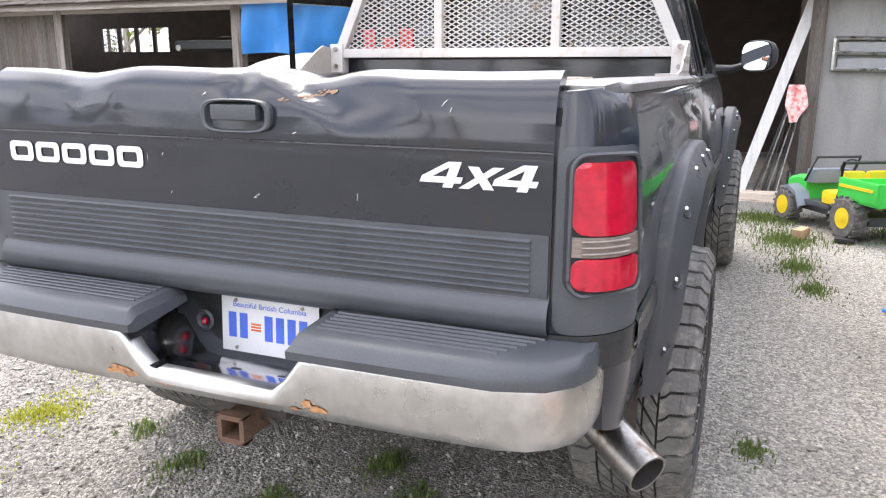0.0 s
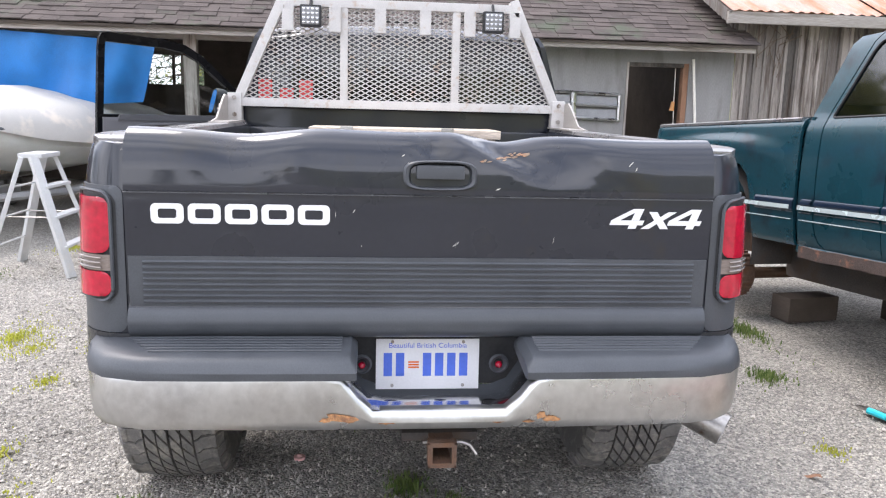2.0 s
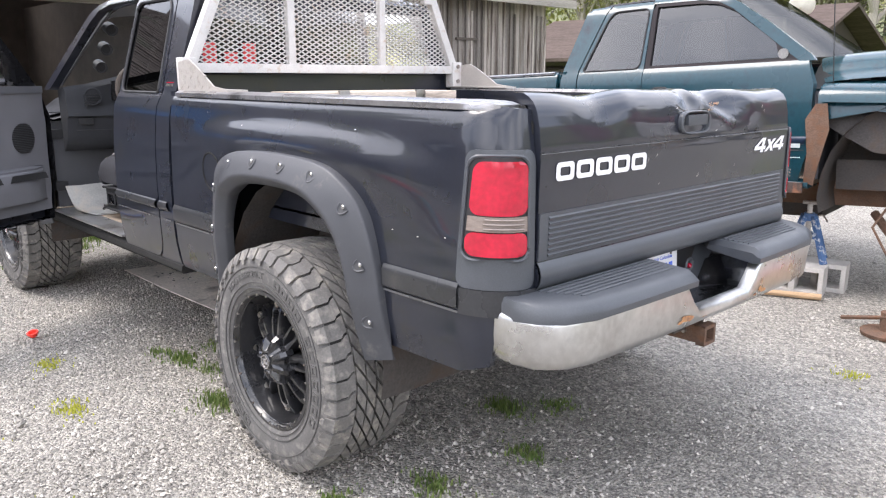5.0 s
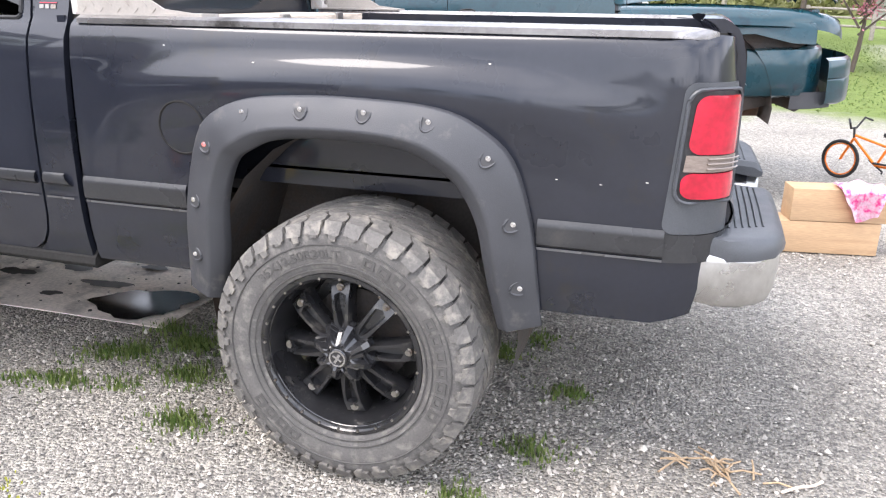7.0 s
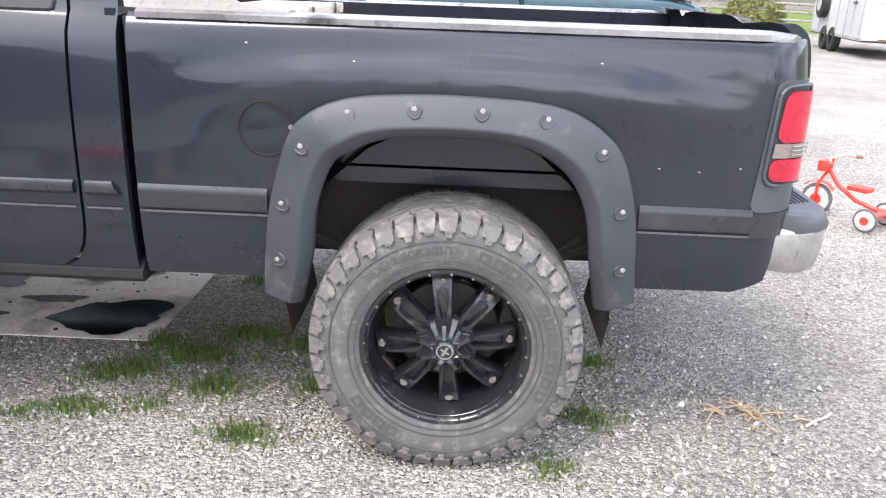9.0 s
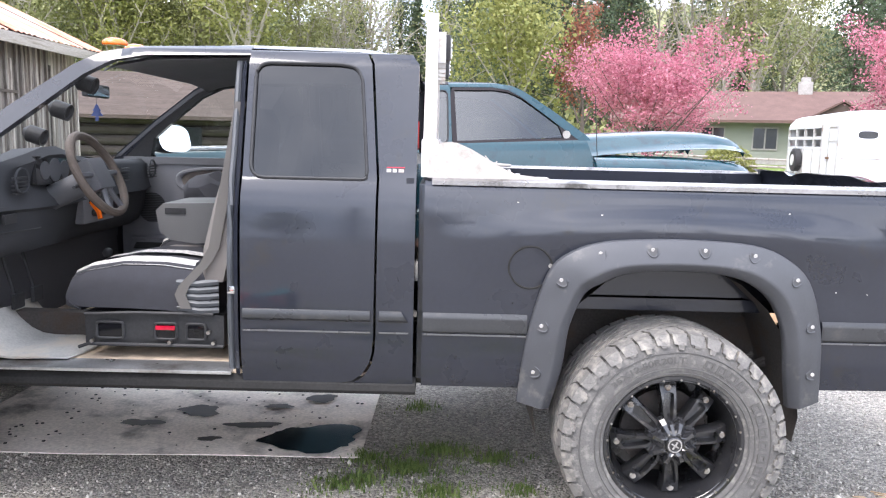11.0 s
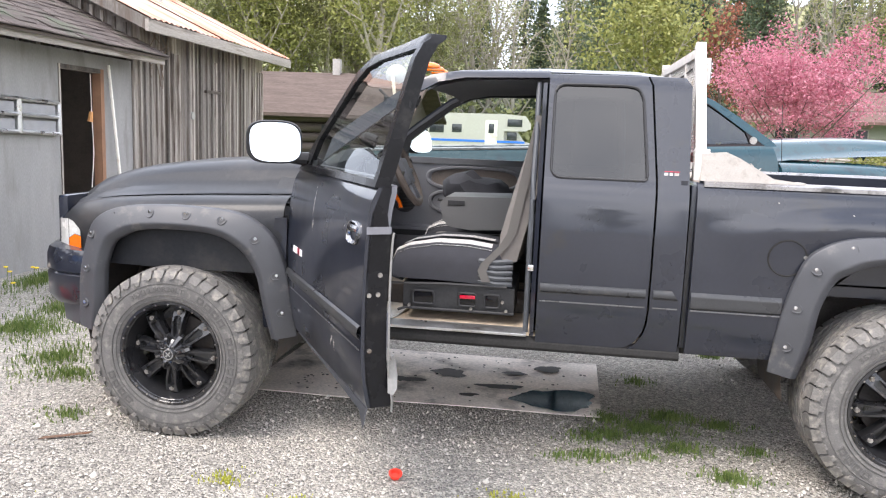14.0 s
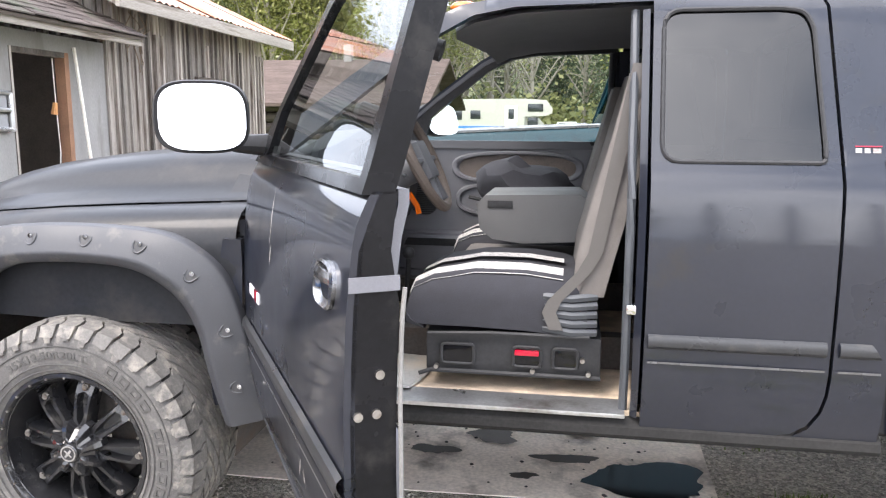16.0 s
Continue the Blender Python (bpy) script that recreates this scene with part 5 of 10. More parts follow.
for y, z, a, ln in ((.56, 1.375, 50, .035), (.575, 1.36, 70, .02), (-.25, 1.225, 85, .03), (-.20, 1.235, 60, .018), (.077, 1.146, 80, .020), (.083, 1.15, 60, .014), (.072, 1.143, 40, .012), (-.06, 1.36, 60, .03), (-.07, 1.385, 30, .02), (.35, 1.16, 85, .03), (-.18, 1.14, 80, .012), (.19, 1.30, 20, .02)):
    bm = BM()
    c, s = math.cos(radians(a)) * ln / 2, math.sin(radians(a)) * ln / 2
    vs = [bm.verts.new(gate(y + p, z + q, .0025)) for p, q in ((-c * .7 - .001, -s * .7), (-c * .2, -s * .1 - .0012), (c * .7, s * .7), (c * .1 - .0005, s * .2 + .0012))]
    bm.faces.new(vs)
    part("scratch", bm, CREAM, tg, smooth=0)
rnd = random.Random(8)
for y, z, ry, rz, count in ((.225, 1.392, .020, .0035, 16), (.265, 1.402, .016, .003, 9), (.150, 1.378, .008, .003, 5)):
    bm = BM()
    for k in range(count):
        a, b = y + rnd.gauss(0, ry), z + rnd.gauss(0, rz)
        u, v = rnd.uniform(.004, .013), rnd.uniform(.0012, .0034)
        if b < 1.435:
            bm.faces.new([bm.verts.new(gate(a + p * u, b + q * v + p * u * .25, .0018)) for p, q in ((-1, rnd.uniform(-.4, .4)), (-.2, -1), (.8, -.6), (1, .3), (.1, 1))])
    part("paint_scrape", bm, CHIP, tg, smooth=0, kind="stuff")

# tail lamps, on the corner of the bed
for s in (-1, 1):
    fix = flip_y if s > 0 else (lambda b: b)
    lamp = new("tail_lamp")
    lamp.parent = truck

    def rounded(a0, a1, z0, z1, r, skew=0.0):
        pts = []
        for cx, cz, q in ((a1 - r, z1 - r, 0), (a0 + r, z1 - r, 1), (a0 + r, z0 + r, 2), (a1 - r, z0 + r, 3)):
            for k in range(6):
                th = math.pi / 2 * (q + k / 5)
                a, z = cx + r * math.cos(th), cz + r * math.sin(th)
                pts.append((a + skew * (z - z0) / (z1 - z0) * (1 - (a - a0) / (a1 - a0)), z))
        return pts
    part("lamp_bezel", fix(sheet([rounded(.905, 1.134, .895, 1.292, .03, .025)], lambda a, z: bed_skin(a, z, .004), .02, .012)), TRIM, lamp)
    part("lens_border", fix(sheet([rounded(.928, 1.116, .986, 1.272, .032, .014)], lambda a, z: bed_skin(a, z, .0065), .02, .012)), BLACK, lamp)
    part("red_lens", fix(sheet([rounded(.945, 1.106, 1.112, 1.262, .030, .012)], lambda a, z: bed_skin(a, z, .010 + .008 * math.sin((a - .945) / .173 * math.pi)), .012, .01)), RED_LENS, lamp, "red lens")
    part("reverse_lens", fix(sheet([[(.940, 1.066), (1.107, 1.066), (1.107, 1.109), (.944, 1.109)]], lambda a, z: bed_skin(a, z, .010 + .007 * math.sin((a - .94) / .179 * math.pi)), .012, .01)), CLEAR_LENS, lamp, "smoky clear reverse lens")
    part("red_lens", fix(sheet([rounded(.937, 1.106, .995, 1.063, .026)], lambda a, z: bed_skin(a, z, .010 + .008 * math.sin((a - .937) / .181 * math.pi)), .012, .01)), RED_LENS, lamp, "red lens")
    bm = BM()
    for k in range(3):
        z = 1.075 + k * .013
        tube(bm, [bed_skin(a, z, .0195) for a in np.linspace(.99, 1.10, 6)], .003, 5)
    part("lens_rib", fix(bm), CLEAR_LENS, lamp)
    part("bezel_rim", fix(tube(BM(), [bed_skin(a, z, .010) for a, z in rounded(.924, 1.119, .982, 1.276, .036, .016)], .0055, 6, closed=True)), TRIM, lamp)
    # black sheet in the gap at the tailgate's end, standing in for its shade
    part("gate_gap", fix(sheet([[(1.0, .89), (1.058, .89), (1.052, 1.36), (1.02, 1.41), (1.0, 1.41)]], lambda a, z: Vector((a, -.8065, z)), .2, .008)), SILLBLACK, truck)
    part("bed_corner_lower", fix(sheet([[(.915, .815), (1.03, .815), (1.134, .86), (1.134, .893), (.915, .893)]], lambda a, z: bed_skin(a, z, .006), .02, .02)), MOULD, truck)

# rear bumper
PLAN = [(-.930, .97), (-.932, 1.03), (-.925, 1.10), (-.905, 1.17), (-.87, 1.222), (-.82, 1.255), (-.75, 1.272), (-.5, 1.282), (-.28, 1.285), (-.235, 1.285), (-.19, 1.285), (-.15, 1.285), (.04, 1.286)]
PLAN = PLAN[:-1] + [(.03, 1.286)] + [(-y if y < -.5 else .06 - y, x) for y, x in PLAN[-2::-1]]
bump = new("rear_bumper")
bump.parent = truck
bump.matrix_basis = Matrix.Translation((.12 * .97, 0, -.1 * .87)) @ Matrix.Diagonal((.88, .979, 1.1, 1))
secs = []
for y, x in PLAN:
    m_ = abs(y - .03 * (abs(y) < .5))
    notch = interp(m_, [.19, .27], [1, 0])
    zt = .832 - .092 * notch
    zb = interp(m_, [.25, .8, .9, .928, .935], [.688, .690, .694, .700, .715])
    inn = Vector((-.6 if m_ > .88 else -1, -.35 * math.copysign(1, y) if m_ > .8 else 0, 0))
    dent = .012 * bell(y + .52, .10) + .02 * bell(y - .80, .06)
    o = Vector((x, y, 0))
    rows_ = []
    for off, z in ((-.05, zt + .004), (-.012, zt + .004), (-.002, zt - .003), (.002, zt - .015), (.003, zt * .55 + zb * .45 - 0), (-.004, zb + .03), (-.015, zb + .008), (-.035, zb), (-.08, zb + .01)):
        p = o - inn * off
        mid_ = max(0, 1 - abs(z - .75) / .05)
        rows_.append((p.x - dent * mid_, p.y, z))
    secs.append(rows_)
part("chrome_face", loft(secs), CHROME, bump, "dull dented chrome face with rust spots", smooth=50)
# step in the middle with sloping ends
pocket = [[(.962, y, z + .0), (.985, y, z - .018), (1.01, y, z - .022), (1.035, y, z - .026)] for y, z in ((-.275, .86), (-.25, .842), (-.21, .775), (-.18, .734), (-.13, .716), (.04, .712), (.21, .716), (.26, .734), (.29, .775), (.33, .842), (.355, .86))]
part("plate_surround", loft(pocket), TRIM, bump, "black plastic surround below the number plate", smooth=50)
st = [[(x, y, z - max(0, 1.2 - x) * .22) for x in (1.02, 1.07, 1.12, 1.16, 1.20, 1.275)] for y, z in ((-.26, .85), (-.235, .835), (-.19, .775), (-.165, .750), (-.12, .742), (.04, .741), (.20, .742), (.245, .750), (.27, .775), (.315, .835), (.34, .85))]
part("chrome_step", loft(st), POLISHED, bump, "polished step below the number plate", smooth=50)
for s in (-1, 1):
    pad = new("step_pad")
    pad.parent = bump
    prof_y = [.925, .92, .90, .85, .75, .55, .35, .245, .228]
    secs = []
    for d in prof_y:
        y = s * d + (.035 if d < .3 else 0)
        xo = interp(abs(y), [.0, .5, .75, .82, .87, .905, .925, .945], [1.296, 1.292, 1.282, 1.264, 1.232, 1.18, 1.12, 1.05])
        k = 1 if d < .92 else .6
        e = .018 if d in (.925, .228) else 0
        secs.append([(.985 if abs(y) > .86 else 1.055, y, .845), (.985 if abs(y) > .86 else 1.06, y, .878 - e), (1.10 if abs(y) < .9 else 1.02, y, .882 - e), (xo - .035, y, .874 - e), (xo - .010, y, .862 - e), (xo + .004, y, .842), (xo + .002, y, .824), (xo - .03, y, .820)])
    part("pad", loft(secs, closed=True, caps=True), TRIM, pad, smooth=40)
    for k in range(7):
        x0 = 1.085 + k * .022
        bm = BM()
        ya, yb = .035 + s * .27, s * (.83 - .015 * k)
        pts = [(x0, ya, .883 - .0012 * k), (x0, (ya + yb) / 2, .884 - .0012 * k), (x0 - .004, yb, .883 - .0012 * k)]
        tube(bm, pts, .0042, 5)
        part("rib", bm, TRIM, pad)
# rust on the bumper, one patch at a time
def rust_patch(y, z, ry, rz):
    bm = BM()
    at = [(y + .8 * ry * rnd.uniform(.4, 1.2) * math.cos(k * .571), z + .008 + .75 * rz * rnd.uniform(.4, 1.2) * math.sin(k * .571)) for k in range(11)]
    vs = [bm.verts.new((1.2862 + interp(q - .688, [0, .008, .03, .07], [-.034, -.014, -.003, .0035]), p, max(q, .692))) for p, q in at]
    bm.faces.new(vs)
    part("rust_patch", bm, ORANGE_RUST, bump, smooth=0)


for y, z, a, b in ((-.245, .722, .045, .014), (-.21, .716, .03, .016), (-.275, .715, .02, .010), (-.11, .706, .03, .008), (.19, .706, .022, .008), (.31, .722, .022, .014), (.335, .712, .03, .012), (.27, .706, .025, .007)):
    rust_patch(y, z, a, b)
# flat black faces, the shade of the step's slots put into the colour
for y in (-.10, .04, .18):
    bm = BM()
    bm.faces.new([bm.verts.new((1.175 + .008 * math.sin(k * math.pi / 6), y + .018 * math.cos(k * math.pi / 6), .7375)) for k in range(12)])
    part("drain_slot", bm, OIL_HOLE_BLACK, bump, smooth=0)
# number plate and its pocket
pk = sheet([[(-.30, .70), (.36, .70), (.36, .875), (-.30, .875)]], lambda a, b: Vector((.955 + .02 * (b - .7), a, b)), .2, .02, (-1, 0, 0))
part("plate_pocket", pk, BLACK, truck)
for s in (-1, 1):
    bm = BM()
    box(bm, (.99, .58 * s - .26 + .02, .78), (1.05, .58 * s + .26 + .02, .862))
    part("bumper_beam", bm, BLACK, truck)
plate = new("number_plate")
plate.parent = truck
plate.matrix_basis = pose(.972, .016, .767, 90 - 3, 0, 90)
bm = BM()
box(bm, (-.153, -.076, -.001), (.153, .076, .0015), bevel=.0006)
part("plate_sheet", bm, WHITE, plate, "white plate with blue characters")
for k, x in enumerate((-.118, -.082, -.002, .034, .070, .106)):
    bm = BM()
    box(bm, (x - .0125, -.036, .0018), (x + .0125, .034, .0026))
    part("character_bar", bm, BLUE_INK, plate)
bm = BM()
for k in range(3):
    box(bm, (-.058, -.012 + k * .008, .0018), (-.026, -.007 + k * .008, .0026))
part("plate_crest", bm, AMBER, plate)
writing("plate_slogan", "Beautiful British Columbia", .021, BLUE_INK, pose(0, .056, .0018), plate, .0004, .23)
for x in (-.105, .105):
    for z in (-.064, .068):
        bm = rod(BM(), (x, z, .001), (x, z, .006), .005, n=8)
        part("plate_screw", bm, STEEL, plate)
for y in (-.178, .225):
    bm = lathe(BM(), [(.026, .99), (.030, .995), (.024, 1.0), (.014, .99)], 16, "X")
    part("lamp_grommet", shift(bm, pose(0, y, .775)), TRIM, truck)
    bm = BM()
    bmesh.ops.create_icosphere(bm, subdivisions=2, radius=.011, matrix=pose(.995, y, .772))
    part("plate_lamp", bm, RED_LENS, truck, "small red lamp")

# towing hitch
hitch = new("tow_hitch")
hitch.parent = truck
hitch.matrix_basis = Matrix.Translation((.03, .012, .132)) @ Matrix.Diagonal((.95, .78, .74, 1))
bm = BM()
for lo, hi in (((.95, -.002, .565), (1.225, .008, .648)), ((.95, .075, .565), (1.225, .085, .648)), ((.95, .008, .638), (1.225, .075, .648)), ((.95, .008, .565), (1.225, .075, .575))):
    box(bm, lo, hi)
box(bm, (1.19, -.009, .558), (1.225, -.001, .655))
box(bm, (1.19, .084, .558), (1.225, .092, .655))
box(bm, (1.19, -.009, .648), (1.225, .092, .656))
box(bm, (1.19, -.009, .557), (1.225, .092, .566))
part("receiver_tube", bm, RUST, hitch, "rusty square receiver tube")
bm = BM()
box(bm, (.93, -.14, .63), (1.10, .22, .68), bevel=.012)
box(bm, (1.02, -.10, .615), (1.14, .18, .65), bevel=.01)
part("hitch_bracket", bm, UNDER, hitch)
part("hitch_pin", tube(BM(), [(1.14, -.02, .612), (1.14, .12, .612), (1.15, .15, .605), (1.165, .175, .575)], .008, 8), STEEL, hitch, "bent steel hitch pin")
# exhaust
ex = new("exhaust_tailpipe")
ex.parent = truck
a_, b_ = Vector((.70, .78, .60)), Vector((.87, 1.005, .50))
d_ = (b_ - a_).normalized()
m_ = Matrix.Translation(b_) @ d_.to_track_quat("Y", "Z").to_matrix().to_4x4()
bm = lathe(BM(), [(.052, -.30), (.055, 0), (.049, 0), (.046, -.29)], 28)
part("tail_tip", shift(bm, m_), STEEL, ex, "dirty steel tail tip")
part("pipe", tube(BM(), [(-.9, .52, .62), (-.2, .60, .66), (.45, .68, .66), (.66, .74, .62), (.74, .83, .575)], .036, 12), UNDER, ex)

# fuel flap, badges
bm = BM()
flap = [bed_skin(-.565 + .083 * math.cos(k * math.pi / 16), 1.092 + .083 * math.sin(k * math.pi / 16), .0015) for k in range(32)]
bm.faces.new([bm.verts.new(p) for p in flap])
part("fuel_flap", bm, PAINT, truck, smooth=0)
part("fuel_flap_seam", tube(BM(), flap, .0040, 5, closed=True), SILLBLACK, truck)
part("flap_catch", rod(BM(), bed_skin(-.488, 1.10, 0), bed_skin(-.488, 1.10, .006), .009, n=8), STEEL, truck)
for s in (-1, 1):
    fix = flip_y if s > 0 else (lambda b: b)
    for k, (a0, a1) in enumerate(((-1.128, -1.108), (-1.104, -1.086), (-1.082, -1.058))):
        part("badge_bar", fix(sheet([[(a0, 1.440), (a1 - .003, 1.440), (a1 - .003, 1.453), (a0, 1.453)]], lambda a, z: cab_skin(a, z, .003), .05, .003)), STEEL, truck)
    part("badge_stripe", fix(sheet([[(-1.128, 1.457), (-1.058, 1.457), (-1.058, 1.460), (-1.128, 1.460)]], lambda a, z: cab_skin(a, z, .003), .05, .003)), RED_LENS, truck)
for a, z in ((.62, 1.02), (.74, 1.015), (.86, 1.03), (-.30, 1.30), (.42, 1.32), (-.62, 1.34)):
    bm = BM()
    bm.faces.new([bm.verts.new(bed_skin(a + p, z + q, .0015)) for p, q in ((-.004, -.0005), (.003, -.0015), (.0045, .0005), (-.002, .0015))])
    part("scratch", bm, CREAM, truck, smooth=0)
# clearance lamps on the roof
for y in (-.52, -.26, 0, .26, .52):
    bm = BM()
    bmesh.ops.create_icosphere(bm, subdivisions=3, radius=1)
    for v in bm.verts:
        v.co = Vector((v.co.x * (.060 if v.co.x > 0 else .048) - 2.30 - .05 * (1 - abs(y)), y + v.co.y * .036, 1.936 + .018 * (1 - abs(y)) + max(v.co.z, -.3) * .025 - .004))
    part("clearance_lamp", bm, AMBER, truck, "amber roof lamp", smooth=60)

# ---- headache rack behind the cab ----
rack = thing("headache_rack", "white-painted steel mesh rack bolted across the bed behind the cab", "truck rack", pose(0, .002, 0))
RX = -.965


def bar(a, b, wy=.022, wx=.022, name="frame_bar"):
    a, b = Vector((RX, *a)), Vector((RX, *b))
    d = (b - a)
    m = Matrix.Translation((a + b) / 2) @ d.to_track_quat("Z", "X").to_matrix().to_4x4()
    bm = BM()
    box(bm, (-wx, -wy, -d.length / 2), (wx, wy, d.length / 2), m, bevel=.004)
    part(name, bm, RACKWHITE, rack)


zb_, zt_, hb, ht = 1.525, 2.03, .845, .595
bar((-hb, zb_), (hb, zb_))
bar((-ht, zt_), (ht, zt_))
for s in (-1, 1):
    bar((s * hb, zb_ - .02), (s * (ht - .01), zt_ + .045), .024, .024)
    y_ = s * .29
    bar((y_, zb_ + .02), (y_, zt_ - .02), .02, .018)
    # foot and diamond-plate gusset
    bm = BM()
    box(bm, (RX - .03, s * .845 - .035, 1.424), (RX + .035, s * .845 + .035, 1.57), bevel=.006)
    part("foot_plate", bm, RACKWHITE, rack)
    for z in (1.46, 1.545):
        part("foot_bolt", rod(BM(), (RX + .03, s * .845, z), (RX + .045, s * .845, z), .012, n=6), STEEL, rack)
    g = sheet([[(-.965, 1.424), (-.50, 1.424), (-.52, 1.432), (-.64, 1.445), (-.80, 1.535), (-.86, 1.56), (-.965, 1.55)]], lambda a, z: Vector((a, s * .885, z)), .2, .008, (0, -s, 0))
    part("gusset_plate", g, ALU, rack, "diamond plate aluminium gusset")
    bm = BM()
    for k in range(26):
        a = -.94 + (k % 13) * .033
        z = 1.44 + (k // 13) * .045 + (k % 2) * .02
        if z < 1.43 + (-.60 - a) * .55:
            m2 = pose(a, s * .885, z, 0, 45 if k % 2 else -45, 0)
            box(bm, (-.010, -.0025, -.002), (.010, .0025, .002), m2)
    if len(bm.verts):
        part("tread_pattern", bm, ALU, rack, kind="stuff")
    else:
        bm.free()
    bm = BM()
    box(bm, (-.97, s * .80, 1.424), (-.50, s * .80 + s * .09, 1.432)) if s > 0 else box(bm, (-.97, -.89, 1.424), (-.50, -.80, 1.432))
    part("foot_flange", bm, ALU, rack)
# expanded mesh: crossing strands inside the frame
bm = BM()


def strand(y0, z0, y1, z1):
    # clip to the trapezoid
    p, q = Vector((y0, z0)), Vector((y1, z1))
    t0, t1 = 0.0, 1.0
    for n_, c_ in ((Vector((0, 1)), zb_), (Vector((0, -1)), -zt_), (Vector((1, (hb - ht) / (zt_ - zb_) * -1)), None), (Vector((-1, -(hb - ht) / (zt_ - zb_))), None)):
        if c_ is None:
            edge = Vector((math.copysign(hb, -n_.x), zb_))
            c_ = n_.dot(edge)
        f0, f1 = n_.dot(p) - c_, n_.dot(q) - c_
        if f0 < 0 and f1 < 0:
            return
        if f0 < 0:
            t0 = max(t0, f0 / (f0 - f1))
        if f1 < 0:
            t1 = min(t1, f0 / (f0 - f1))
    if t1 - t0 < .01:
        return
    a, b = p.lerp(q, t0), p.lerp(q, t1)
    d = (b - a).normalized() * .0027
    nrm = Vector((-d.y, d.x))
    vs = []
    for x in (RX - .006, RX - .001):
        for e, sg in ((a, 1), (a, -1), (b, -1), (b, 1)):
            vs.append(bm.verts.new((x, e.x + nrm.x * sg, e.y + nrm.y * sg)))
    for f in ((0, 1, 2, 3), (4, 7, 6, 5), (0, 3, 7, 4), (1, 5, 6, 2)):
        bm.faces.new([vs[i] for i in f])


for k in range(-26, 48):
    c = -hb + k * .046
    strand(c, zb_, c + .56 * 1.9, zb_ + .56)
    strand(c + .56 * 1.9 - .56, zb_, c - .56, zb_ + .56)
part("expanded_mesh", bm, RACKWHITE, rack, "white expanded metal mesh", smooth=0)
for y in (-.57, -.335, -.105, .125, .355, .59):
    bm = BM()
    box(bm, (RX + .018, y - .026, 1.885), (RX + .024, y + .026, 2.015))
    for s in (-1, 1):
        box(bm, (RX + .024, y + s * .026 - .003, 1.885), (RX + .055, y + s * .026 + .003, 2.01))
    box(bm, (RX + .05, y - .026, 1.885), (RX + .056, y + .026, 1.99))
    part("stake_bracket", bm, RACKWHITE, rack)
for y in (-.455, .475):
    lamp = new("work_light")
    lamp.parent = rack
    bm = BM()
    box(bm, (RX + .02, y - .053, 1.905), (RX + .075, y + .053, 2.012), bevel=.01)
    part("housing", bm, BLACK, lamp)
    bm = BM()
    box(bm, (RX + .07, y - .044, 1.915), (RX + .078, y + .044, 2.002), bevel=.003)
    part("lens", bm, LED_LENS, lamp)
    bm = BM()
    for i in range(4):
        for j in range(4):
            bmesh.ops.create_icosphere(bm, subdivisions=1, radius=.0085, matrix=pose(RX + .076, y - .033 + i * .022, 1.926 + j * .022))
    part("led_cups", bm, BRIGHT, lamp, kind="stuff")
    part("light_bracket", tube(BM(), [(RX, y, 2.03), (RX + .02, y, 2.045), (RX + .045, y, 2.01)], .008, 6), BLACK, lamp)
bm = tube(BM(), [(RX - .01, y, 1.97 - .02 * math.sin((y + .5) * 3.2)) for y in np.linspace(-.46, .47, 14)], .0045, 6)
part("lamp_cable", bm, BLACK, rack)
# red shapes on the rear window
for y0, y1, z0, z1 in ((-.745, -.675, 1.525, 1.645), (-.635, -.565, 1.525, 1.60), (-.535, -.465, 1.525, 1.645)):
    bm = BM()
    box(bm, (-1.022, y0, z0), (-1.018, y1, z1))
    part("window_decal", bm, RED_CAN, truck, "faded red window decal")

# ---- wooden box in the bed ----
wb_ = thing("tool_box", "long pale weathered wooden tool box lying in the truck bed", "tool box", pose(-.70, .02, 1.19, 0, 0, 0))
bm = BM()
box(bm, (-.20, -.44, -.229), (.12, .44, .18), bevel=.008)
part("body", bm, PALEWOOD, wb_)
bm = BM()
box(bm, (-.22, -.46, .183), (.14, .46, .225), bevel=.006)
part("lid", bm, PALEWOOD, wb_)
for y in (-.28, .2):
    bm = BM()
    box(bm, (.13, y - .03, .16), (.148, y + .03, .232), bevel=.004)
    part("latch", bm, STEEL, wb_)


# ---- front doors and the cab's inside ----
HANDLE_CHROME = material("worn_dark_chrome", (0.30, 0.30, 0.31), 0.22, metal=1.0, vary=0.2, stain=(0.05, 0.05, 0.05), stain_amount=0.4, stain_scale=30)


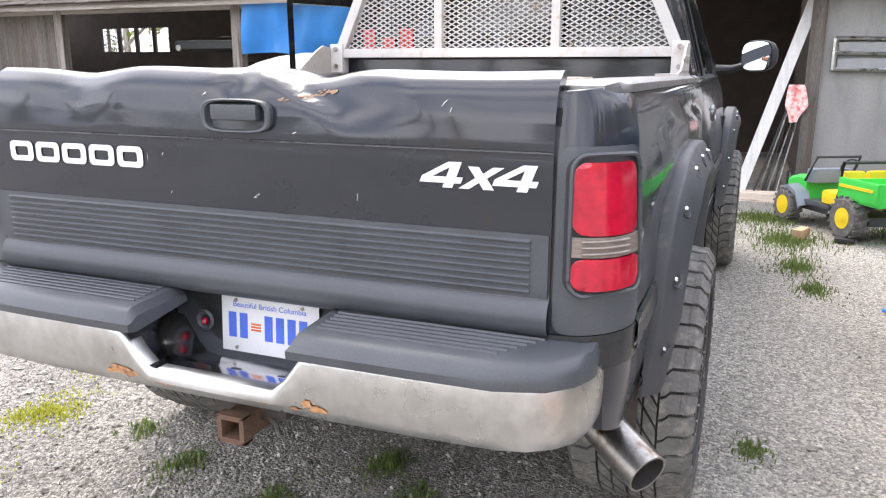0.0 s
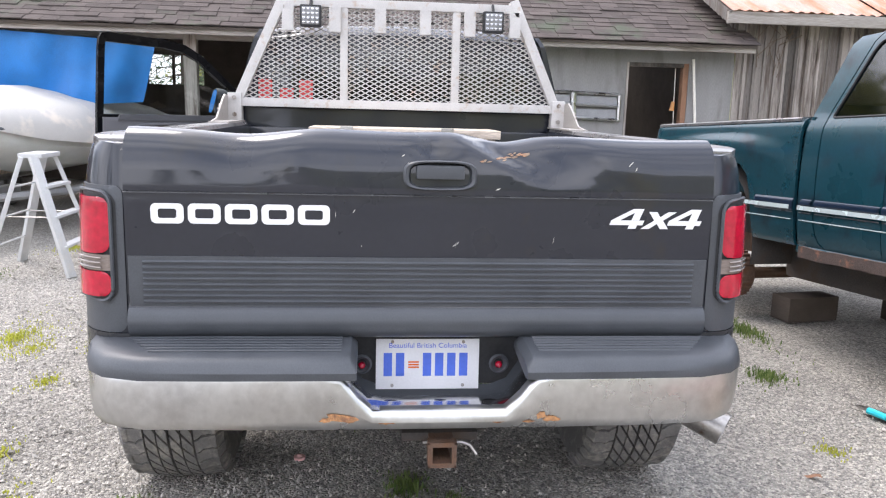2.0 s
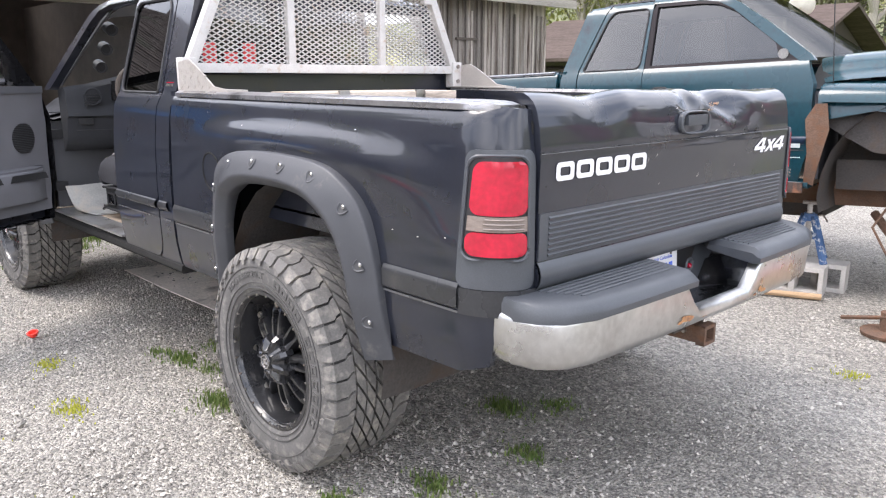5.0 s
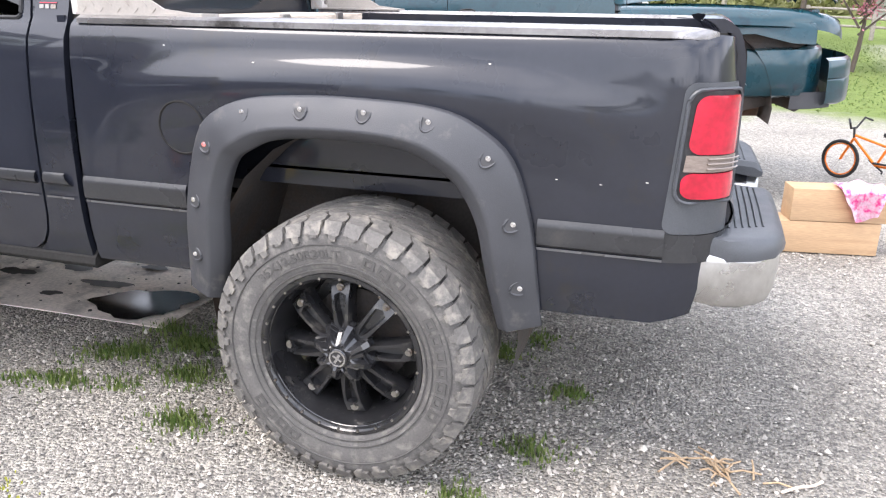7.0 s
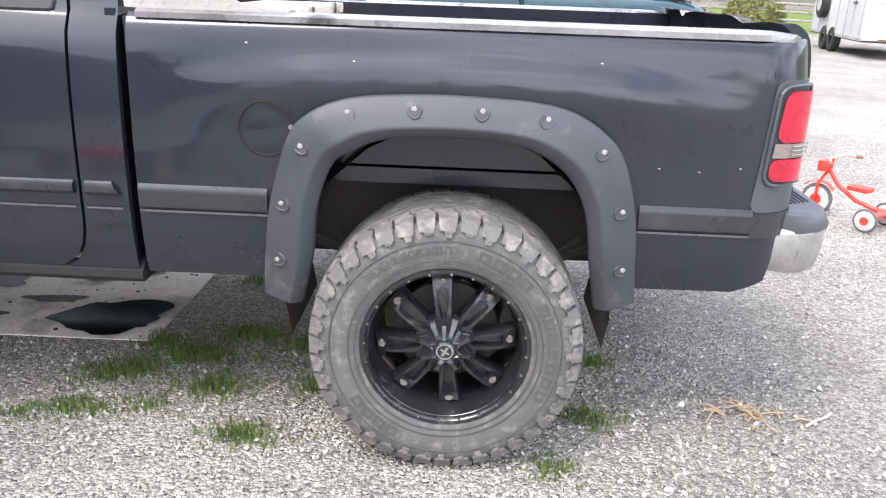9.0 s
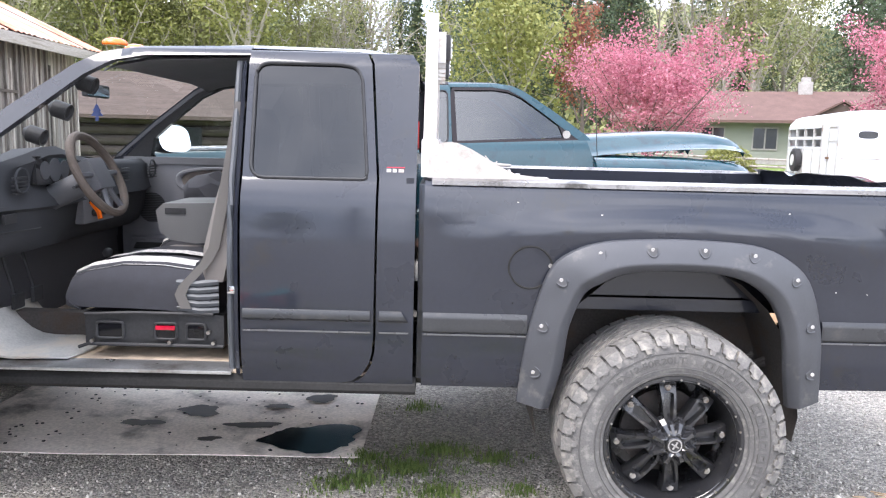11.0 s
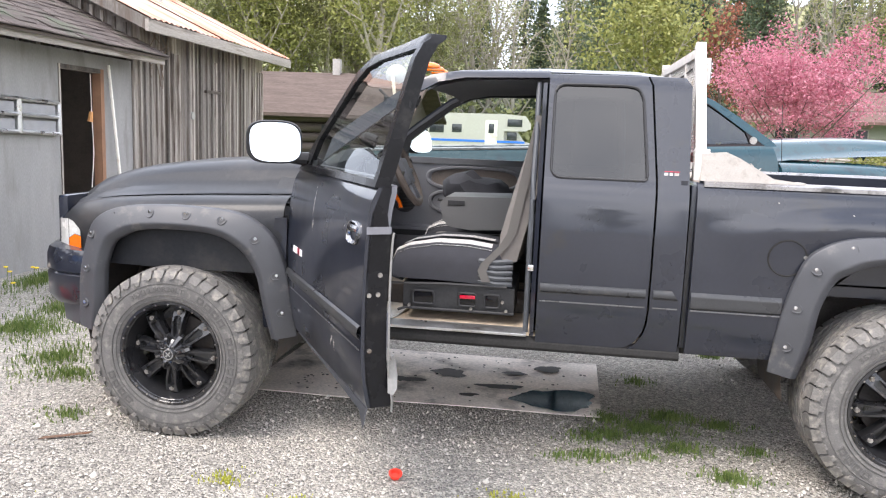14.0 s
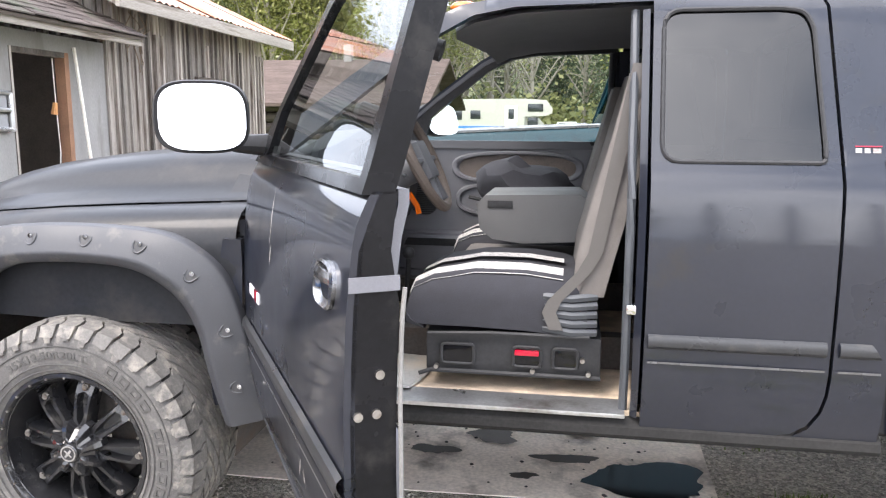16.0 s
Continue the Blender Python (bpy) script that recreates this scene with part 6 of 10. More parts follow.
def front_door(parent, side, mats, hinge, angle=0.0, fe=-1.69, chrome=True, pane=None, inner=True):
    """A front door, built shut and then swung about its hinge. angle: degrees it stands open."""
    paint, low = mats[:2]
    fix = flip_y if side > 0 else (lambda b: b)
    door = new("front_door")
    door.parent = parent
    h = Vector((hinge[0], hinge[1] * -side, 0))
    door.matrix_basis = Matrix.Translation(h) @ Matrix.Rotation(radians(angle) * side, 4, "Z")
    back = Matrix.Translation(-h)

    def put(name, bm, mt, owner=door, label="", **kw):
        return part(name, shift(fix(bm), back), mt, owner, label, **kw)
    lower = [(-2.935, 1.0), (-2.92, .80), (-2.86, .60), (fe, .60), (fe, 1.405), (-2.89, 1.405), (-2.935, 1.25)]
    put("door_skin", sheet([lower], cab_skin, .045, .02), paint, smooth=40)
    # edge of the door, closing skin and lining
    for pts in ([(fe, .60), (fe, 1.405)], [(fe, .60), (-2.86, .60)], [(-2.86, .60), (-2.92, .80), (-2.935, 1.0), (-2.935, 1.25), (-2.89, 1.405)]):
        fine = []
        for (a0, z0), (a1, z1) in zip(pts, pts[1:]):
            for k in range(9):
                fine.append((a0 + (a1 - a0) * k / 8, z0 + (z1 - z0) * k / 8))
        put("door_edge", loft([[cab_skin(a, z, -.012), cab_skin(a, z, -.04), cab_skin(a, z, -.095 + .05 * max(0, z - 1.2) / .2)] for a, z in fine]), DOORBLACK if angle else paint)
    # window frame
    outer = [(-2.87, 1.40), (-2.66, 1.590), (-2.36, 1.818), (-2.24, 1.872), (-2.10, 1.890), (fe - .05, 1.898)]
    inn = [(-2.695, 1.43), (-2.655, 1.545), (-2.345, 1.778), (-2.225, 1.832), (-2.10, 1.850), (fe - .040, 1.858)]
    tip = [(fe, 1.80), (fe - .008, 1.85), (fe - .025, 1.88), (fe - .05, 1.893)]
    if angle:
        outer = [(x, z + interp(x, [-2.7, -2.3, -1.7], [0, .022, .045])) for x, z in outer]
        inn = [(x, z + interp(x, [-2.7, -2.3, -1.7], [0, .016, .030])) for x, z in inn]
        tip = [(fe, 1.86), (fe - .002, 1.92), (fe - .012, 1.936), outer[-1]]
    polys = [[outer[k], outer[k + 1], inn[k + 1], inn[k]] for k in range(5)]
    polys += [[(fe - .040, 1.40), (fe, 1.40), *tip, inn[-1]], [(-2.87, 1.40), (-2.74, 1.425), (fe - .040, 1.425), (fe - .040, 1.40)]]
    put("window_frame", sheet(polys, lambda a, z: cab_skin(a, z, .016 if angle else -.004), .05, .058 if angle else .05), DOORBLACK if angle else (BLACK if chrome else mats[2]), smooth=40)
    g = put("door_glass", sheet([[*inn, (fe - .040, 1.425)]], lambda a, z: cab_skin(a, z, .004 if angle else -.022), .06), pane or GLASS)
    g.visible_shadow = False
    # moulding along the bottom
    put("side_moulding", sheet([[(-2.90, .855), (fe - .005, .855), (fe - .005, .908), (-2.915, .908)]], lambda a, z: cab_skin(a, z, .003 + .014 * math.sin(max(0, min(1, (z - .855) / .053)) * math.pi) ** .5), .02), MOULD if chrome else low)
    put("moulding_pinline", sheet([[(-2.90, .815), (fe - .005, .815), (fe - .005, .822), (-2.90, .822)]], lambda a, z: cab_skin(a, z, .005), .03), EDGE_HIGHLIGHT)
    # handle
    hx_ = fe - .145
    dh = new("door_handle")
    dh.parent = door
    ringp = [(math.cos(2 * math.pi * k / 24), math.sin(2 * math.pi * k / 24)) for k in range(24)]
    hm = HANDLE_CHROME if chrome else BLACK
    put("handle_bezel", loft([[cab_skin(hx_ + .068 * f * abs(c) ** .6 * math.copysign(1, c), 1.225 + .044 * f * abs(s) ** .7 * math.copysign(1, s), o) for c, s in ringp] for f, o in ((1, 0), (1, .008), (.9, .012), (.8, .004), (.3, -.012), (.02, -.014))], closed=True), hm, dh)
    bm = BM()
    tube(bm, [cab_skin(hx_ - .058, 1.240, -.004), cab_skin(hx_ - .03, 1.243, .006), cab_skin(hx_ + .03, 1.243, .006), cab_skin(hx_ + .058, 1.240, -.004)], .015, 8)
    put("handle_grip", bm, hm, dh)
    # mirror on its arm
    if not chrome:
        put("mirror_mount", rod(rod(BM(), cab_skin(-2.72, 1.455, -.01), cab_skin(-2.72, 1.455, .006), .034, n=16), cab_skin(-2.72, 1.455, .004), cab_skin(-2.72, 1.455, .009), .014, n=10), STEEL, door, "bare hole where a mirror was")
        return door
    mir = new("door_mirror")
    mir.parent = door
    c = Vector((-2.60, -1.087, 1.53)) if angle else Vector((-2.68, -1.13, 1.535))
    rr = []
    for k in range(32):
        th = 2 * math.pi * k / 32
        cc, ss = math.cos(th), math.sin(th)
        rr.append((abs(cc) ** .62 * math.copysign(1, cc), abs(ss) ** .62 * math.copysign(1, ss)))
    tilt = Matrix.Rotation(radians(MIRROR_TURN if angle else 40), 4, "Z")
    def mring(dx, f):
        return [c + tilt @ Vector((dx, .118 * f * a, .092 * f * b)) for a, b in rr]
    put("mirror_housing", loft([mring(-.10, .3), mring(-.09, .7), mring(-.04, .97), mring(.0, 1.04), mring(.012, 1.0), mring(.008, .93)], closed=True, caps=True), BLACK, mir, smooth=60)
    bm = BM()
    bm.faces.new([bm.verts.new(p) for p in mring(.010, .93)])
    for v in bm.verts:
        v.co.x += (v.co.z - c.z) * (-.28 if angle else -.20) + .026
    put("mirror_glass", bm, MIRROR, mir, "mirror glass", smooth=0)
    put("mirror_arm", tube(BM(), [(-2.79, -.885, 1.45), (-2.78, -.98, 1.455), (-2.72 if angle else -2.75, -1.05, 1.475), (c.x - .05, c.y + .03, 1.50)], [.034, .026, .022, .03], 10), BLACK, mir)
    put("mirror_sail", sheet([[(-2.87, 1.405), (-2.68, 1.415), (-2.70, 1.50)]], lambda a, z: cab_skin(a, z, .004), .05, .02), BLACK, mir)
    if not inner:
        return door
    # inner lining
    def lin(a, z, out=0.0):
        return Vector((a, -(cab_d(min(z, 1.38)) - .095 - out), z))
    put("lining", sheet([[(-2.86, .66), (fe - .05, .655), (fe - .03, .80), (fe - .03, 1.405), (-2.85, 1.405), (-2.89, 1.2), (-2.89, .80)]], lambda a, z: lin(a, z), .06, .02, (0, -1, 0)), GREY_TRIM, smooth=40)
    put("lining_top", sheet([[(-2.85, 1.385), (fe - .12, 1.385), (fe - .14, 1.425), (-2.85, 1.425)]], lambda a, z: lin(a, z, .012), .1, .05, (0, -1, 0)), DARK_TRIM)

    def oval(cx, cz, rx, rz, n=30, p=.75):
        return [(cx + rx * abs(math.cos(t)) ** p * math.copysign(1, math.cos(t)), cz + rz * abs(math.sin(t)) ** p * math.copysign(1, math.sin(t))) for t in (2 * math.pi * k / n for k in range(n))]

    def hollow(name, cx, cz, rx, rz, mt, depth=.03, rim=.018):
        put(name + "_rim", loft([[lin(a, z, o) for a, z in oval(cx, cz, rx * f, rz * g)] for f, g, o in ((1.03, 1.10, -.002), (1.0, 1.0, rim), (.94, .86, rim), (.90, .78, -.004))], closed=True), GREY_TRIM, smooth=60)
        put(name, loft([[lin(a, z, o) for a, z in oval(cx, cz, rx * f, rz * g)] for f, g, o in ((.905, .79, .004), (.6, .5, .002), (.02, .02, .002))], closed=True), mt, smooth=60)
    hollow("armrest_panel", -2.20, 1.285, .34, .085, SUEDE)
    hollow("door_pull", -2.26, 1.115, .26, .088, GREY_TRIM)
    bm = BM()
    tube(bm, [lin(-2.10, 1.10, .02), lin(-2.22, 1.105, .05), lin(-2.30, 1.108, .05)], [.012, .03, .018], 8)
    put("pull_grip", bm, GREY_TRIM)
    put("door_lever", tube(BM(), [lin(-2.33, 1.105, .03), lin(-2.40, 1.12, .045), lin(-2.45, 1.13, .04)], .010, 6), BLACK)
    bm = BM()
    for k in range(17):
        z = 1.03 + k * .0105
        hw = .085 * math.sqrt(max(0, 1 - ((z - 1.114) / .092) ** 2))
        if hw > .01:
            tube(bm, [lin(-2.70 - hw, z, .006), lin(-2.70, z, .008), lin(-2.70 + hw, z, .006)], .0036, 5)
    put("speaker_slats", bm, BLACK, kind="stuff")
    put("speaker_back", sheet([oval(-2.70, 1.114, .088, .094, p=1)], lambda a, z: lin(a, z, .003), .05), DARK_TRIM)
    put("pocket", loft([[lin(a, z, o * f) for a, f in zip(np.linspace(-2.84, fe - .045, 12), (0, .75, .95, 1, 1, 1, 1, 1, 1, 1, .93, 0))] for z, o in ((.72, .0), (.73, .05), (.80, .062), (.905, .066), (.915, .06), (.918, .045), (.93, .045), (.94, .0))]), GREY_TRIM, smooth=50)
    for a0, a1 in ((-2.80, -2.50), (-2.45, fe - .16)):
        put("pocket_slot", sheet([[(a0, .865), (a1, .865), (a1 - .02, .905), (a0 + .02, .905)]], lambda a, z: lin(a, z, .069), .1), BLACK)
    return door


MIRROR_TURN = -12
PALE_SEAL = material("pale_rubber_seal", (0.20, 0.195, 0.185), 0.7, vary=0.25, scale=12)
HINGE = (-2.94, -.955)
door_l = front_door(truck, -1, MATS, HINGE, 58.5)
front_door(truck, 1, MATS, HINGE, 0)
# peeled lower corner, tape, striker bolts and badge of the open door
h_ = Vector((HINGE[0], HINGE[1], 0))
bk = Matrix.Translation(-h_)
part("door_lip", shift(sheet([[(-2.80, .60), (-1.69, .60), (-1.672, .535), (-1.75, .575), (-2.3, .59)]], lambda a, z: cab_skin(a, max(z, .6), .004 + max(0, .6 - z) * .3) + Vector((0, 0, min(0, z - .6))), .05, .004), bk), PAINT_LOW, door_l)
for z, q in ((1.09, .062), (1.02, .058), (1.018, .025), (.815, .030)):
    part("striker_bolt", shift(rod(BM(), (-1.692, -cab_d(z) + q, z), (-1.683, -cab_d(z) + q, z), .0085, n=10), bk), STEEL, door_l)
# loose rubber seal along the inner edge, with a torn flap of film at its foot
seal = [(-1.680 + .006 * math.sin(z * 9), -cab_d(max(z, .62)) + .099, z) for z in np.linspace(1.24, .58, 16)]
part("door_seal", shift(tube(BM(), seal, .0042, 6), bk), PALE_SEAL, door_l, "loose pale rubber seal")
part("film_flap", shift(sheet([[(0, 0), (.015, -.03), (.022, -.08), (.015, -.13), (.0, -.15), (-.02, -.14), (-.015, -.06)]], lambda a, b: Vector((-1.675 + .012 * math.sin(b * 30), -.835 + a, .80 + b)), .02, .003, (1, 0, 0)), bk), PALE_SEAL, door_l, "torn flap of pale film")
bm = BM()
box(bm, (-1.690, -.940, 1.236), (-1.685, -.850, 1.262))
part("edge_tape", shift(bm, bk), GREY_TRIM, door_l)
for k in range(4):
    part("badge_bar", shift(sheet([[(-2.80 + k * .045, 1.005), (-2.765 + k * .045, 1.005), (-2.765 + k * .045, 1.035), (-2.80 + k * .045, 1.035)]], lambda a, z: cab_skin(a, z, .003), .1, .003), bk), (WHITE, WHITE, RED_LENS, WHITE)[k], door_l)
for a, z, ln, an in ((-2.45, 1.28, .16, 86), (-2.44, 1.18, .06, 80), (-2.1, .75, .07, 60), (-2.06, .74, .05, 95)):
    bm = BM()
    c, s = math.cos(radians(an)) * ln / 2, math.sin(radians(an)) * ln / 2
    bm.faces.new([bm.verts.new(cab_skin(a + p, z + q, .002)) for p, q in ((-c - .002, -s), (.002, 0), (c, s), (-.002, .002))])
    part("scratch", shift(bm, bk), CREAM, door_l, smooth=0)
for a, z in ((-2.93, 1.12), (-2.93, .78)):
    bm = BM()
    box(bm, (a - .05, -.90, z - .03), (a + .03, -.82, z + .03), bevel=.008)
    part("hinge", bm, BLACK, truck)

NAVY = material("navy_card", (0.02, 0.035, 0.12), 0.6, vary=0.2)
ARMREST = material("charcoal_armrest_vinyl", (0.13, 0.128, 0.126), 0.6, vary=0.15, fine=260, bump=0.08)
DASH = material("matt_black_dashboard", (0.038, 0.0395, 0.044), 0.8, vary=0.25, fine=300, bump=0.08, spec=0.3)
# dashboard
dash = new("dashboard")
dash.parent = truck
secs = []
for y in np.linspace(-.84, .84, 15):
    cluster = bell(y + .42, .26)
    t_ = 1.43 + .075 * cluster - .02 * abs(y)
    x1 = -2.67 + .03 * cluster - .05 * max(0, abs(y) - .62) / .22
    secs.append([(-2.86, y, 1.41), (-2.80, y, t_ - .008), (x1 - .03, y, t_ + .005 * cluster), (x1, y, t_ - .03), (x1 - .05 * cluster, y, 1.33), (x1 + .012, y, 1.27), (x1 + .02, y, 1.24), (x1 - .01, y, 1.225), (x1 - .03, y, 1.12), (x1 - .06, y, 1.05), (-2.84, y, 1.01)])
part("dash_body", loft(secs, caps=True), DASH, dash, smooth=50)
bm = BM()
for y in (-.70, -.12, .10, .34, .74):
    for k in range(5):
        box(bm, (-2.55, y - .05, 1.305 + k * .016), (-2.532, y + .05, 1.312 + k * .016))
part("air_vents", bm, BLACK, dash, kind="stuff")
bm = BM()
box(bm, (-2.572, -.58, 1.33), (-2.535, -.27, 1.46), bevel=.02)
part("instrument_cluster", bm, GLOSSCAP, dash)
bm = BM()
box(bm, (-2.575, -.18, 1.12), (-2.528, .16, 1.30), bevel=.012)
part("heater_panel", bm, GREY_TRIM, dash)
bm = BM()
for y in (-.08, .0, .08):
    rod(bm, (-2.53, y, 1.17), (-2.505, y, 1.17), .018, n=12)
part("heater_knobs", bm, BLACK, dash, kind="stuff")
for y, z, r in ((-.70, 1.36, .050), (-.16, 1.375, .042), (.14, 1.375, .042), (.72, 1.36, .050)):
    ring = [(-2.532, y + r * math.cos(k * math.pi / 10), z + r * math.sin(k * math.pi / 10)) for k in range(20)]
    part("vent_ring", tube(BM(), ring, .006, 6, closed=True), DASH, dash)
bm = BM()
box(bm, (-2.57, -.12, 1.215), (-2.518, .10, 1.27), bevel=.006)
part("radio", bm, GLOSSCAP, dash, "gloss black radio")
for y in (-.095, .075):
    part("radio_knob", rod(BM(), (-2.52, y, 1.242), (-2.503, y, 1.242), .013, n=12), BRIGHT, dash)
bm = BM()
for z in (1.255, 1.150):
    tube(bm, [(-2.540 - .05 * max(0, abs(y) - .62) / .22, y, z) for y in (-.80, -.70, -.60, -.56)], .004, 5)
part("panel_seam", bm, BLACK, dash)
bm = BM()
box(bm, (-2.575, -.79, 1.185), (-2.560, -.70, 1.225), bevel=.006)
part("coin_tray", bm, BLACK, dash)
for y, r in ((-.51, .040), (-.425, .052), (-.34, .040)):
    part("dial", rod(BM(), (-2.540, y, 1.395), (-2.531, y, 1.395), r, n=20), DARK_TRIM, dash)
for o in dash.children:
    if o.name.split(".")[0] != "dash_body":
        o.location.x = -.112
# steering wheel
sw = new("steering_wheel")
sw.parent = truck
sm_ = Matrix.Translation((-2.455, -.42, 1.380)) @ Matrix.Rotation(radians(64), 4, "Y")
rim_pts = [sm_ @ Vector((.188 * math.cos(k * math.pi / 20), .188 * math.sin(k * math.pi / 20), 0)) for k in range(40)]
part("wheel_rim", tube(BM(), rim_pts, .019, 10, closed=True), BROWN_LEATHER, sw, "brown camouflage wheel cover")
bm = BM()
box(bm, (-.075, -.075, -.035), (.075, .075, .022), sm_, bevel=.02)
part("airbag_boss", bm, DARK_TRIM, sw)
for an in (0, 180, 250, 290):
    e = Vector((.19 * math.cos(radians(an + 90)), .19 * math.sin(radians(an + 90)), 0))
    part("spoke", tube(BM(), [sm_ @ (e * .3), sm_ @ e], .014, 6), DARK_TRIM, sw)
part("column", rod(BM(), (-2.445, -.42, 1.375), (-2.74, -.42, 1.235), .055, n=14), DARK_TRIM, sw)
part("key_ring", tube(BM(), [(-2.53, -.34, 1.25), (-2.50, -.33, 1.20), (-2.49, -.335, 1.17)], .012, 6), AMBER, sw, "orange key tag")
part("stalk", tube(BM(), [(-2.52, -.47, 1.33), (-2.48, -.60, 1.33)], .008, 6), BLACK, sw)
# pillar gauges
for (x, z) in ((-2.36, 1.755), (-2.47, 1.645), (-2.58, 1.54)):
    bm = lathe(BM(), [(0, .0), (.026, .0), (.028, .01), (.036, .012), (.036, -.05), (.02, -.07)], 20, "X")
    part("pillar_gauge", shift(bm, Matrix.Translation((x, -.655, z)) @ Matrix.Rotation(radians(18), 4, "Y")), BLACK, truck)
# seats


def seat(y0, y1, cover):
    st_ = new("seat")
    st_.parent = truck
    yc, hw = (y0 + y1) / 2, (y1 - y0) / 2
    rows = []
    for x, z, t in ((-2.385, .862, .01), (-2.43, .90, .035), (-2.445, .945, .075), (-2.425, .99, .12), (-2.36, 1.02, .155), (-2.22, 1.045, .18), (-2.05, 1.045, .185), (-1.93, 1.03, .18), (-1.85, 1.0, .16)):
        rows.append([(x, yc + hw * f, z + dz - .012 * abs(f)) for f, dz in ((-1, -t), (-1.02, -t * .5), (-.96, -.015), (-.8, .005), (0, -.006), (.8, .005), (.96, -.015), (1.02, -t * .5), (1, -t))])
    part("cushion", loft(rows, caps=True), cover, st_, smooth=60)
    rows = []
    for x, z, w, t in ((-1.90, .97, 1, .10), (-1.89, 1.10, 1, .12), (-1.84, 1.30, .98, .12), (-1.79, 1.48, .9, .11), (-1.755, 1.62, .72, .09), (-1.74, 1.68, .5, .06)):
        rows.append([(x + dx, yc + hw * w * f, z) for f, dx in ((-1, t), (-1.0, .03), (-.85, 0), (0, .012), (.85, 0), (1.0, .03), (1, t), (0, t + .02))])
    part("backrest", loft(rows, closed=True, caps=True), SEATBACK, st_, smooth=60)
    return st_


s1 = seat(-.78, -.22, SEATCOVER)
s2 = seat(.22, .78, SEATCOVER)
for st_, y0, y1 in ((s1, -.785, -.21), (s2, .21, .785)):
    # pale bands running from front to back of the cover
    for ya, yb in ((.05, .21), (.40, .54)):
        rows = []
        for x, z in ((-2.446, .945), (-2.427, .99), (-2.362, 1.021), (-2.29, 1.034), (-2.22, 1.049), (-2.13, 1.050), (-2.05, 1.049), (-1.93, 1.034)):
            rows.append([(x, y0 + (y1 - y0) * f, z + .004 - .022 * (f < .1)) for f in np.linspace(ya, yb, 5)])
        part("cover_stripe", loft(rows), STRIPE, st_, "pale woven seat stripe", smooth=60)
bm = BM()
box(bm, (-2.38, -.77, .69), (-1.80, -.25, .83), bevel=.014)
part("seat_base", bm, BLACK, s1)
# dark boxes proud of the base, standing in for the shade of its holes
for x, hw in ((-2.27, .055), (-2.04, .045), (-1.915, .040)):
    bm = BM()
    box(bm, (x - hw, -.778, .725), (x + hw, -.766, .792), bevel=.005)
    part("base_recess", bm, OIL_HOLE_BLACK, s1)
    lip = [(x - hw, .725), (x + hw, .725), (x + hw, .792), (x - hw, .792)]
    part("recess_lip", tube(BM(), [(a, -.779, z) for a, z in fillet(lip, .015)], .006, 6, closed=True), BLACK, s1)
for pts in ([(-2.40, .685), (-2.36, .70), (-1.80, .70)], [(-2.37, .825), (-2.16, .835), (-1.84, .835)]):
    part("base_frame", tube(BM(), [(x, -.785, z) for x, z in pts], .008, 6), BLACK, s1)
for x, z in ((-2.34, .715), (-2.02, .715), (-1.86, .76), (-1.84, .715)):
    part("frame_bolt", rod(BM(), (x, -.80, z), (x, -.78, z), .008, n=8), STEEL, s1)
bm = BM()
box(bm, (-2.08, -.79, .765), (-2.00, -.772, .782), bevel=.004)
part("seat_lever", bm, RED_LENS, s1, "red seat lever")
bm = BM()
for k in range(5):
    tube(bm, [(-1.99, -.77, .86 + k * .026), (-1.90, -.785, .85 + k * .028), (-1.82, -.77, .85 + k * .03)], .014, 6)
part("belt_bellows", bm, TRIM, s1)
part("seat_belt", sheet([[(0, 0), (.045, 0), (.045, 1), (0, 1)]], lambda a, b: Vector((interp(b, [0, .2, .45, 1], [-1.97, -2.0, -1.86, -1.74]) + a, -.80 + .02 * b, interp(b, [0, .2, .45, 1], [.86, .93, 1.08, 1.70]))), (.05, .08), .004), BELT, s1)
ar = new("centre_armrest")
ar.parent = truck
rows = [[(x, y, z) for x, z in ((-2.27, 1.10), (-2.285, 1.20), (-2.25, 1.235), (-1.88, 1.245), (-1.84, 1.22), (-1.84, 1.06), (-2.10, 1.045), (-2.22, 1.06))] for y in (-.20, -.19, .17, .18)]
part("armrest_body", loft(rows, closed=True, caps=True), ARMREST, ar, smooth=40)
bm = BM()
box(bm, (-2.24, -.206, 1.185), (-2.14, -.198, 1.215), bevel=.004)
part("armrest_latch", bm, BLACK, ar)
bm = BM()
box(bm, (-2.36, -.22, .64), (-1.86, .22, .98), bevel=.03)
part("console_base", bm, SEATBACK, ar)
# bag on the passenger seat
rnd = random.Random(4)
bm = BM()
bmesh.ops.create_icosphere(bm, subdivisions=3, radius=1)
for v in bm.verts:
    k = 1 + .22 * noise.noise(v.co * 1.7) + .1 * noise.noise(v.co * 4.5)
    v.co = Vector((v.co.x * .24 * k - 2.12, v.co.y * .15 * k + .45, max(v.co.z * .13 * k, -.09) + 1.19 + .05 * (v.co.x < -.2)))
bag = part("jacket", bm, SEATCOVER, None, "crumpled black jacket lying on the passenger seat", category="jacket")
bag.matrix_basis = pose(0, .012, 0)
# rear bench and inside walls
bm = BM()
box(bm, (-1.50, -.75, .70), (-1.06, .75, 1.02), bevel=.03)
box(bm, (-1.14, -.75, 1.0), (-1.05, .75, 1.45), bevel=.03)
part("rear_bench", bm, SEATBACK, truck)
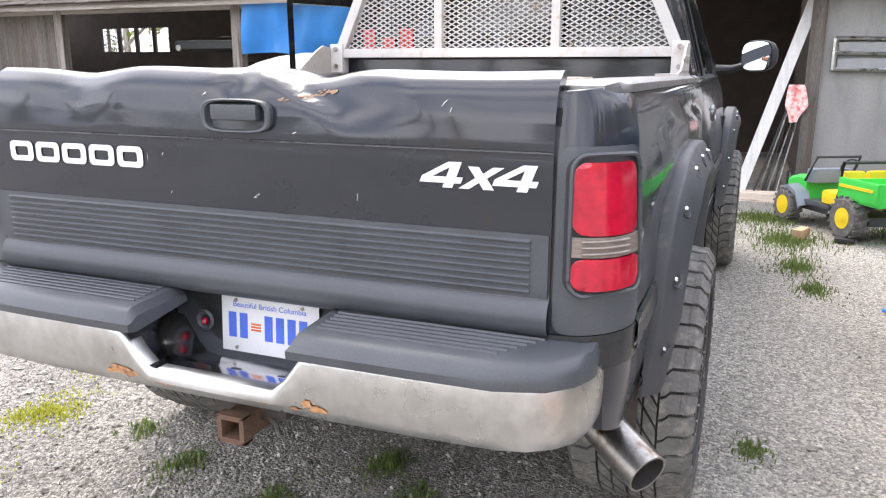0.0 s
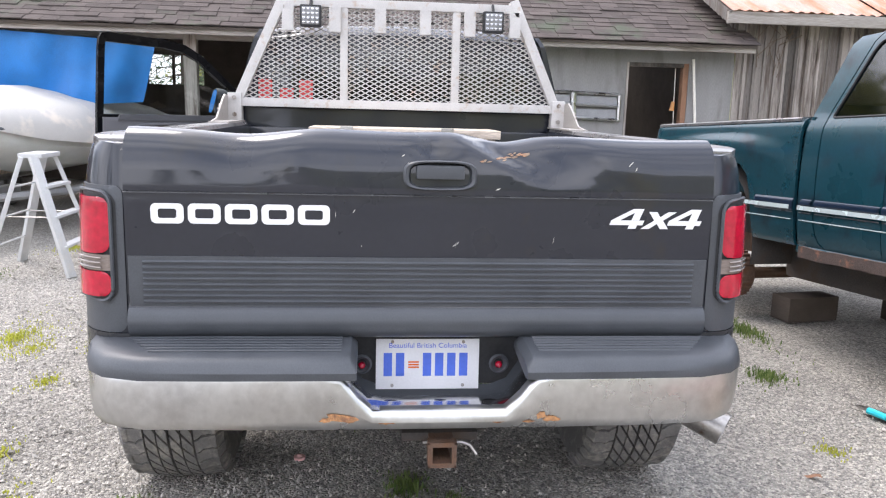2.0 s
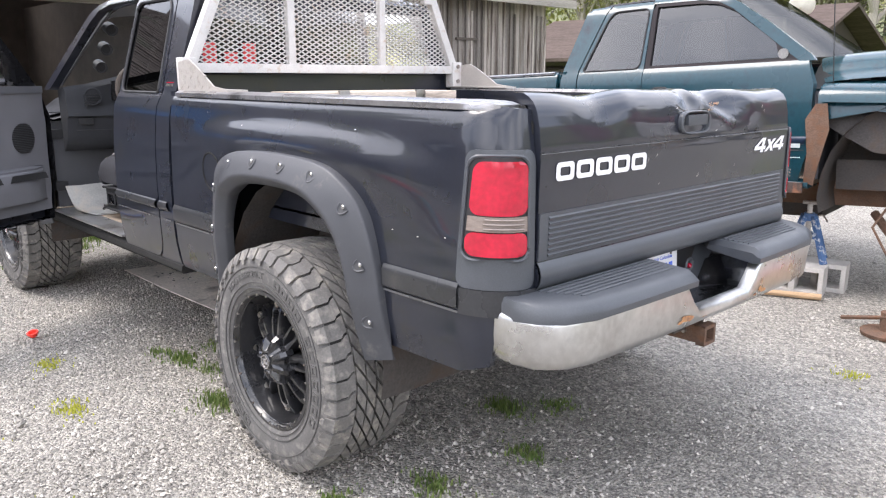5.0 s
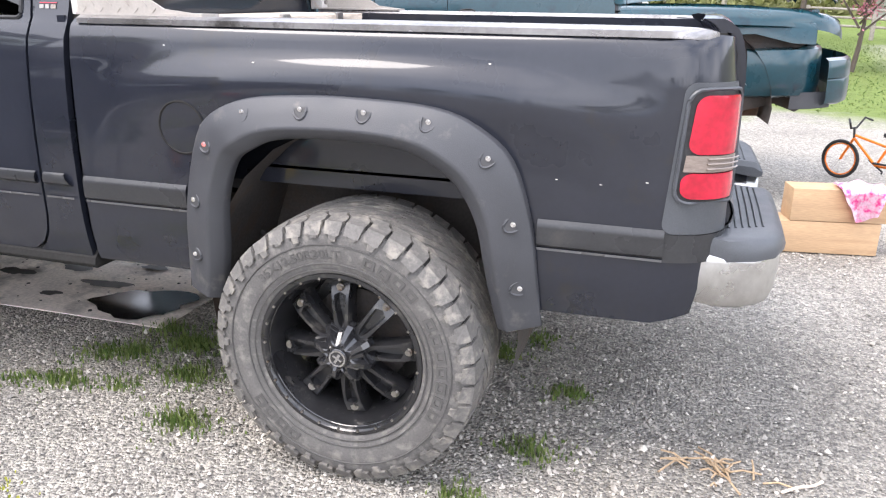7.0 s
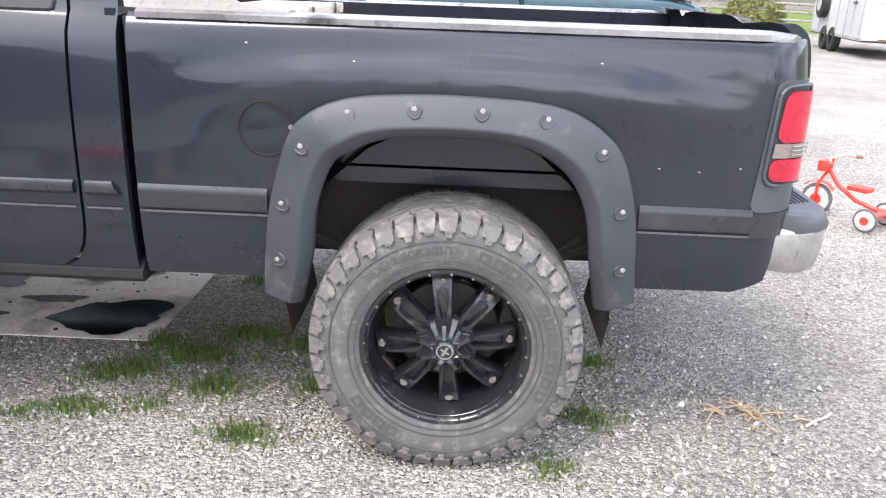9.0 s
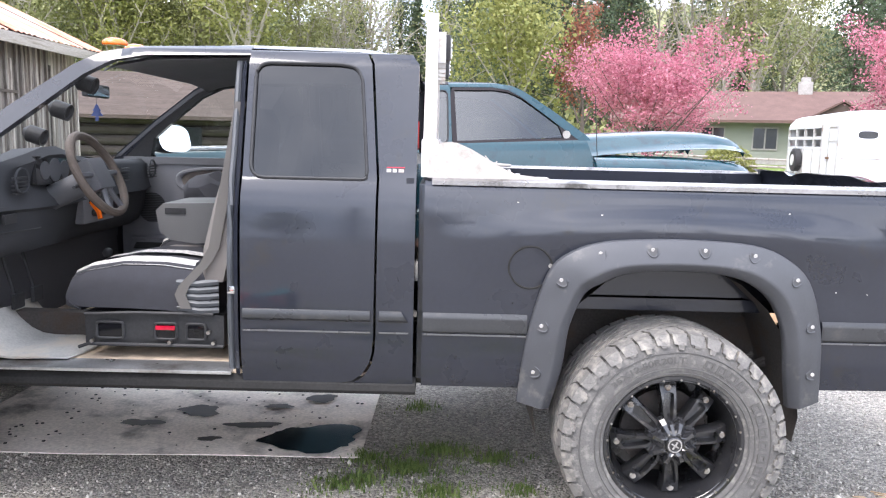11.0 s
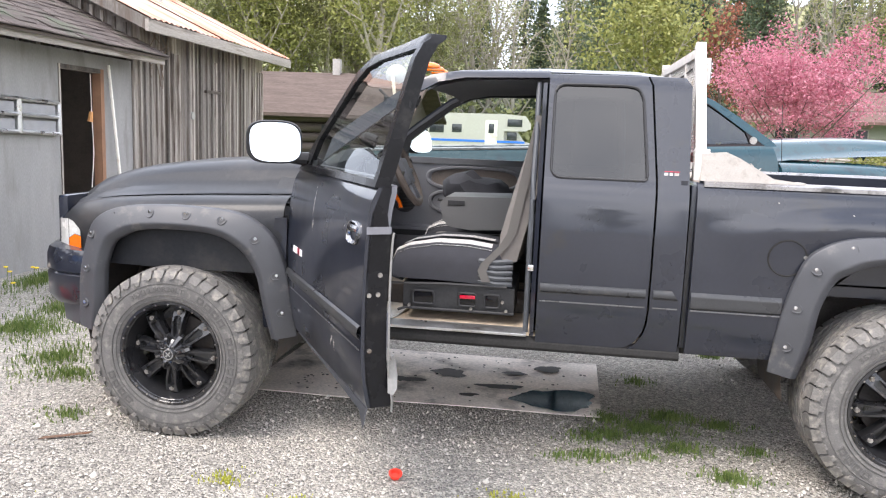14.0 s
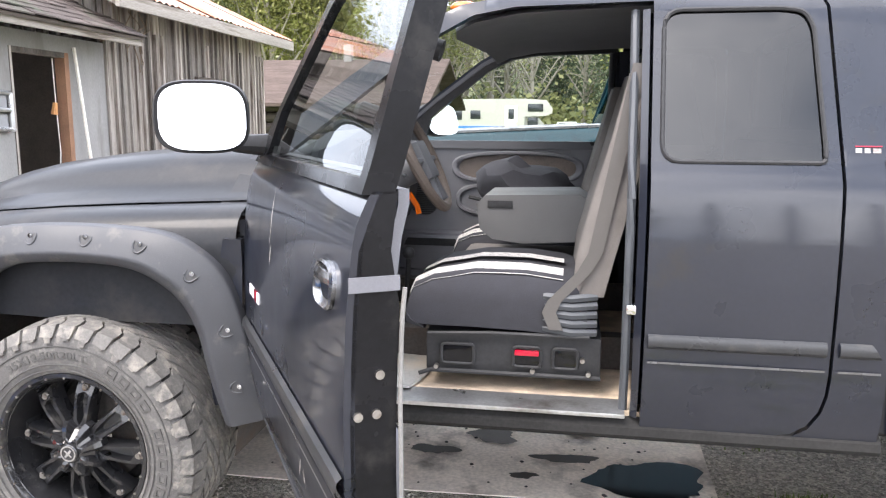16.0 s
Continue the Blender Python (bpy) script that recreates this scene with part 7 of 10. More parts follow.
# floor mat and pedals
part("floor_mat", sheet([[(-2.84, -.86), (-2.42, -.84), (-2.38, -.62), (-2.40, -.30), (-2.84, -.30)]], lambda a, b: Vector((a, b, .648 + max(0, -2.66 - a) ** 2 * 4.0 + .008 * noise.noise((a * 8, b * 8, 1)))), .05, .008, (0, 0, 1)), MAT_GREY, truck, "grey rubber floor mat")
for y in (-.52, -.36):
    bm = BM()
    box(bm, (-2.80, y - .04, .78), (-2.78, y + .04, .85), bevel=.006)
    rod(bm, (-2.80, y, .83), (-2.86, y, 1.05), .008)
    part("pedal", bm, BLACK, truck)
bm = BM()
rod(bm, (-2.62, .0, .62), (-2.60, -.02, .95), .012)
bmesh.ops.create_icosphere(bm, subdivisions=2, radius=.028, matrix=pose(-2.60, -.02, .96))
part("transfer_lever", bm, BLACK, truck)
# inner mirror and air freshener, grab handles
im = new("rear_view_mirror")
im.parent = truck
bm = BM()
box(bm, (-2.655, -.125, 1.735), (-2.625, .125, 1.80), bevel=.012)
part("housing", bm, BLACK, im)
bm = BM()
box(bm, (-2.625, -.115, 1.742), (-2.622, .115, 1.793))
part("mirror_face", bm, MIRROR, im)
part("stem", rod(BM(), (-2.65, 0, 1.79), (-2.71, 0, 1.845), .008), BLACK, im)
fr = thing("air_freshener", "blue card air freshener hanging from the cab mirror", "air freshener", pose(-2.63, -.008, 1.735))
tree = [(0, -.03), (-.012, -.045), (-.008, -.045), (-.022, -.065), (-.014, -.065), (-.030, -.09), (-.008, -.09), (-.008, -.115), (.008, -.115), (.008, -.09), (.030, -.09), (.014, -.065), (.022, -.065), (.008, -.045), (.012, -.045)]
part("card", sheet([tree], lambda a, z: Vector((a, 0, z)), .1, .003), NAVY, fr)
part("string", rod(BM(), (0, 0, .0), (0, 0, -.032), .0012), BLACK, fr)
for s in (-1, 1):
    fix = flip_y if s > 0 else (lambda b: b)
    bm = sheet([[(-2.90, 1.42), (-2.62, 1.64), (-2.38, 1.81), (-2.27, 1.865), (-2.245, 1.855), (-2.36, 1.800), (-2.61, 1.625), (-2.87, 1.425)]], lambda a, z: cab_skin(a, z, -.075), .06, .012)
    part("pillar_lining", fix(bm), DARK_TRIM, truck)
    # rear edge of the door opening with latch and seals
    bm = BM()
    for z0, z1 in ((.63, 1.40), (1.40, 1.86)):
        rows = [[cab_skin(x, z, o) for x, o in ((-1.695, -.003), (-1.715, -.02), (-1.715, -.055), (-1.70, -.09), (-1.66, -.11))] for z in np.linspace(z0, z1, 7)]
        b2 = loft(rows)
        me = bpy.data.meshes.new("t")
        b2.to_mesh(me)
        b2.free()
        bm.from_mesh(me)
        bpy.data.meshes.remove(me)
    part("door_jamb", fix(bm), PAINT, truck)
    part("door_seal", fix(tube(BM(), [cab_skin(-1.735, z, -.05) for z in np.linspace(.64, 1.86, 14)], .014, 8)), TRIM, truck)
    bm = BM()
    box(bm, (-1.74, -.935 if s < 0 else .90, .955), (-1.70, -.90 if s < 0 else .935, .985), bevel=.006)
    part("door_striker", bm, BRIGHT, truck)
    bm = BM()
    box(bm, (-2.86, -.935 if s < 0 else .80, .628), (-1.73, -.80 if s < 0 else .935, .642), bevel=.004)
    part("scuff_plate", bm, SCUFF, truck)


# ---- the teal parts truck on blocks ----
teal = thing("parts_truck", "stripped teal pickup without front wheel resting on blocks", "pickup truck", pose(-2.578, 3.418, .057, 0, 2.75, 186.5))
TM = (TEAL, TEAL_LOW, TEAL_ROOF)
for s in (-1, 1):
    side_parts(teal, s, TM, club=True)
    front_clip(teal, s, TM, lift=.13)
    front_door(teal, s, TM, HINGE, 0, fe=-1.725, chrome=False, pane=TEAL_GLASS, inner=False)
    for x in (0, -3.52):
        wheel_arch(teal, x, s)
    bm = BM()
    box(bm, (-4.1, s * .45 - .04, .40), (1.0, s * .45 + .04, .62), bevel=.01)
    part("chassis_rail", bm, RUST, teal)
for nm, lo, hi in (("gearbox", (-2.9, -.36, .28), (-1.6, .36, .60)), ("fuel_tank", (-1.4, -.60, .30), (-.45, .60, .62)), ("exhaust_box", (-2.4, .40, .34), (-1.5, .66, .52)), ("spare_carrier", (.45, -.40, .36), (1.0, .40, .60))):
    bm = BM()
    box(bm, lo, hi, bevel=.05)
    part(nm, bm, UNDER, teal)
cab_shell(teal, TM, club=True)
bed_parts(teal, TM)


# ---- things about the yard ----
def slab(name, lo, hi, mat_, parent=None, label="", bevel=.006, m=None, **tags):
    bm = BM()
    box(bm, lo, hi, m, bevel=bevel)
    return part(name, bm, mat_, parent, label, **tags)


# oily sheet under the truck
def sheet_z(a, b):
    return Vector((a, b, .012 + .008 * noise.noise((a * 1.3, b * 1.7, 5)) + .01 * max(0, a + 1.45)))


ply = thing("plywood_sheet", "old grey sheet lying on the gravel, soaked with black oil", "sheet")
part("board", sheet([[(-3.45, -.30), (-1.285, -.265), (-1.262, .79), (-1.33, .80), (-1.34, .775), (-3.40, .82)]], sheet_z, .1, .005, (0, 0, -1)), OILY, ply)


def puddle(parent, cx, cy, rx, ry, seed, mt):
    r = random.Random(seed)
    ph = [r.uniform(0, 6.3) for _ in range(4)]
    bm = BM()
    vs = []
    for k in range(36):
        th = 2 * math.pi * k / 36
        f = 1 + .18 * math.sin(2 * th + ph[0]) + .12 * math.sin(3 * th + ph[1]) + .08 * math.sin(5 * th + ph[2]) + .05 * math.sin(9 * th + ph[3]) + r.uniform(-.06, .06)
        p = sheet_z(cx + rx * f * math.cos(th), cy + ry * f * math.sin(th))
        vs.append(bm.verts.new((p.x, p.y, .0235)))
    bm.faces.new(vs)
    part("oil_puddle", bm, mt, parent, "glossy pool of old oil", smooth=0)


for k, (cx, cy, rx, ry) in enumerate(((-1.55, -.06, .27, .16), (-1.90, .10, .13, .05), (-2.08, -.10, .06, .03), (-1.82, .40, .07, .04), (-2.5, .1, .1, .05), (-2.25, .3, .12, .08), (-1.6, .55, .10, .06))):
    puddle(ply, cx, cy, rx, ry, k, OIL_HOLE_BLACK if k == 0 else OILSTAIN)
bm = BM()
rnd = random.Random(21)
for k in range(110):
    x, y = rnd.uniform(-3.2, -1.35), rnd.uniform(-.22, .75)
    bmesh.ops.create_icosphere(bm, subdivisions=1, radius=rnd.choice((.004, .006, .008, .011)), matrix=Matrix.Translation(sheet_z(x, y) + Vector((0, 0, .001))) @ Matrix.Diagonal((1, 1, .35, 1)))
part("oily_grit", bm, BLACK, ply, kind="stuff")

# chrome grille on the shed wall
gr = thing("old_grille", "chromed four-opening truck grille hung on the shed wall", "grille")
for nm, (y0, z0, y1, z1) in {"top_bar": (1.88, 1.80, 3.15, 1.765), "bottom_bar": (1.87, 1.47, 3.17, 1.435), "middle_bar": (1.88, 1.645, 3.16, 1.61)}.items():
    rows = [[(-7.03, y, z + .02), (-6.985, y, z + .018), (-6.97, y, z), (-6.985, y, z - .018), (-7.03, y, z - .02)] for y, z in ((y0, z0), ((y0 + y1) / 2, (z0 + z1) / 2 + .004), (y1, z1))]
    part(nm, loft(rows, caps=True), CHROME, gr)
for nm, y, w in (("end_bar", 1.885, .022), ("centre_bar", 2.525, .035), ("end_bar", 3.15, .022)):
    z1 = 1.80 - (y - 1.88) * .028
    rows = [[(-7.03, y - w, z), (-6.985, y - w, z), (-6.965, y, z), (-6.985, y + w, z), (-7.03, y + w, z)] for z in (1.46 - (y - 1.88) * .027, z1)]
    part(nm, loft(rows, caps=True), CHROME, gr)
for y0, y1 in ((1.92, 2.48), (2.57, 3.12)):
    for z0, z1 in ((1.475, 1.595), (1.65, 1.765)):
        slab("black_insert", (-7.025, y0, z0 - (y0 - 1.88) * .027), (-7.01, y1, z1 - (y1 - 1.88) * .02), GRILLE_GREY, gr, bevel=0)

# boards and rods leaning in the shed
lean = thing("leaning_plank", "long grey plank leaning in the shed bay", "plank")
part("plank_board", loft([[(-6.85 - .3 * t + dx, 1.02 + .62 * t + dy, .04 + 2.2 * t) for dx, dy in ((0, -.06), (0, .07), (-.03, .07), (-.03, -.06))] for t in (0, .5, 1)], closed=True, caps=True), GREYPLANK, lean)
for k in range(6):
    rd = thing("metal_rod", "thin dark rod leaning in the shed bay", "rod", group="leaning rods")
    part("shaft", rod(BM(), (-6.86 - .02 * k, 1.18 + .05 * k, .02), (-7.0 - .03 * k, 1.50 + .03 * k, 1.15 + .06 * (k % 3)), .011), (BLACK, STEEL)[k % 2], rd)
rag = thing("checked_rag", "red and white rag hanging on the shed post", "rag")
part("cloth", sheet([[(0, 0), (.16, 0), (.22, .2), (.12, .42), (.04, .42), (-.02, .2)]], lambda a, b: Vector((-6.95 + .03 * math.sin(a * 40), 1.46 + a, 1.30 - b + .02 * math.sin(b * 22))), .03, .006, (-1, 0, 0)), RAG, rag)
# white board leaning by the door, built as a thin round strip
tl_ = thing("fluorescent_tube", "white strip leaning against the shed wall beside the doorway", "board")
part("strip", rod(BM(), (-6.93, 4.34, .02), (-7.0, 4.13, 2.26), .018, n=6), CREAM, tl_)
for nm, (y0, y1, z0, z1) in {"door_jamb": (3.24, 3.27, 0, 2.2), "door_head": (3.27, 4.03, 2.15, 2.2)}.items():
    slab(nm, (SHED_X - .10, y0, z0), (SHED_X + .012, y1, z1), WOOD, shed, bevel=.004)
slab("door_jamb", (SHED_X - .10, 4.02, 0), (SHED_X + .012, 4.09, 2.2), BROWNWOOD, shed, bevel=.004)
# small tan thing of unknown use, shaped as a cone on a thread
hk = thing("orange_trouble_lamp", "small tan thing hanging on a thread in the doorway", "work lamp")
part("lamp_head", rod(BM(), (-7.12, 3.94, 1.70), (-7.13, 3.93, 1.58), .022, .034, 10), ORANGETAN, hk)
part("lamp_cord", tube(BM(), [(-7.12, 3.94, 2.14), (-7.12, 3.95, 1.7), (-7.12, 3.97, 1.2), (-7.13, 3.93, .8)], .006, 5), CREAM, hk)

# blue tarpaulin over the bay opening
def tarp(a, b):
    y = -5.72 + a * 2.95
    top = 2.38 - .16 * a
    bot = 1.66 - .19 * a + .06 * math.sin(a * 7)
    z = top + (bot - top) * b
    return Vector((-6.78 - .10 * b + .045 * math.sin(a * 15 + b * 3) * (.3 + b) + .03 * math.sin(a * 38), y - .10 * b * (1 - a) - .22 * b * a, z))


tp = thing("blue_tarpaulin", "creased blue tarpaulin hung across the shed bay", "tarpaulin")
part("sheet", sheet([[(0, 0), (1, 0), (1, 1), (0, 1)]], tarp, (.016, .06), .004, (-1, 0, 0)), TARP, tp, smooth=60)

# boat on its trailer
boat = thing("covered_boat", "small boat under a stained white cover on a trailer", "boat")
secs = []
for x, w, zt, zr in ((-4.95, .06, 1.30, 1.34), (-5.25, .42, 1.27, 1.50), (-5.6, .72, 1.24, 1.60), (-6.2, .98, 1.22, 1.66), (-7.2, 1.10, 1.22, 1.68), (-9.0, 1.10, 1.22, 1.62), (-10.2, 1.05, 1.20, 1.40)):
    secs.append([(x, -4.35 + w * f, zt + (zr - zt) * g) for f, g in ((-1.0, -.45), (-1.02, 0), (-.8, .55), (-.4, .82), (0, 1.0), (.4, .80), (.8, .55), (1.02, 0), (1.0, -.45))])
part("boat_cover", loft(secs, caps=True), BOATCOVER, boat, smooth=60)
secs = []
for x, w, zk in ((-4.9, .03, 1.16), (-5.25, .38, .92), (-5.7, .68, .76), (-6.3, .94, .66), (-7.4, 1.06, .60), (-10.2, 1.02, .60)):
    secs.append([(x, -4.35 + w * f, zk + (1.22 - zk) * g) for f, g in ((-1, 1), (-.96, .55), (-.7, .22), (0, 0), (.7, .22), (.96, .55), (1, 1))])
part("hull", loft(secs, caps=True), HULL, boat, smooth=40)
part("rub_rail", tube(BM(), [(x, -4.35 - w, 1.20) for x, w in ((-10.2, 1.04), (-7.4, 1.08), (-6.3, .96), (-5.7, .70), (-5.25, .40), (-4.9, .02))] + [(x, -4.35 + w, 1.20) for x, w in ((-5.25, .40), (-5.7, .70), (-6.3, .96), (-7.4, 1.08), (-10.2, 1.04))], .022, 6), TRIM, boat)
tr = thing("boat_trailer", "galvanised boat trailer with a jockey stand", "trailer")
slab("tongue", (-6.4, -4.40, .42), (-3.62, -4.30, .52), GALV, tr)
for s in (-1, 1):
    part("side_member", tube(BM(), [(-4.7, -4.35, .47), (-6.2, -4.35 + s * .7, .47), (-9.8, -4.35 + s * .75, .47)], .045, 6), GALV, tr)
    bm = lathe(BM(), [(.16, -.08), (.27, -.09), (.29, -.06), (.29, .06), (.27, .09), (.16, .08)], 28, closed=True)
    part("trailer_tyre", shift(bm, pose(-8.4, -4.35 + s * 1.02, .29)), RUBBER, tr)
slab("bunk", (-8.5, -5.0, .54), (-6.4, -4.9, .60), PALEWOOD, tr)
slab("winch_post", (-5.02, -4.40, .52), (-4.90, -4.30, 1.12), GALV, tr)
slab("winch_box", (-4.96, -4.45, .92), (-4.78, -4.25, 1.08), GALV, tr, bevel=.02)
slab("coupler", (-3.64, -4.41, .44), (-3.42, -4.29, .56), STEEL, tr, bevel=.02)
part("jack_leg", rod(BM(), (-3.95, -4.22, .03), (-3.95, -4.22, .85), .03, n=10), GALV, tr)
part("jack_handle", tube(BM(), [(-3.95, -4.22, .85), (-3.95, -4.22, .88), (-3.85, -4.30, .89), (-3.85, -4.30, .93)], .012, 6), STEEL, tr)
slab("jack_foot", (-4.03, -4.30, 0), (-3.87, -4.14, .03), STEEL, tr)
part("safety_chain", tube(BM(), [(-3.6, -4.30, .42), (-3.6, -4.22, .2), (-3.62, -4.15, .02)], .014, 6), RUST, tr)
part("winch_strap", tube(BM(), [(-4.86, -4.35, 1.02), (-4.95, -4.34, 1.14), (-5.0, -4.35, 1.2)], .012, 6), BLACK, tr)
fl_ = thing("yellow_float", "yellow foam float hanging on a blue strap from the boat", "float")
part("foam", rod(BM(), (-4.55, -4.05, .62), (-4.55, -4.05, .92), .055, n=12), YELLOW, fl_)
part("strap", tube(BM(), [(-4.55, -4.05, .92), (-4.62, -4.05, 1.1), (-4.9, -4.1, 1.24)], .02, 6), TARP, fl_)

# dark farm truck standing in the far bay
ft = thing("farm_truck", "old dark flatbed truck parked nose-in inside the shed", "truck")
slab("flat_deck", (-9.4, -8.7, .95), (-7.4, -6.35, 1.05), DARK_WOOD, ft)
slab("cab", (-11.4, -8.4, .7), (-9.5, -6.6, 2.05), BLACK, ft, bevel=.12)
slab("headboard", (-9.5, -8.5, 1.05), (-9.42, -6.5, 1.75), DARK_WOOD, ft)
slab("canopy_hood", (-9.0, -8.2, 1.78), (-8.2, -6.3, 1.92), TRIM, ft, bevel=.04)
for y in (-8.45, -6.62):
    slab("rear_lamp", (-7.42, y - .05, 1.08), (-7.37, y + .05, 1.28), RED_LENS, ft, "red and white rear lamp")
    bm = lathe(BM(), [(.2, -.12), (.38, -.13), (.42, -.1), (.42, .1), (.38, .13), (.2, .12)], 28, closed=True)
    part("truck_tyre", shift(bm, pose(-8.2, y, .42)), RUBBER, ft)
for z in (1.2, 1.38, 1.56):
    slab("stake_side", (-9.4, -6.40, z), (-7.4, -6.37, z + .1), DARK_WOOD, ft)
for y in (-8.1, -6.4):
    part("work_lamp", lathe(BM(), [(0, -8.17), (.05, -8.17), (.055, -8.2), (.03, -8.25)], 14, "X"), LAMP_CLEAR, ft).matrix_basis = pose(0, y, 1.80)


# step ladder
def step_ladder(m):
    ob = thing("step_ladder", "small folding white metal step ladder standing open", "ladder", m)
    for s in (-1, 1):
        for e, nm in ((1, "front_rail"), (-1, "rear_rail")):
            a, b = Vector((e * .36, s * .36, 0)), Vector((e * .05, s * .22, 1.02))
            d = b - a
            mm = Matrix.Translation((a + b) / 2) @ d.to_track_quat("Z", "X").to_matrix().to_4x4()
            slab(nm, (-.018, -.042, -d.length / 2), (.018, .042, d.length / 2), WHITEMETAL, ob, bevel=.004, m=mm)
        part("spreader", rod(BM(), (.20, s * .215, .5), (-.20, s * .215, .5), .006), STEEL, ob)
    for k in range(3):
        t = (k + 1) / 4
        x, hw = .36 - .31 * t, .36 - .14 * t
        slab("tread", (x - .05, -hw, 1.02 * t - .012), (x + .04, hw, 1.02 * t + .012), WHITEMETAL, ob, bevel=.004)
        part("rear_brace", rod(BM(), (-x, -hw, 1.02 * t), (-x, hw, 1.02 * t), .009), WHITEMETAL, ob)
    slab("top_cap", (-.09, -.20, 1.01), (.11, .20, 1.05), WHITEMETAL, ob, bevel=.01)
    return ob


step_ladder(pose(-3.95, -3.07, 0, 0, 0, 90))


# ride-on toy utility cart
def toy_cart(m):
    ob = thing("toy_utility_cart", "green ride-on toy utility cart with yellow seat and hubs", "toy vehicle", m)
    secs = [[(x, -w, z0), (x, -w, z1 - .03), (x, -w + .04, z1), (x, w - .04, z1), (x, w, z1 - .03), (x, w, z0)] for x, w, z0, z1 in ((-.62, .16, .26, .36), (-.60, .19, .22, .42), (-.45, .20, .20, .46), (-.28, .20, .20, .47))]
    part("bonnet", loft(secs, caps=True), GREEN, ob, smooth=40)
    slab("chassis", (-.55, -.17, .13), (.62, .17, .22), TRIM, ob, bevel=.03)
    for s in (-1, 1):
        secs = [[(x, s * .18, z), (x, s * .31, z - .02), (x, s * .31, z - .06)] for x, z in ((-.60, .26), (-.52, .36), (-.40, .38), (-.28, .33), (-.20, .20))]
        part("front_guard", loft(secs), GREYTOY, ob, smooth=60)
        part("guard_rail", tube(BM(), [(-.66, s * .16, .22), (-.67, s * .16, .46), (-.63, s * .14, .48)], .014, 6), BLACK, ob)
    slab("dash", (-.30, -.20, .40), (-.18, .20, .54), GREYTOY, ob, bevel=.03)
    part("screen_frame", tube(BM(), [(-.26, -.23, .42), (-.12, -.22, .66), (-.12, .22, .66), (-.26, .23, .42)], .013, 6), BLACK, ob)
    bm = tube(BM(), [Vector((-.10 + .03 * math.sin(k * math.pi / 8), .10 + .08 * math.cos(k * math.pi / 8), .57 + .07 * math.sin(k * math.pi / 8))) for k in range(16)], .009, 6, closed=True)
    part("steering_wheel", bm, BLACK, ob)
    slab("floor_tray", (-.25, -.24, .20), (.15, .24, .25), TRIM, ob, bevel=.02)
    slab("seat_base", (.02, -.24, .25), (.28, .24, .38), YELLOW, ob, bevel=.04)
    for s in (-1, 1):
        slab("seat_back", (.24, s * .12 - .105, .36), (.31, s * .12 + .105, .58), YELLOW, ob, bevel=.04)
    part("roll_bar", tube(BM(), [(.30, -.27, .30), (.34, -.27, .66), (.34, .27, .66), (.30, .27, .30)], .018, 8), BLACK, ob)
    for s in (-1, 1):
        slab("cargo_side", (.34, s * .29 - .015, .36), (.85, s * .29 + .015, .54), GREEN, ob, bevel=.012)
        slab("yellow_stripe", (.36, s * .308 - .003, .46), (.80, s * .308 + .003, .485), YELLOW, ob, bevel=0)
    slab("cargo_front", (.34, -.29, .36), (.37, .29, .52), GREEN, ob)
    slab("cargo_tail", (.83, -.29, .36), (.86, .29, .54), GREEN, ob)
    slab("cargo_floor", (.34, -.29, .34), (.86, .29, .37), GREEN, ob)
    for x, r in ((-.44, .155), (.48, .185)):
        for s in (-1, 1):
            w = new("wheel")
            w.parent = ob
            bm = lathe(BM(), [(.09, -.06), (r - .02, -.065), (r, -.045), (r, .045), (r - .02, .065), (.09, .06)], 24, closed=True)
            for k in range(16):
                box(bm, (-.012, -.065, r - .008), (.012, .065, r + .012), Matrix.Rotation(k * math.pi / 8, 4, "Y") @ Matrix.Rotation(.35, 4, "Z"))
            part("toy_tyre", shift(bm, pose(x, s * .27, r + .008)), RUBBER, w)
            bm = lathe(BM(), [(0, -.068), (.03, -.07), (.05, -.062), (.092, -.066), (.095, .066), (.05, .062), (.03, .07), (0, .068)], 20)
            part("hub", shift(bm, pose(x, s * .27, r + .008)), YELLOW, w)
    return ob


toy_cart(pose(-5.40, 1.98, 0, 0, 0, 30))


# red axle stands
def axle_stand(m, mat_, h=.36):
    ob = thing("axle_stand", "red steel axle stand with splayed legs" if mat_ is REDSTEEL else "blue axle stand with peeling label on concrete blocks", "axle stand", m, group="axle stands")
    for sx, sy in ((-1, -1), (1, -1), (1, 1), (-1, 1)):
        a, b = Vector((sx * .125, sy * .11, 0)), Vector((sx * .03, sy * .028, h * .82))
        d = b - a
        mm = Matrix.Translation((a + b) / 2) @ d.to_track_quat("Z", "X").to_matrix().to_4x4()
        slab("leg", (-.018, -.018, -d.length / 2), (.018, .018, d.length / 2), mat_, ob, bevel=.004, m=mm)
    for s in (-1, 1):
        slab("side_web", (-.07, s * .065 - .003, h * .42), (.07, s * .065 + .003, h * .5), mat_, ob, bevel=0)
    slab("collar", (-.035, -.035, h * .72), (.035, .035, h * .86), mat_, ob)
    slab("ratchet_post", (-.018, -.018, h * .3), (.018, .018, h * 1.02), STEEL, ob)
    slab("saddle", (-.05, -.03, h * 1.02), (.05, .03, h * 1.07), STEEL, ob)
    part("ratchet_handle", tube(BM(), [(.03, .0, h * .8), (.09, 0, h * .84), (.12, 0, h * .72)], .007, 6), STEEL, ob)
    return ob


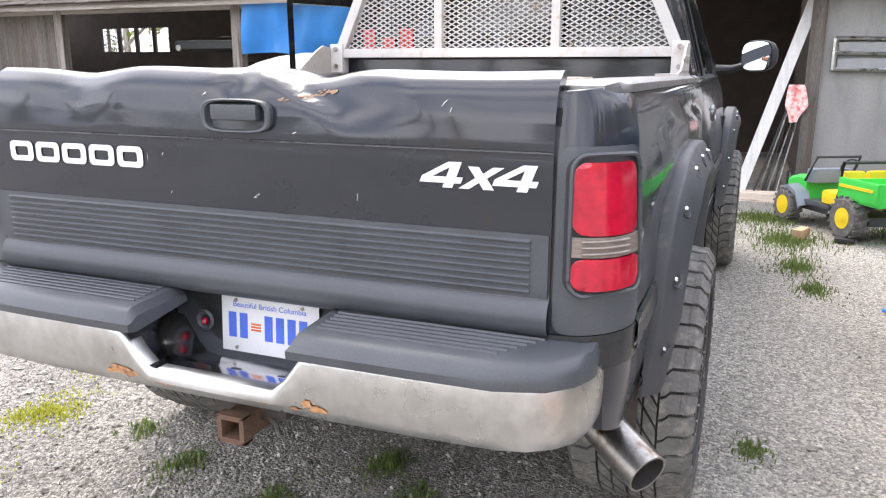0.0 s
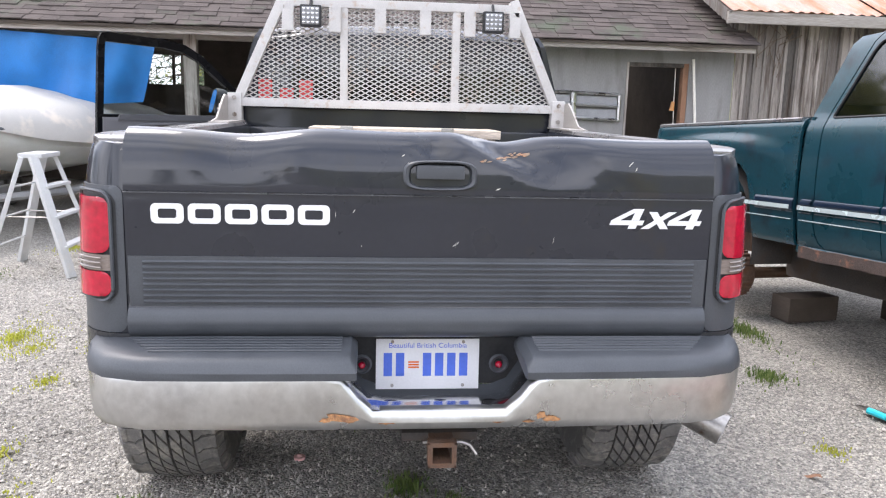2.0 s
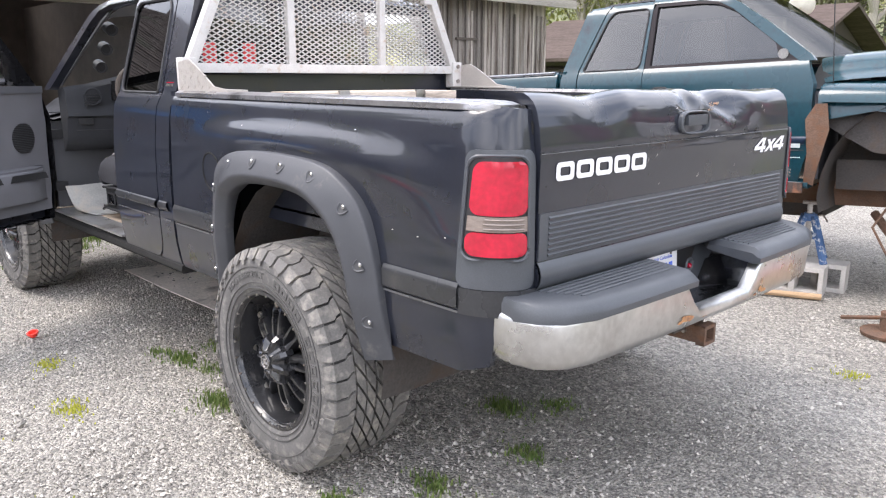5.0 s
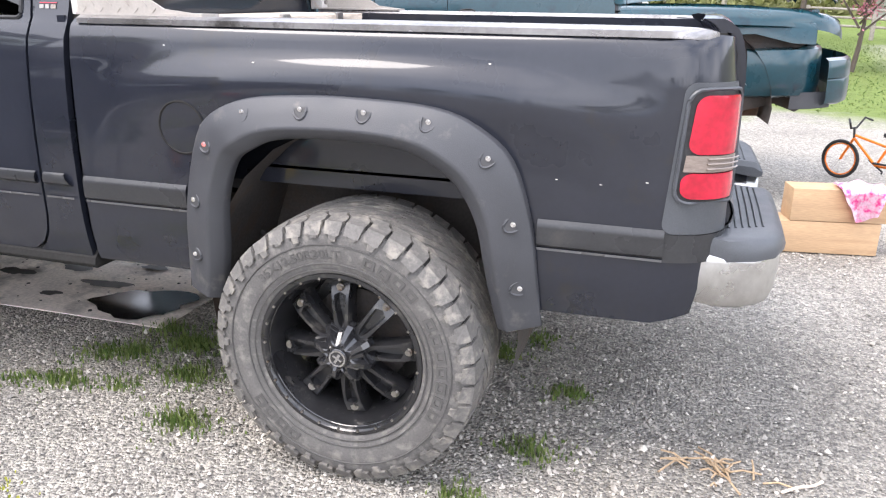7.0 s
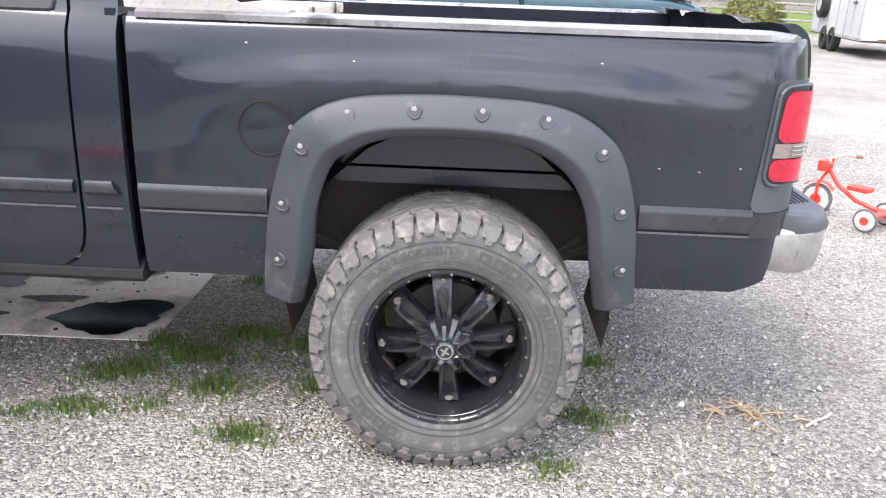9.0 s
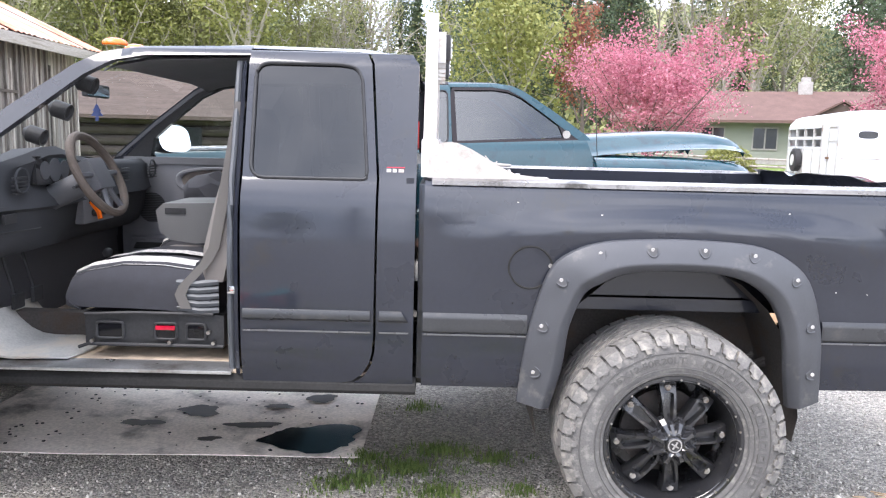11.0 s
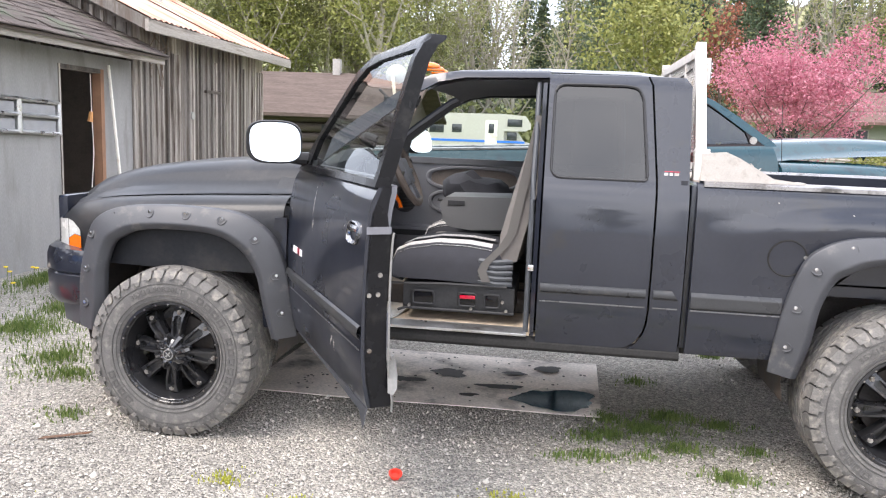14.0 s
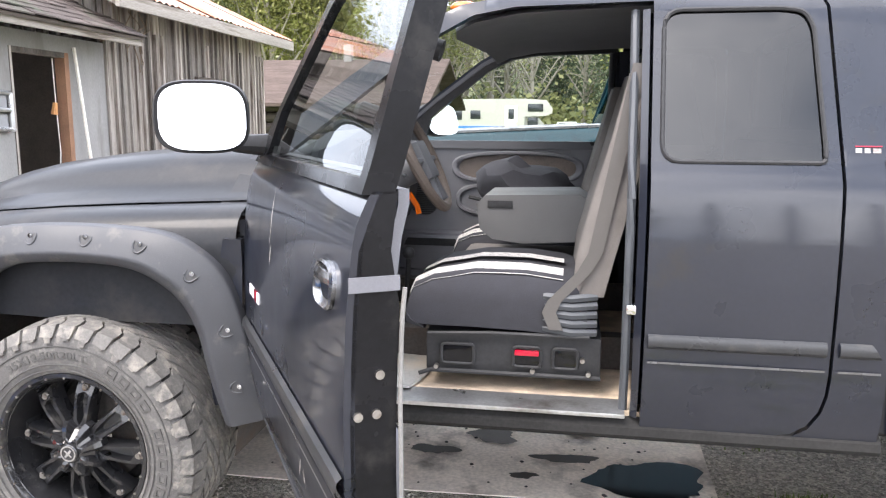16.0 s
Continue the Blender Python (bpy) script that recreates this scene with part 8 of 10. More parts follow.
axle_stand(pose(-4.95, -1.50, 0, 0, 0, 12), REDSTEEL)
axle_stand(pose(-4.95, -1.12, 0, 0, 0, -10), REDSTEEL)
jk = thing("floor_jack", "red trolley jack lying by the axle stands", "jack", pose(-5.3, -1.2, 0))
slab("jack_body", (-.3, -.12, .05), (.25, .12, .15), REDSTEEL, jk, bevel=.03)
part("jack_bar", rod(BM(), (.2, 0, .12), (.55, .05, .35), .014), STEEL, jk)
for sx in (-.24, .2):
    part("castor", shift(lathe(BM(), [(0, -.13), (.045, -.13), (.045, .13), (0, .13)], 14), pose(sx, 0, .046)), BLACK, jk)


# bicycles
def bicycle(m, frame_mat, label, r=.2, training=False):
    ob = thing("bicycle", label, "bicycle", m, group="children's bicycles")
    wb = 2.45 * r * 1.0
    for x in (-wb * .72, wb * .72):
        w = new("wheel")
        w.parent = ob
        part("bike_tyre", tube(BM(), [(x + r * .92 * math.cos(k * math.pi / 16), 0, r + r * .92 * math.sin(k * math.pi / 16)) for k in range(32)], r * .085, 7, closed=True), BLACK, w)
        part("bike_rim", tube(BM(), [(x + r * .8 * math.cos(k * math.pi / 14), 0, r + r * .8 * math.sin(k * math.pi / 14)) for k in range(28)], .008, 5, closed=True), frame_mat, w)
        bm = BM()
        for k in range(12):
            rod(bm, (x, 0, r), (x + r * .8 * math.cos(k * math.pi / 6), 0, r + r * .8 * math.sin(k * math.pi / 6)), .0018, n=4)
        part("spokes", bm, STEEL, w, kind="stuff")
    hd_, bb, st = Vector((-wb * .50, 0, r * 2.15)), Vector((.02, 0, r * .95)), Vector((wb * .22, 0, r * 1.95))
    for a, b in ((hd_, bb), (hd_ + Vector((.01, 0, .03)), st), (bb, st), (bb, (wb * .72, 0, r)), (st, (wb * .72, 0, r)), (hd_, (-wb * .72, 0, r))):
        part("frame_tube", rod(BM(), a, b, .013), frame_mat, ob)
    part("seat_post", rod(BM(), st, st + Vector((.02, 0, .10)), .009), STEEL, ob)
    secs = [[(x, w * f, z) for f, z in ((-1, .0), (-.6, .022), (.6, .022), (1, 0), (0, -.02))] for x, w in ((-.09, .015), (-.03, .02), (.05, .05), (.10, .055))]
    part("saddle", shift(loft(secs, closed=True, caps=True), Matrix.Translation(st + Vector((.03, 0, .11)))), BLACK, ob, smooth=50)
    part("handlebar", tube(BM(), [hd_ + Vector(p) for p in ((.05, -.20, .17), (.0, -.14, .20), (-.02, -.05, .10), (-.02, .05, .10), (.0, .14, .20), (.05, .20, .17))], .011, 7), BLACK, ob)
    part("stem", rod(BM(), hd_, hd_ + Vector((-.015, 0, .11)), .011), BLACK, ob)
    part("crank", tube(BM(), [(.02 + .10, -.06, r * .95 - .05), (.02 + .09, -.03, r * .95 - .04), (.02, 0, r * .95), (.02 - .09, .03, r * .95 + .04), (.02 - .10, .06, r * .95 + .05)], .009, 6), BLACK, ob)
    part("chain_guard", tube(BM(), [(.0, -.025, r * 1.1), (wb * .6, -.025, r * 1.12)], .012, 6), BLACK, ob)
    if training:
        for s in (-1, 1):
            part("training_wheel", shift(lathe(BM(), [(0, -.015), (.055, -.015), (.06, 0), (.055, .015), (0, .015)], 16), pose(wb * .72, s * .16, .06)), BLACK, ob)
            part("training_arm", tube(BM(), [(wb * .72, s * .02, r), (wb * .72, s * .10, r - .02), (wb * .72, s * .14, .06)], .008, 5), STEEL, ob)
    return ob


bicycle(pose(2.52, 4.26, 0, 0, 0, -40) @ Matrix.Scale(.86, 4), ORANGE, "orange child's bicycle with black tyres and training wheels", .2, True)
bicycle(pose(-4.60, -2.40, 0, 0, 0, -50), BLUEPAINT, "small blue child's bicycle leaning near the shed", .21)


# tricycle
tri = thing("tricycle", "red child's tricycle with white wheel rims", "tricycle", pose(2.77, 2.12, 0, 0, 0, -50) @ Matrix.Scale(.82, 4))
for x, y, r in ((-.28, 0, .14), (.24, -.19, .10), (.24, .19, .10)):
    w = new("wheel")
    w.parent = tri
    part("tri_tyre", tube(BM(), [(x + r * .88 * math.cos(k * math.pi / 14), y, r + r * .88 * math.sin(k * math.pi / 14)) for k in range(28)], r * .13, 7, closed=True), RUBBER, w)
    part("disc", shift(lathe(BM(), [(0, -.02), (r * .5, -.022), (r * .82, -.012), (r * .82, .012), (r * .5, .022), (0, .02)], 20), pose(x, y, r)), WHITEMETAL, w)
    part("hub_cap", shift(lathe(BM(), [(0, -.028), (r * .35, -.026), (r * .35, .026), (0, .028)], 14), pose(x, y, r)), REDSTEEL, w)
part("frame_tube", tube(BM(), [(-.22, 0, .42), (-.12, 0, .30), (.05, 0, .20), (.24, 0, .16)], .018, 8), REDSTEEL, tri)
part("fork", tube(BM(), [(-.28, -.05, .14), (-.27, -.05, .30), (-.23, 0, .40), (-.20, 0, .52)], .013, 7), REDSTEEL, tri)
part("mudguard", sheet([[(-.9, -1), (.9, -1), (.9, 1), (-.9, 1)]], lambda a, b: Vector((-.28 + .165 * math.sin(a), b * .03, .14 + .165 * math.cos(a))), .2, .004, (0, 0, 1)), REDSTEEL, tri)
part("rear_axle", rod(BM(), (.24, -.19, .10), (.24, .19, .10), .010), STEEL, tri)
slab("rear_deck", (.16, -.15, .13), (.32, .15, .15), REDSTEEL, tri)
slab("saddle", (-.02, -.07, .29), (.16, .07, .33), REDSTEEL, tri, bevel=.02)
part("handlebar", tube(BM(), [(-.12, -.22, .53), (-.16, -.16, .55), (-.20, -.04, .53), (-.20, .04, .53), (-.16, .16, .55), (-.12, .22, .53)], .011, 7), WHITEMETAL, tri)
for s in (-1, 1):
    part("grip", rod(BM(), (-.12, s * .22, .53), (-.09, s * .29, .52), .015), BROWNWOOD, tri)
    part("pedal", rod(BM(), (-.28, s * .07, .12), (-.28, s * .14, .12), .018), REDSTEEL, tri)
slab("bar_basket", (-.30, -.08, .40), (-.22, .08, .50), REDSTEEL, tri, bevel=.03)

# pedal cart toy, red and teal
pc = thing("pedal_cart", "low red and turquoise plastic pedal cart with orange hubs", "toy vehicle", pose(-2.72, -4.62, 0, 0, 0, 15))
part("cart_frame", tube(BM(), [(-.5, -.15, .16), (.35, -.12, .18), (.45, 0, .2), (.35, .12, .18), (-.5, .15, .16)], .028, 8), REDSTEEL, pc)
slab("seat_pan", (-.35, -.14, .18), (-.02, .14, .26), REDSTEEL, pc, bevel=.04)
for x, s in ((-.45, -1), (-.45, 1), (.36, -1), (.36, 1)):
    part("cart_wheel", shift(lathe(BM(), [(.05, -.04), (.12, -.045), (.13, -.02), (.13, .02), (.12, .045), (.05, .04)], 22, closed=True), pose(x, s * .26, .13)), TRIM, pc)
    part("wheel_hub", shift(lathe(BM(), [(0, -.05), (.055, -.045), (.055, .045), (0, .05)], 14), pose(x, s * .26, .13)), ORANGE, pc)
    part("wheel_arm", tube(BM(), [(x, s * .12, .17), (x, s * .24, .13)], .022, 6), TURQ, pc)
part("front_bar", tube(BM(), [(.30, -.24, .24), (.46, -.12, .26), (.46, .12, .26), (.30, .24, .24)], .03, 8), TURQ, pc)
slab("yellow_toy", (.55, -.2, 0), (.67, -.06, .08), YELLOW, None, "small yellow plastic toy on the gravel", bevel=.02, category="toy").matrix_basis = pose(-2.9, -4.2, 0)
yt = thing("toy_digger", "small yellow toy digger standing under the boat trailer", "toy vehicle", pose(-4.6, -4.0, 0))
slab("digger_body", (-.16, -.07, .07), (.16, .07, .17), YELLOW, yt, bevel=.02)
for sx in (-.1, .1):
    part("digger_wheel", shift(lathe(BM(), [(0, -.09), (.06, -.09), (.06, .09), (0, .09)], 14), pose(sx, 0, .06)), BLACK, yt)
slab("digger_cab", (-.06, -.06, .17), (.06, .06, .26), YELLOW, yt, bevel=.015)

# blocks, stands and parts under the teal truck
def concrete_block(m):
    ob = thing("concrete_block", "grey hollow concrete block on the gravel", "block", m, group="concrete blocks")
    bm = BM()
    for lo, hi in (((-.20, -.10, 0), (.20, -.07, .19)), ((-.20, .07, 0), (.20, .10, .19)), ((-.20, -.07, 0), (-.17, .07, .19)), ((.17, -.07, 0), (.20, .07, .19)), ((-.02, -.07, 0), (.02, .07, .19))):
        box(bm, lo, hi)
    bmesh.ops.remove_doubles(bm, verts=bm.verts, dist=.0005)
    part("block_body", bm, CONCRETE, ob, smooth=0)
    return ob


concrete_block(pose(.30, 3.08, .10, 90, 0, 12))
concrete_block(pose(.37, 3.29, .10, 90, 0, 12))
axle_stand(pose(.32, 3.14, .20, 0, 0, 20), BLUESTEEL, .40)
for x, y, rz, h, L in ((-2.28, 3.18, 10, .0, .44), (-2.20, 4.05, 3, .0, .46), (-2.22, 4.04, -6, .189, .42)):
    ob = thing("timber_block", "sawn timber block cribbing up the teal truck", "block", pose(x, y, h, 0, 0, rz), group="timber blocks")
    slab("timber", (-.10, -L / 2, .001), (.10, L / 2, .188), SHADED_BLOCK, ob, bevel=.008)
bm = lathe(BM(), [(0, -.10), (.04, -.10), (.045, -.06), (.06, -.055), (.065, -.03), (.125, -.025), (.135, .0), (.135, .07), (.115, .09), (0, .09)], 32)
fins = BM()
for k in range(24):
    box(fins, (-.004, .0, .13), (.004, .07, .145), Matrix.Rotation(k * math.pi / 12, 4, "Y"))
for k in range(5):
    rod(bm, (.05 * math.cos(k * 1.257), -.12, .05 * math.sin(k * 1.257)), (.05 * math.cos(k * 1.257), -.05, .05 * math.sin(k * 1.257)), .008, n=6)
drum = part("brake_drum", bm, RUST, teal, "rusty finned brake drum")
drum.matrix_basis = pose(-2.578, 3.418, .057, 0, 2.75, 186.5).inverted() @ pose(-2.45, 2.66, .33) @ Matrix.Scale(1.25, 4)
part("cooling_fins", fins, RUST, drum, kind="stuff")
part("rear_axle", rod(BM(), (0, -.85, .25), (0, .85, .25), .045, n=12), RUST, teal)
part("front_axle_beam", rod(BM(), (-3.52, -.7, .22), (-3.52, .7, .22), .05, n=12), RUST, teal)
for nm, pts, r in (("steering_link", [(-3.40, .55, .30), (-3.62, .75, .10), (-3.85, .95, .04)], .018), ("control_arm", [(-3.25, .45, .35), (-3.5, .72, .12), (-3.45, .8, -.02)], .03), ("damper", [(-3.5, .62, .62), (-3.5, .68, .15)], .035), ("brake_hose", [(-3.4, .6, .5), (-3.3, .75, .3), (-3.42, .8, .1)], .009)):
    part(nm, tube(BM(), pts, r, 8), RUST, teal)
# torn inner wing, bumper end and rusty sill of the stripped corner
part("torn_liner", sheet([[(-3.0, .98), (-3.05, 1.12), (-3.3, 1.20), (-3.8, 1.16), (-4.03, 1.04), (-4.22, 1.06), (-4.28, .96), (-4.1, .88), (-3.95, .80), (-3.7, .76), (-3.3, .80)]], lambda a, z: Vector((a, .84 + .05 * noise.noise((a * 4, z * 4, 0)), z)), .06, .006), UNDER, teal)
part("bumper_bracket", sheet([[(-3.05, .74), (-4.15, .74), (-4.38, .70), (-4.42, .56), (-4.25, .46), (-4.10, .52), (-3.85, .46), (-3.5, .54), (-3.05, .54)]], lambda a, z: Vector((a, .70 + .03 * noise.noise((a * 5, z * 5, 3)), z)), .06, .01), UNDER, teal)
part("radiator_support", sheet([[(-4.28, .88), (-4.10, .88), (-4.10, 1.12), (-4.28, 1.10)]], lambda a, z: Vector((a, .66, z)), .1, .02), TEAL, teal)
part("rust_scab", sheet([[(-2.96, .58), (-2.90, .60), (-2.92, .80), (-2.90, 1.02), (-2.96, 1.12), (-3.03, 1.12), (-3.05, .95), (-3.0, .75)]], lambda a, z: Vector((a, cab_d(z) + .004, z)), .04, .01, (0, -1, 0)), RUST, teal)
for s in (1,):
    bsec = [[(x, s * d, z) for d, z in ((d0 - .10, .93), (d0 - .02, .915), (d0, .88), (d0 + .004, .80), (d0 - .005, .66), (d0 - .03, .60), (d0 - .10, .58))] for x, d0 in ((-3.86, .90), (-4.05, .93), (-4.22, .93), (-4.33, .85), (-4.40, .70), (-4.44, .40), (-4.45, 0.0))]
    part("front_bumper", loft(bsec), TEAL, teal, "dark teal bumper end", smooth=40)
    wing = [[(x, y, z) for y, z in ((.70, f + .02), (.78, f), (.86, f - .02), (.905, f - .06), (.92, f - .14 - q))] for x, f, q in ((-4.30, 1.11, .02), (-4.15, 1.16, .06), (-3.9, 1.20, .03), (-3.6, 1.22, .05), (-3.3, 1.235, .03), (-2.96, 1.245, .10))]
    part("wing_remnant", loft(wing), TEAL, teal, smooth=60)
for s in (-1, 1):
    fix = flip_y if s > 0 else (lambda b: b)
    for a0, a1, z0, z1 in ((-2.88, -1.03, .835, .862), (-.95, 1.0, .835, .862), (-2.88, -1.03, .766, .772), (-.95, 1.0, .766, .772)):
        f_ = cab_skin if a1 < -1 else bed_skin
        part("body_stripe", fix(sheet([[(a0, z0), (a1, z0), (a1, z1), (a0, z1)]], lambda a, z: f_(a, z, .019 if z0 > .8 else .004), .1, .004)), SILVER, teal, "bright side stripe")
part("rusty_sill", sheet([[(-2.90, .53), (-1.05, .53), (-1.05, .60), (-2.90, .60)]], lambda a, z: Vector((a, .953, z + .012 * noise.noise((a * 6, 0, 1)))), .08, .02, (0, -1, 0)), RUSTDARK, teal)
part("aerial", rod(BM(), (-3.02, .80, 1.25), (-3.0, .80, 1.78), .0035, n=5), BLACK, teal)

# timbers with a towel, coil spring and hub parts
for z, x0, x1, rz in ((.001, 1.31, 1.94, 9), (.206, 1.40, 2.02, 10)):
    ob = thing("timber_beam", "squared yellow-brown timber beam stacked on the gravel", "beam", pose(1.8, 2.13, z, 0, 0, rz), group="timber beams")
    slab("beam_body", (x0 - 1.6, -.10, 0), (x1 - 1.6, .10, .202), SAWN, ob, bevel=.008)
tw = thing("towel", "pink and blue patterned towel draped over the timbers", "towel")
def towel(a, b):
    x = 1.86 + a * .85
    drop = max(0, b - .16)
    y = 2.16 + .17 * a - min(b, .15) - .025 * math.sin(a * 20) * (b > .1)
    z = .418 + .03 * noise.noise((a * 9, b * 9, 4)) - drop
    return Vector((x, y - .02 * (drop > 0), max(z, .22)))
part("cloth", sheet([[(0, 0), (.30, -.02), (.34, .15), (.30, .33), (.16, .36), (.02, .14)]], towel, .03, .012, (0, 0, 1)), TOWEL, tw, smooth=60)
cs = thing("coil_spring", "rusty coil spring lying by the timbers", "spring", pose(1.30, 2.55, 0))
part("coil", tube(BM(), [(.07 * math.cos(k * .5), .07 * math.sin(k * .5), .012 + k * .0045) for k in range(70)], .010, 6), RUST, cs)
rt = thing("brake_parts", "rusty hub and disc lying on the gravel", "car parts", pose(1.12, 2.42, 0))
part("disc", lathe(BM(), [(.05, .0), (.15, .0), (.155, .02), (.05, .03)], 28, "Z", closed=True), RUST, rt)
part("hub", rod(BM(), (0, 0, .02), (0, 0, .14), .055, n=14), RUST, rt)
part("link_bar", tube(BM(), [(-.3, .1, .02), (0, -.05, .12), (.3, .05, .2)], .014, 6), RUST, rt)

# hoe, tube, jugs and litter
ax = thing("grub_hoe", "garden hoe with a bent wooden handle lying on the gravel", "hoe")
part("handle", tube(BM(), [(-.14, 2.50, .035), (.0, 2.60, .03), (.15, 2.68, .022), (.35, 2.78, .022), (.56, 2.87, .022)], [.014, .018, .018, .020, .022], 8), SAWN, ax)
part("blade", sheet([[(-.48, 2.42), (-.20, 2.50), (-.14, 2.56), (-.20, 2.60), (-.46, 2.46)]], lambda a, b: Vector((a, b, .02)), .1, .012, (0, 0, 1)), STEEL, ax)
part("grip_band", rod(BM(), (-.40, 2.44, .03), (-.30, 2.475, .03), .018, n=8), TURQ, ax)
rt2 = thing("dead_roots", "small heap of tan dead roots and sand on the gravel", "debris", pose(1.17, -.63, 0))
rnd = random.Random(31)
for k in range(26):
    a, r = rnd.uniform(0, 6.28), rnd.uniform(0, .10)
    p = Vector((r * math.cos(a) * 1.4, r * math.sin(a), .004))
    d = Vector((rnd.gauss(0, .05), rnd.gauss(0, .05), rnd.uniform(0, .02)))
    part("root", tube(BM(), [p, p + d * .5 + Vector((0, 0, .012)), p + d], .0035, 5), DEADROOT, rt2)
twg = thing("pale_twig", "pale bare twig lying on the gravel", "twig", pose(1.42, -.66, .006, 0, 0, 24))
part("twig_stem", tube(BM(), [(-.07, 0, 0), (-.01, .012, .006), (.05, .02, .002), (.09, .035, .004)], .005, 6), PALEWOOD, twg)
cap_ = thing("bottle_top", "small red plastic bottle top lying on the gravel", "bottle top", pose(-2.29, -1.275, 0, 14, 8, 0))
part("shell", lathe(BM(), [(0, .004), (.022, .004), (.026, .02), (.032, .022), (.032, .03), (.024, .03), (.02, .012), (0, .010)], 18, "Z"), REDSTEEL, cap_)
for x, y, mt, lb in ((-.005, -.442, PINKCAP, "pale pink washer-like cap"), (-.15, 2.62, WHITEMETAL, "white stone chip")):
    rg = thing("litter_ring", lb + " lying on the gravel", "litter", pose(x, y, .004))
    part("ring", lathe(BM(), [(.010, 0), (.024, 0), (.026, .012), (.012, .014)], 16, "Z", closed=True), mt, rg)
rf = thing("red_scrap", "scrap of red plastic on the gravel", "litter", pose(-3.0, -2.16, .006))
part("scrap", sheet([[(-.03, -.02), (.02, -.025), (.035, .01), (-.01, .03)]], lambda a, b: Vector((a, b, .01 * noise.noise((a * 40, b * 40, 0)))), .02, .004, (0, 0, 1)), REDSTEEL, rf)
tg_ = thing("rusty_strip", "reddish rusty strip lying on the gravel", "scrap metal", pose(-4.02, -1.19, .006, 0, 0, 25))
part("strip", sheet([[(-.12, -.012), (.11, -.015), (.13, .008), (-.10, .014)]], lambda a, b: Vector((a, b, .006 * math.sin(a * 12))), .04, .004, (0, 0, 1)), RUST, tg_)
lf = thing("dead_leaf", "curled brown leaf on the gravel", "leaf", pose(.25, 1.75, .008, 10, 0, 40))
part("leaf_blade", sheet([[(-.035, 0), (-.01, .018), (.03, .012), (.04, -.004), (.0, -.02)]], lambda a, b: Vector((a, b, .012 * math.sin(a * 60))), .012, .001, (0, 0, 1)), BROWNWOOD, lf)
jg = thing("frisbee", "light blue plastic toy disc lying beside the teal truck", "toy", pose(-2.2, 2.43, 0, 6, 0, 20))
part("lid_shell", lathe(BM(), [(0, .012), (.07, .014), (.085, .010), (.09, .0), (.082, .0), (.07, .006), (0, .006)], 20, "Z"), TURQ, jg)
scp = thing("blue_shovel", "small blue plastic toy shovel on the gravel", "toy", pose(-2.35, 2.12, .01, 0, 0, 30))
part("shaft", rod(BM(), (-.25, 0, .012), (.06, 0, .012), .012, n=8), BLUEPAINT, scp)
part("scoop", sheet([[(.05, -.05), (.18, -.06), (.22, 0), (.18, .06), (.05, .05)]], lambda a, b: Vector((a, b, .01 + 4 * b * b)), .03, .004, (0, 0, 1)), BLUEPAINT, scp)
sw_ = thing("wood_offcut", "charred wood offcut lying in the grass", "wood", pose(-4.75, 1.62, 0, 0, 0, -20), group="wood offcuts")
slab("offcut", (-.11, -.04, .001), (.11, .04, .09), SAWN, sw_, bevel=.006)
sw2 = thing("black_tray", "broken black plastic tray lying in the grass", "tray", pose(-4.80, 1.98, 0, 0, 0, -10))
slab("tray_body", (-.14, -.08, .001), (.14, .08, .035), BLACK, sw2, bevel=.01)
th = thing("concrete_threshold", "weathered timber threshold of the open shed bay", "threshold")
slab("sill_log", (-6.95, .55, -.02), (-6.72, 1.70, .10), PALEWOOD, th, bevel=.02)


# ---- far buildings and vehicles ----
GREYMETAL_TRIM = material("weathered_trailer_steel", (0.42, 0.42, 0.41), 0.6, vary=0.25, scale=6, stain=(0.26, 0.20, 0.15), stain_amount=0.3, stain_scale=5)
# stock trailer, its nose towards the yard
tr2 = thing("stock_trailer", "old white livestock trailer with slatted rear sides and rusty tongue", "trailer", pose(11.17, 19.23, 0, 0, 0, 81.4))
L_, W_ = 4.8, 1.0
secs = []
for x, z in ((-L_ / 2 - .02, 2.42), (-L_ / 2 + .10, 2.58), (-L_ / 2 + .40, 2.66), (L_ / 2 - .2, 2.62), (L_ / 2, 2.50)):
    secs.append([(x, y, 2.26 + (z - 2.26) * q) for y, q in ((-W_ - .02, 0), (-W_, .35), (-W_ * .90, .70), (-W_ * .7, .90), (0, 1), (W_ * .7, .90), (W_ * .90, .70), (W_, .35), (W_ + .02, 0))])
part("roof", loft(secs, caps=True), TRAILERWHITE, tr2, smooth=50)
DX = -.9
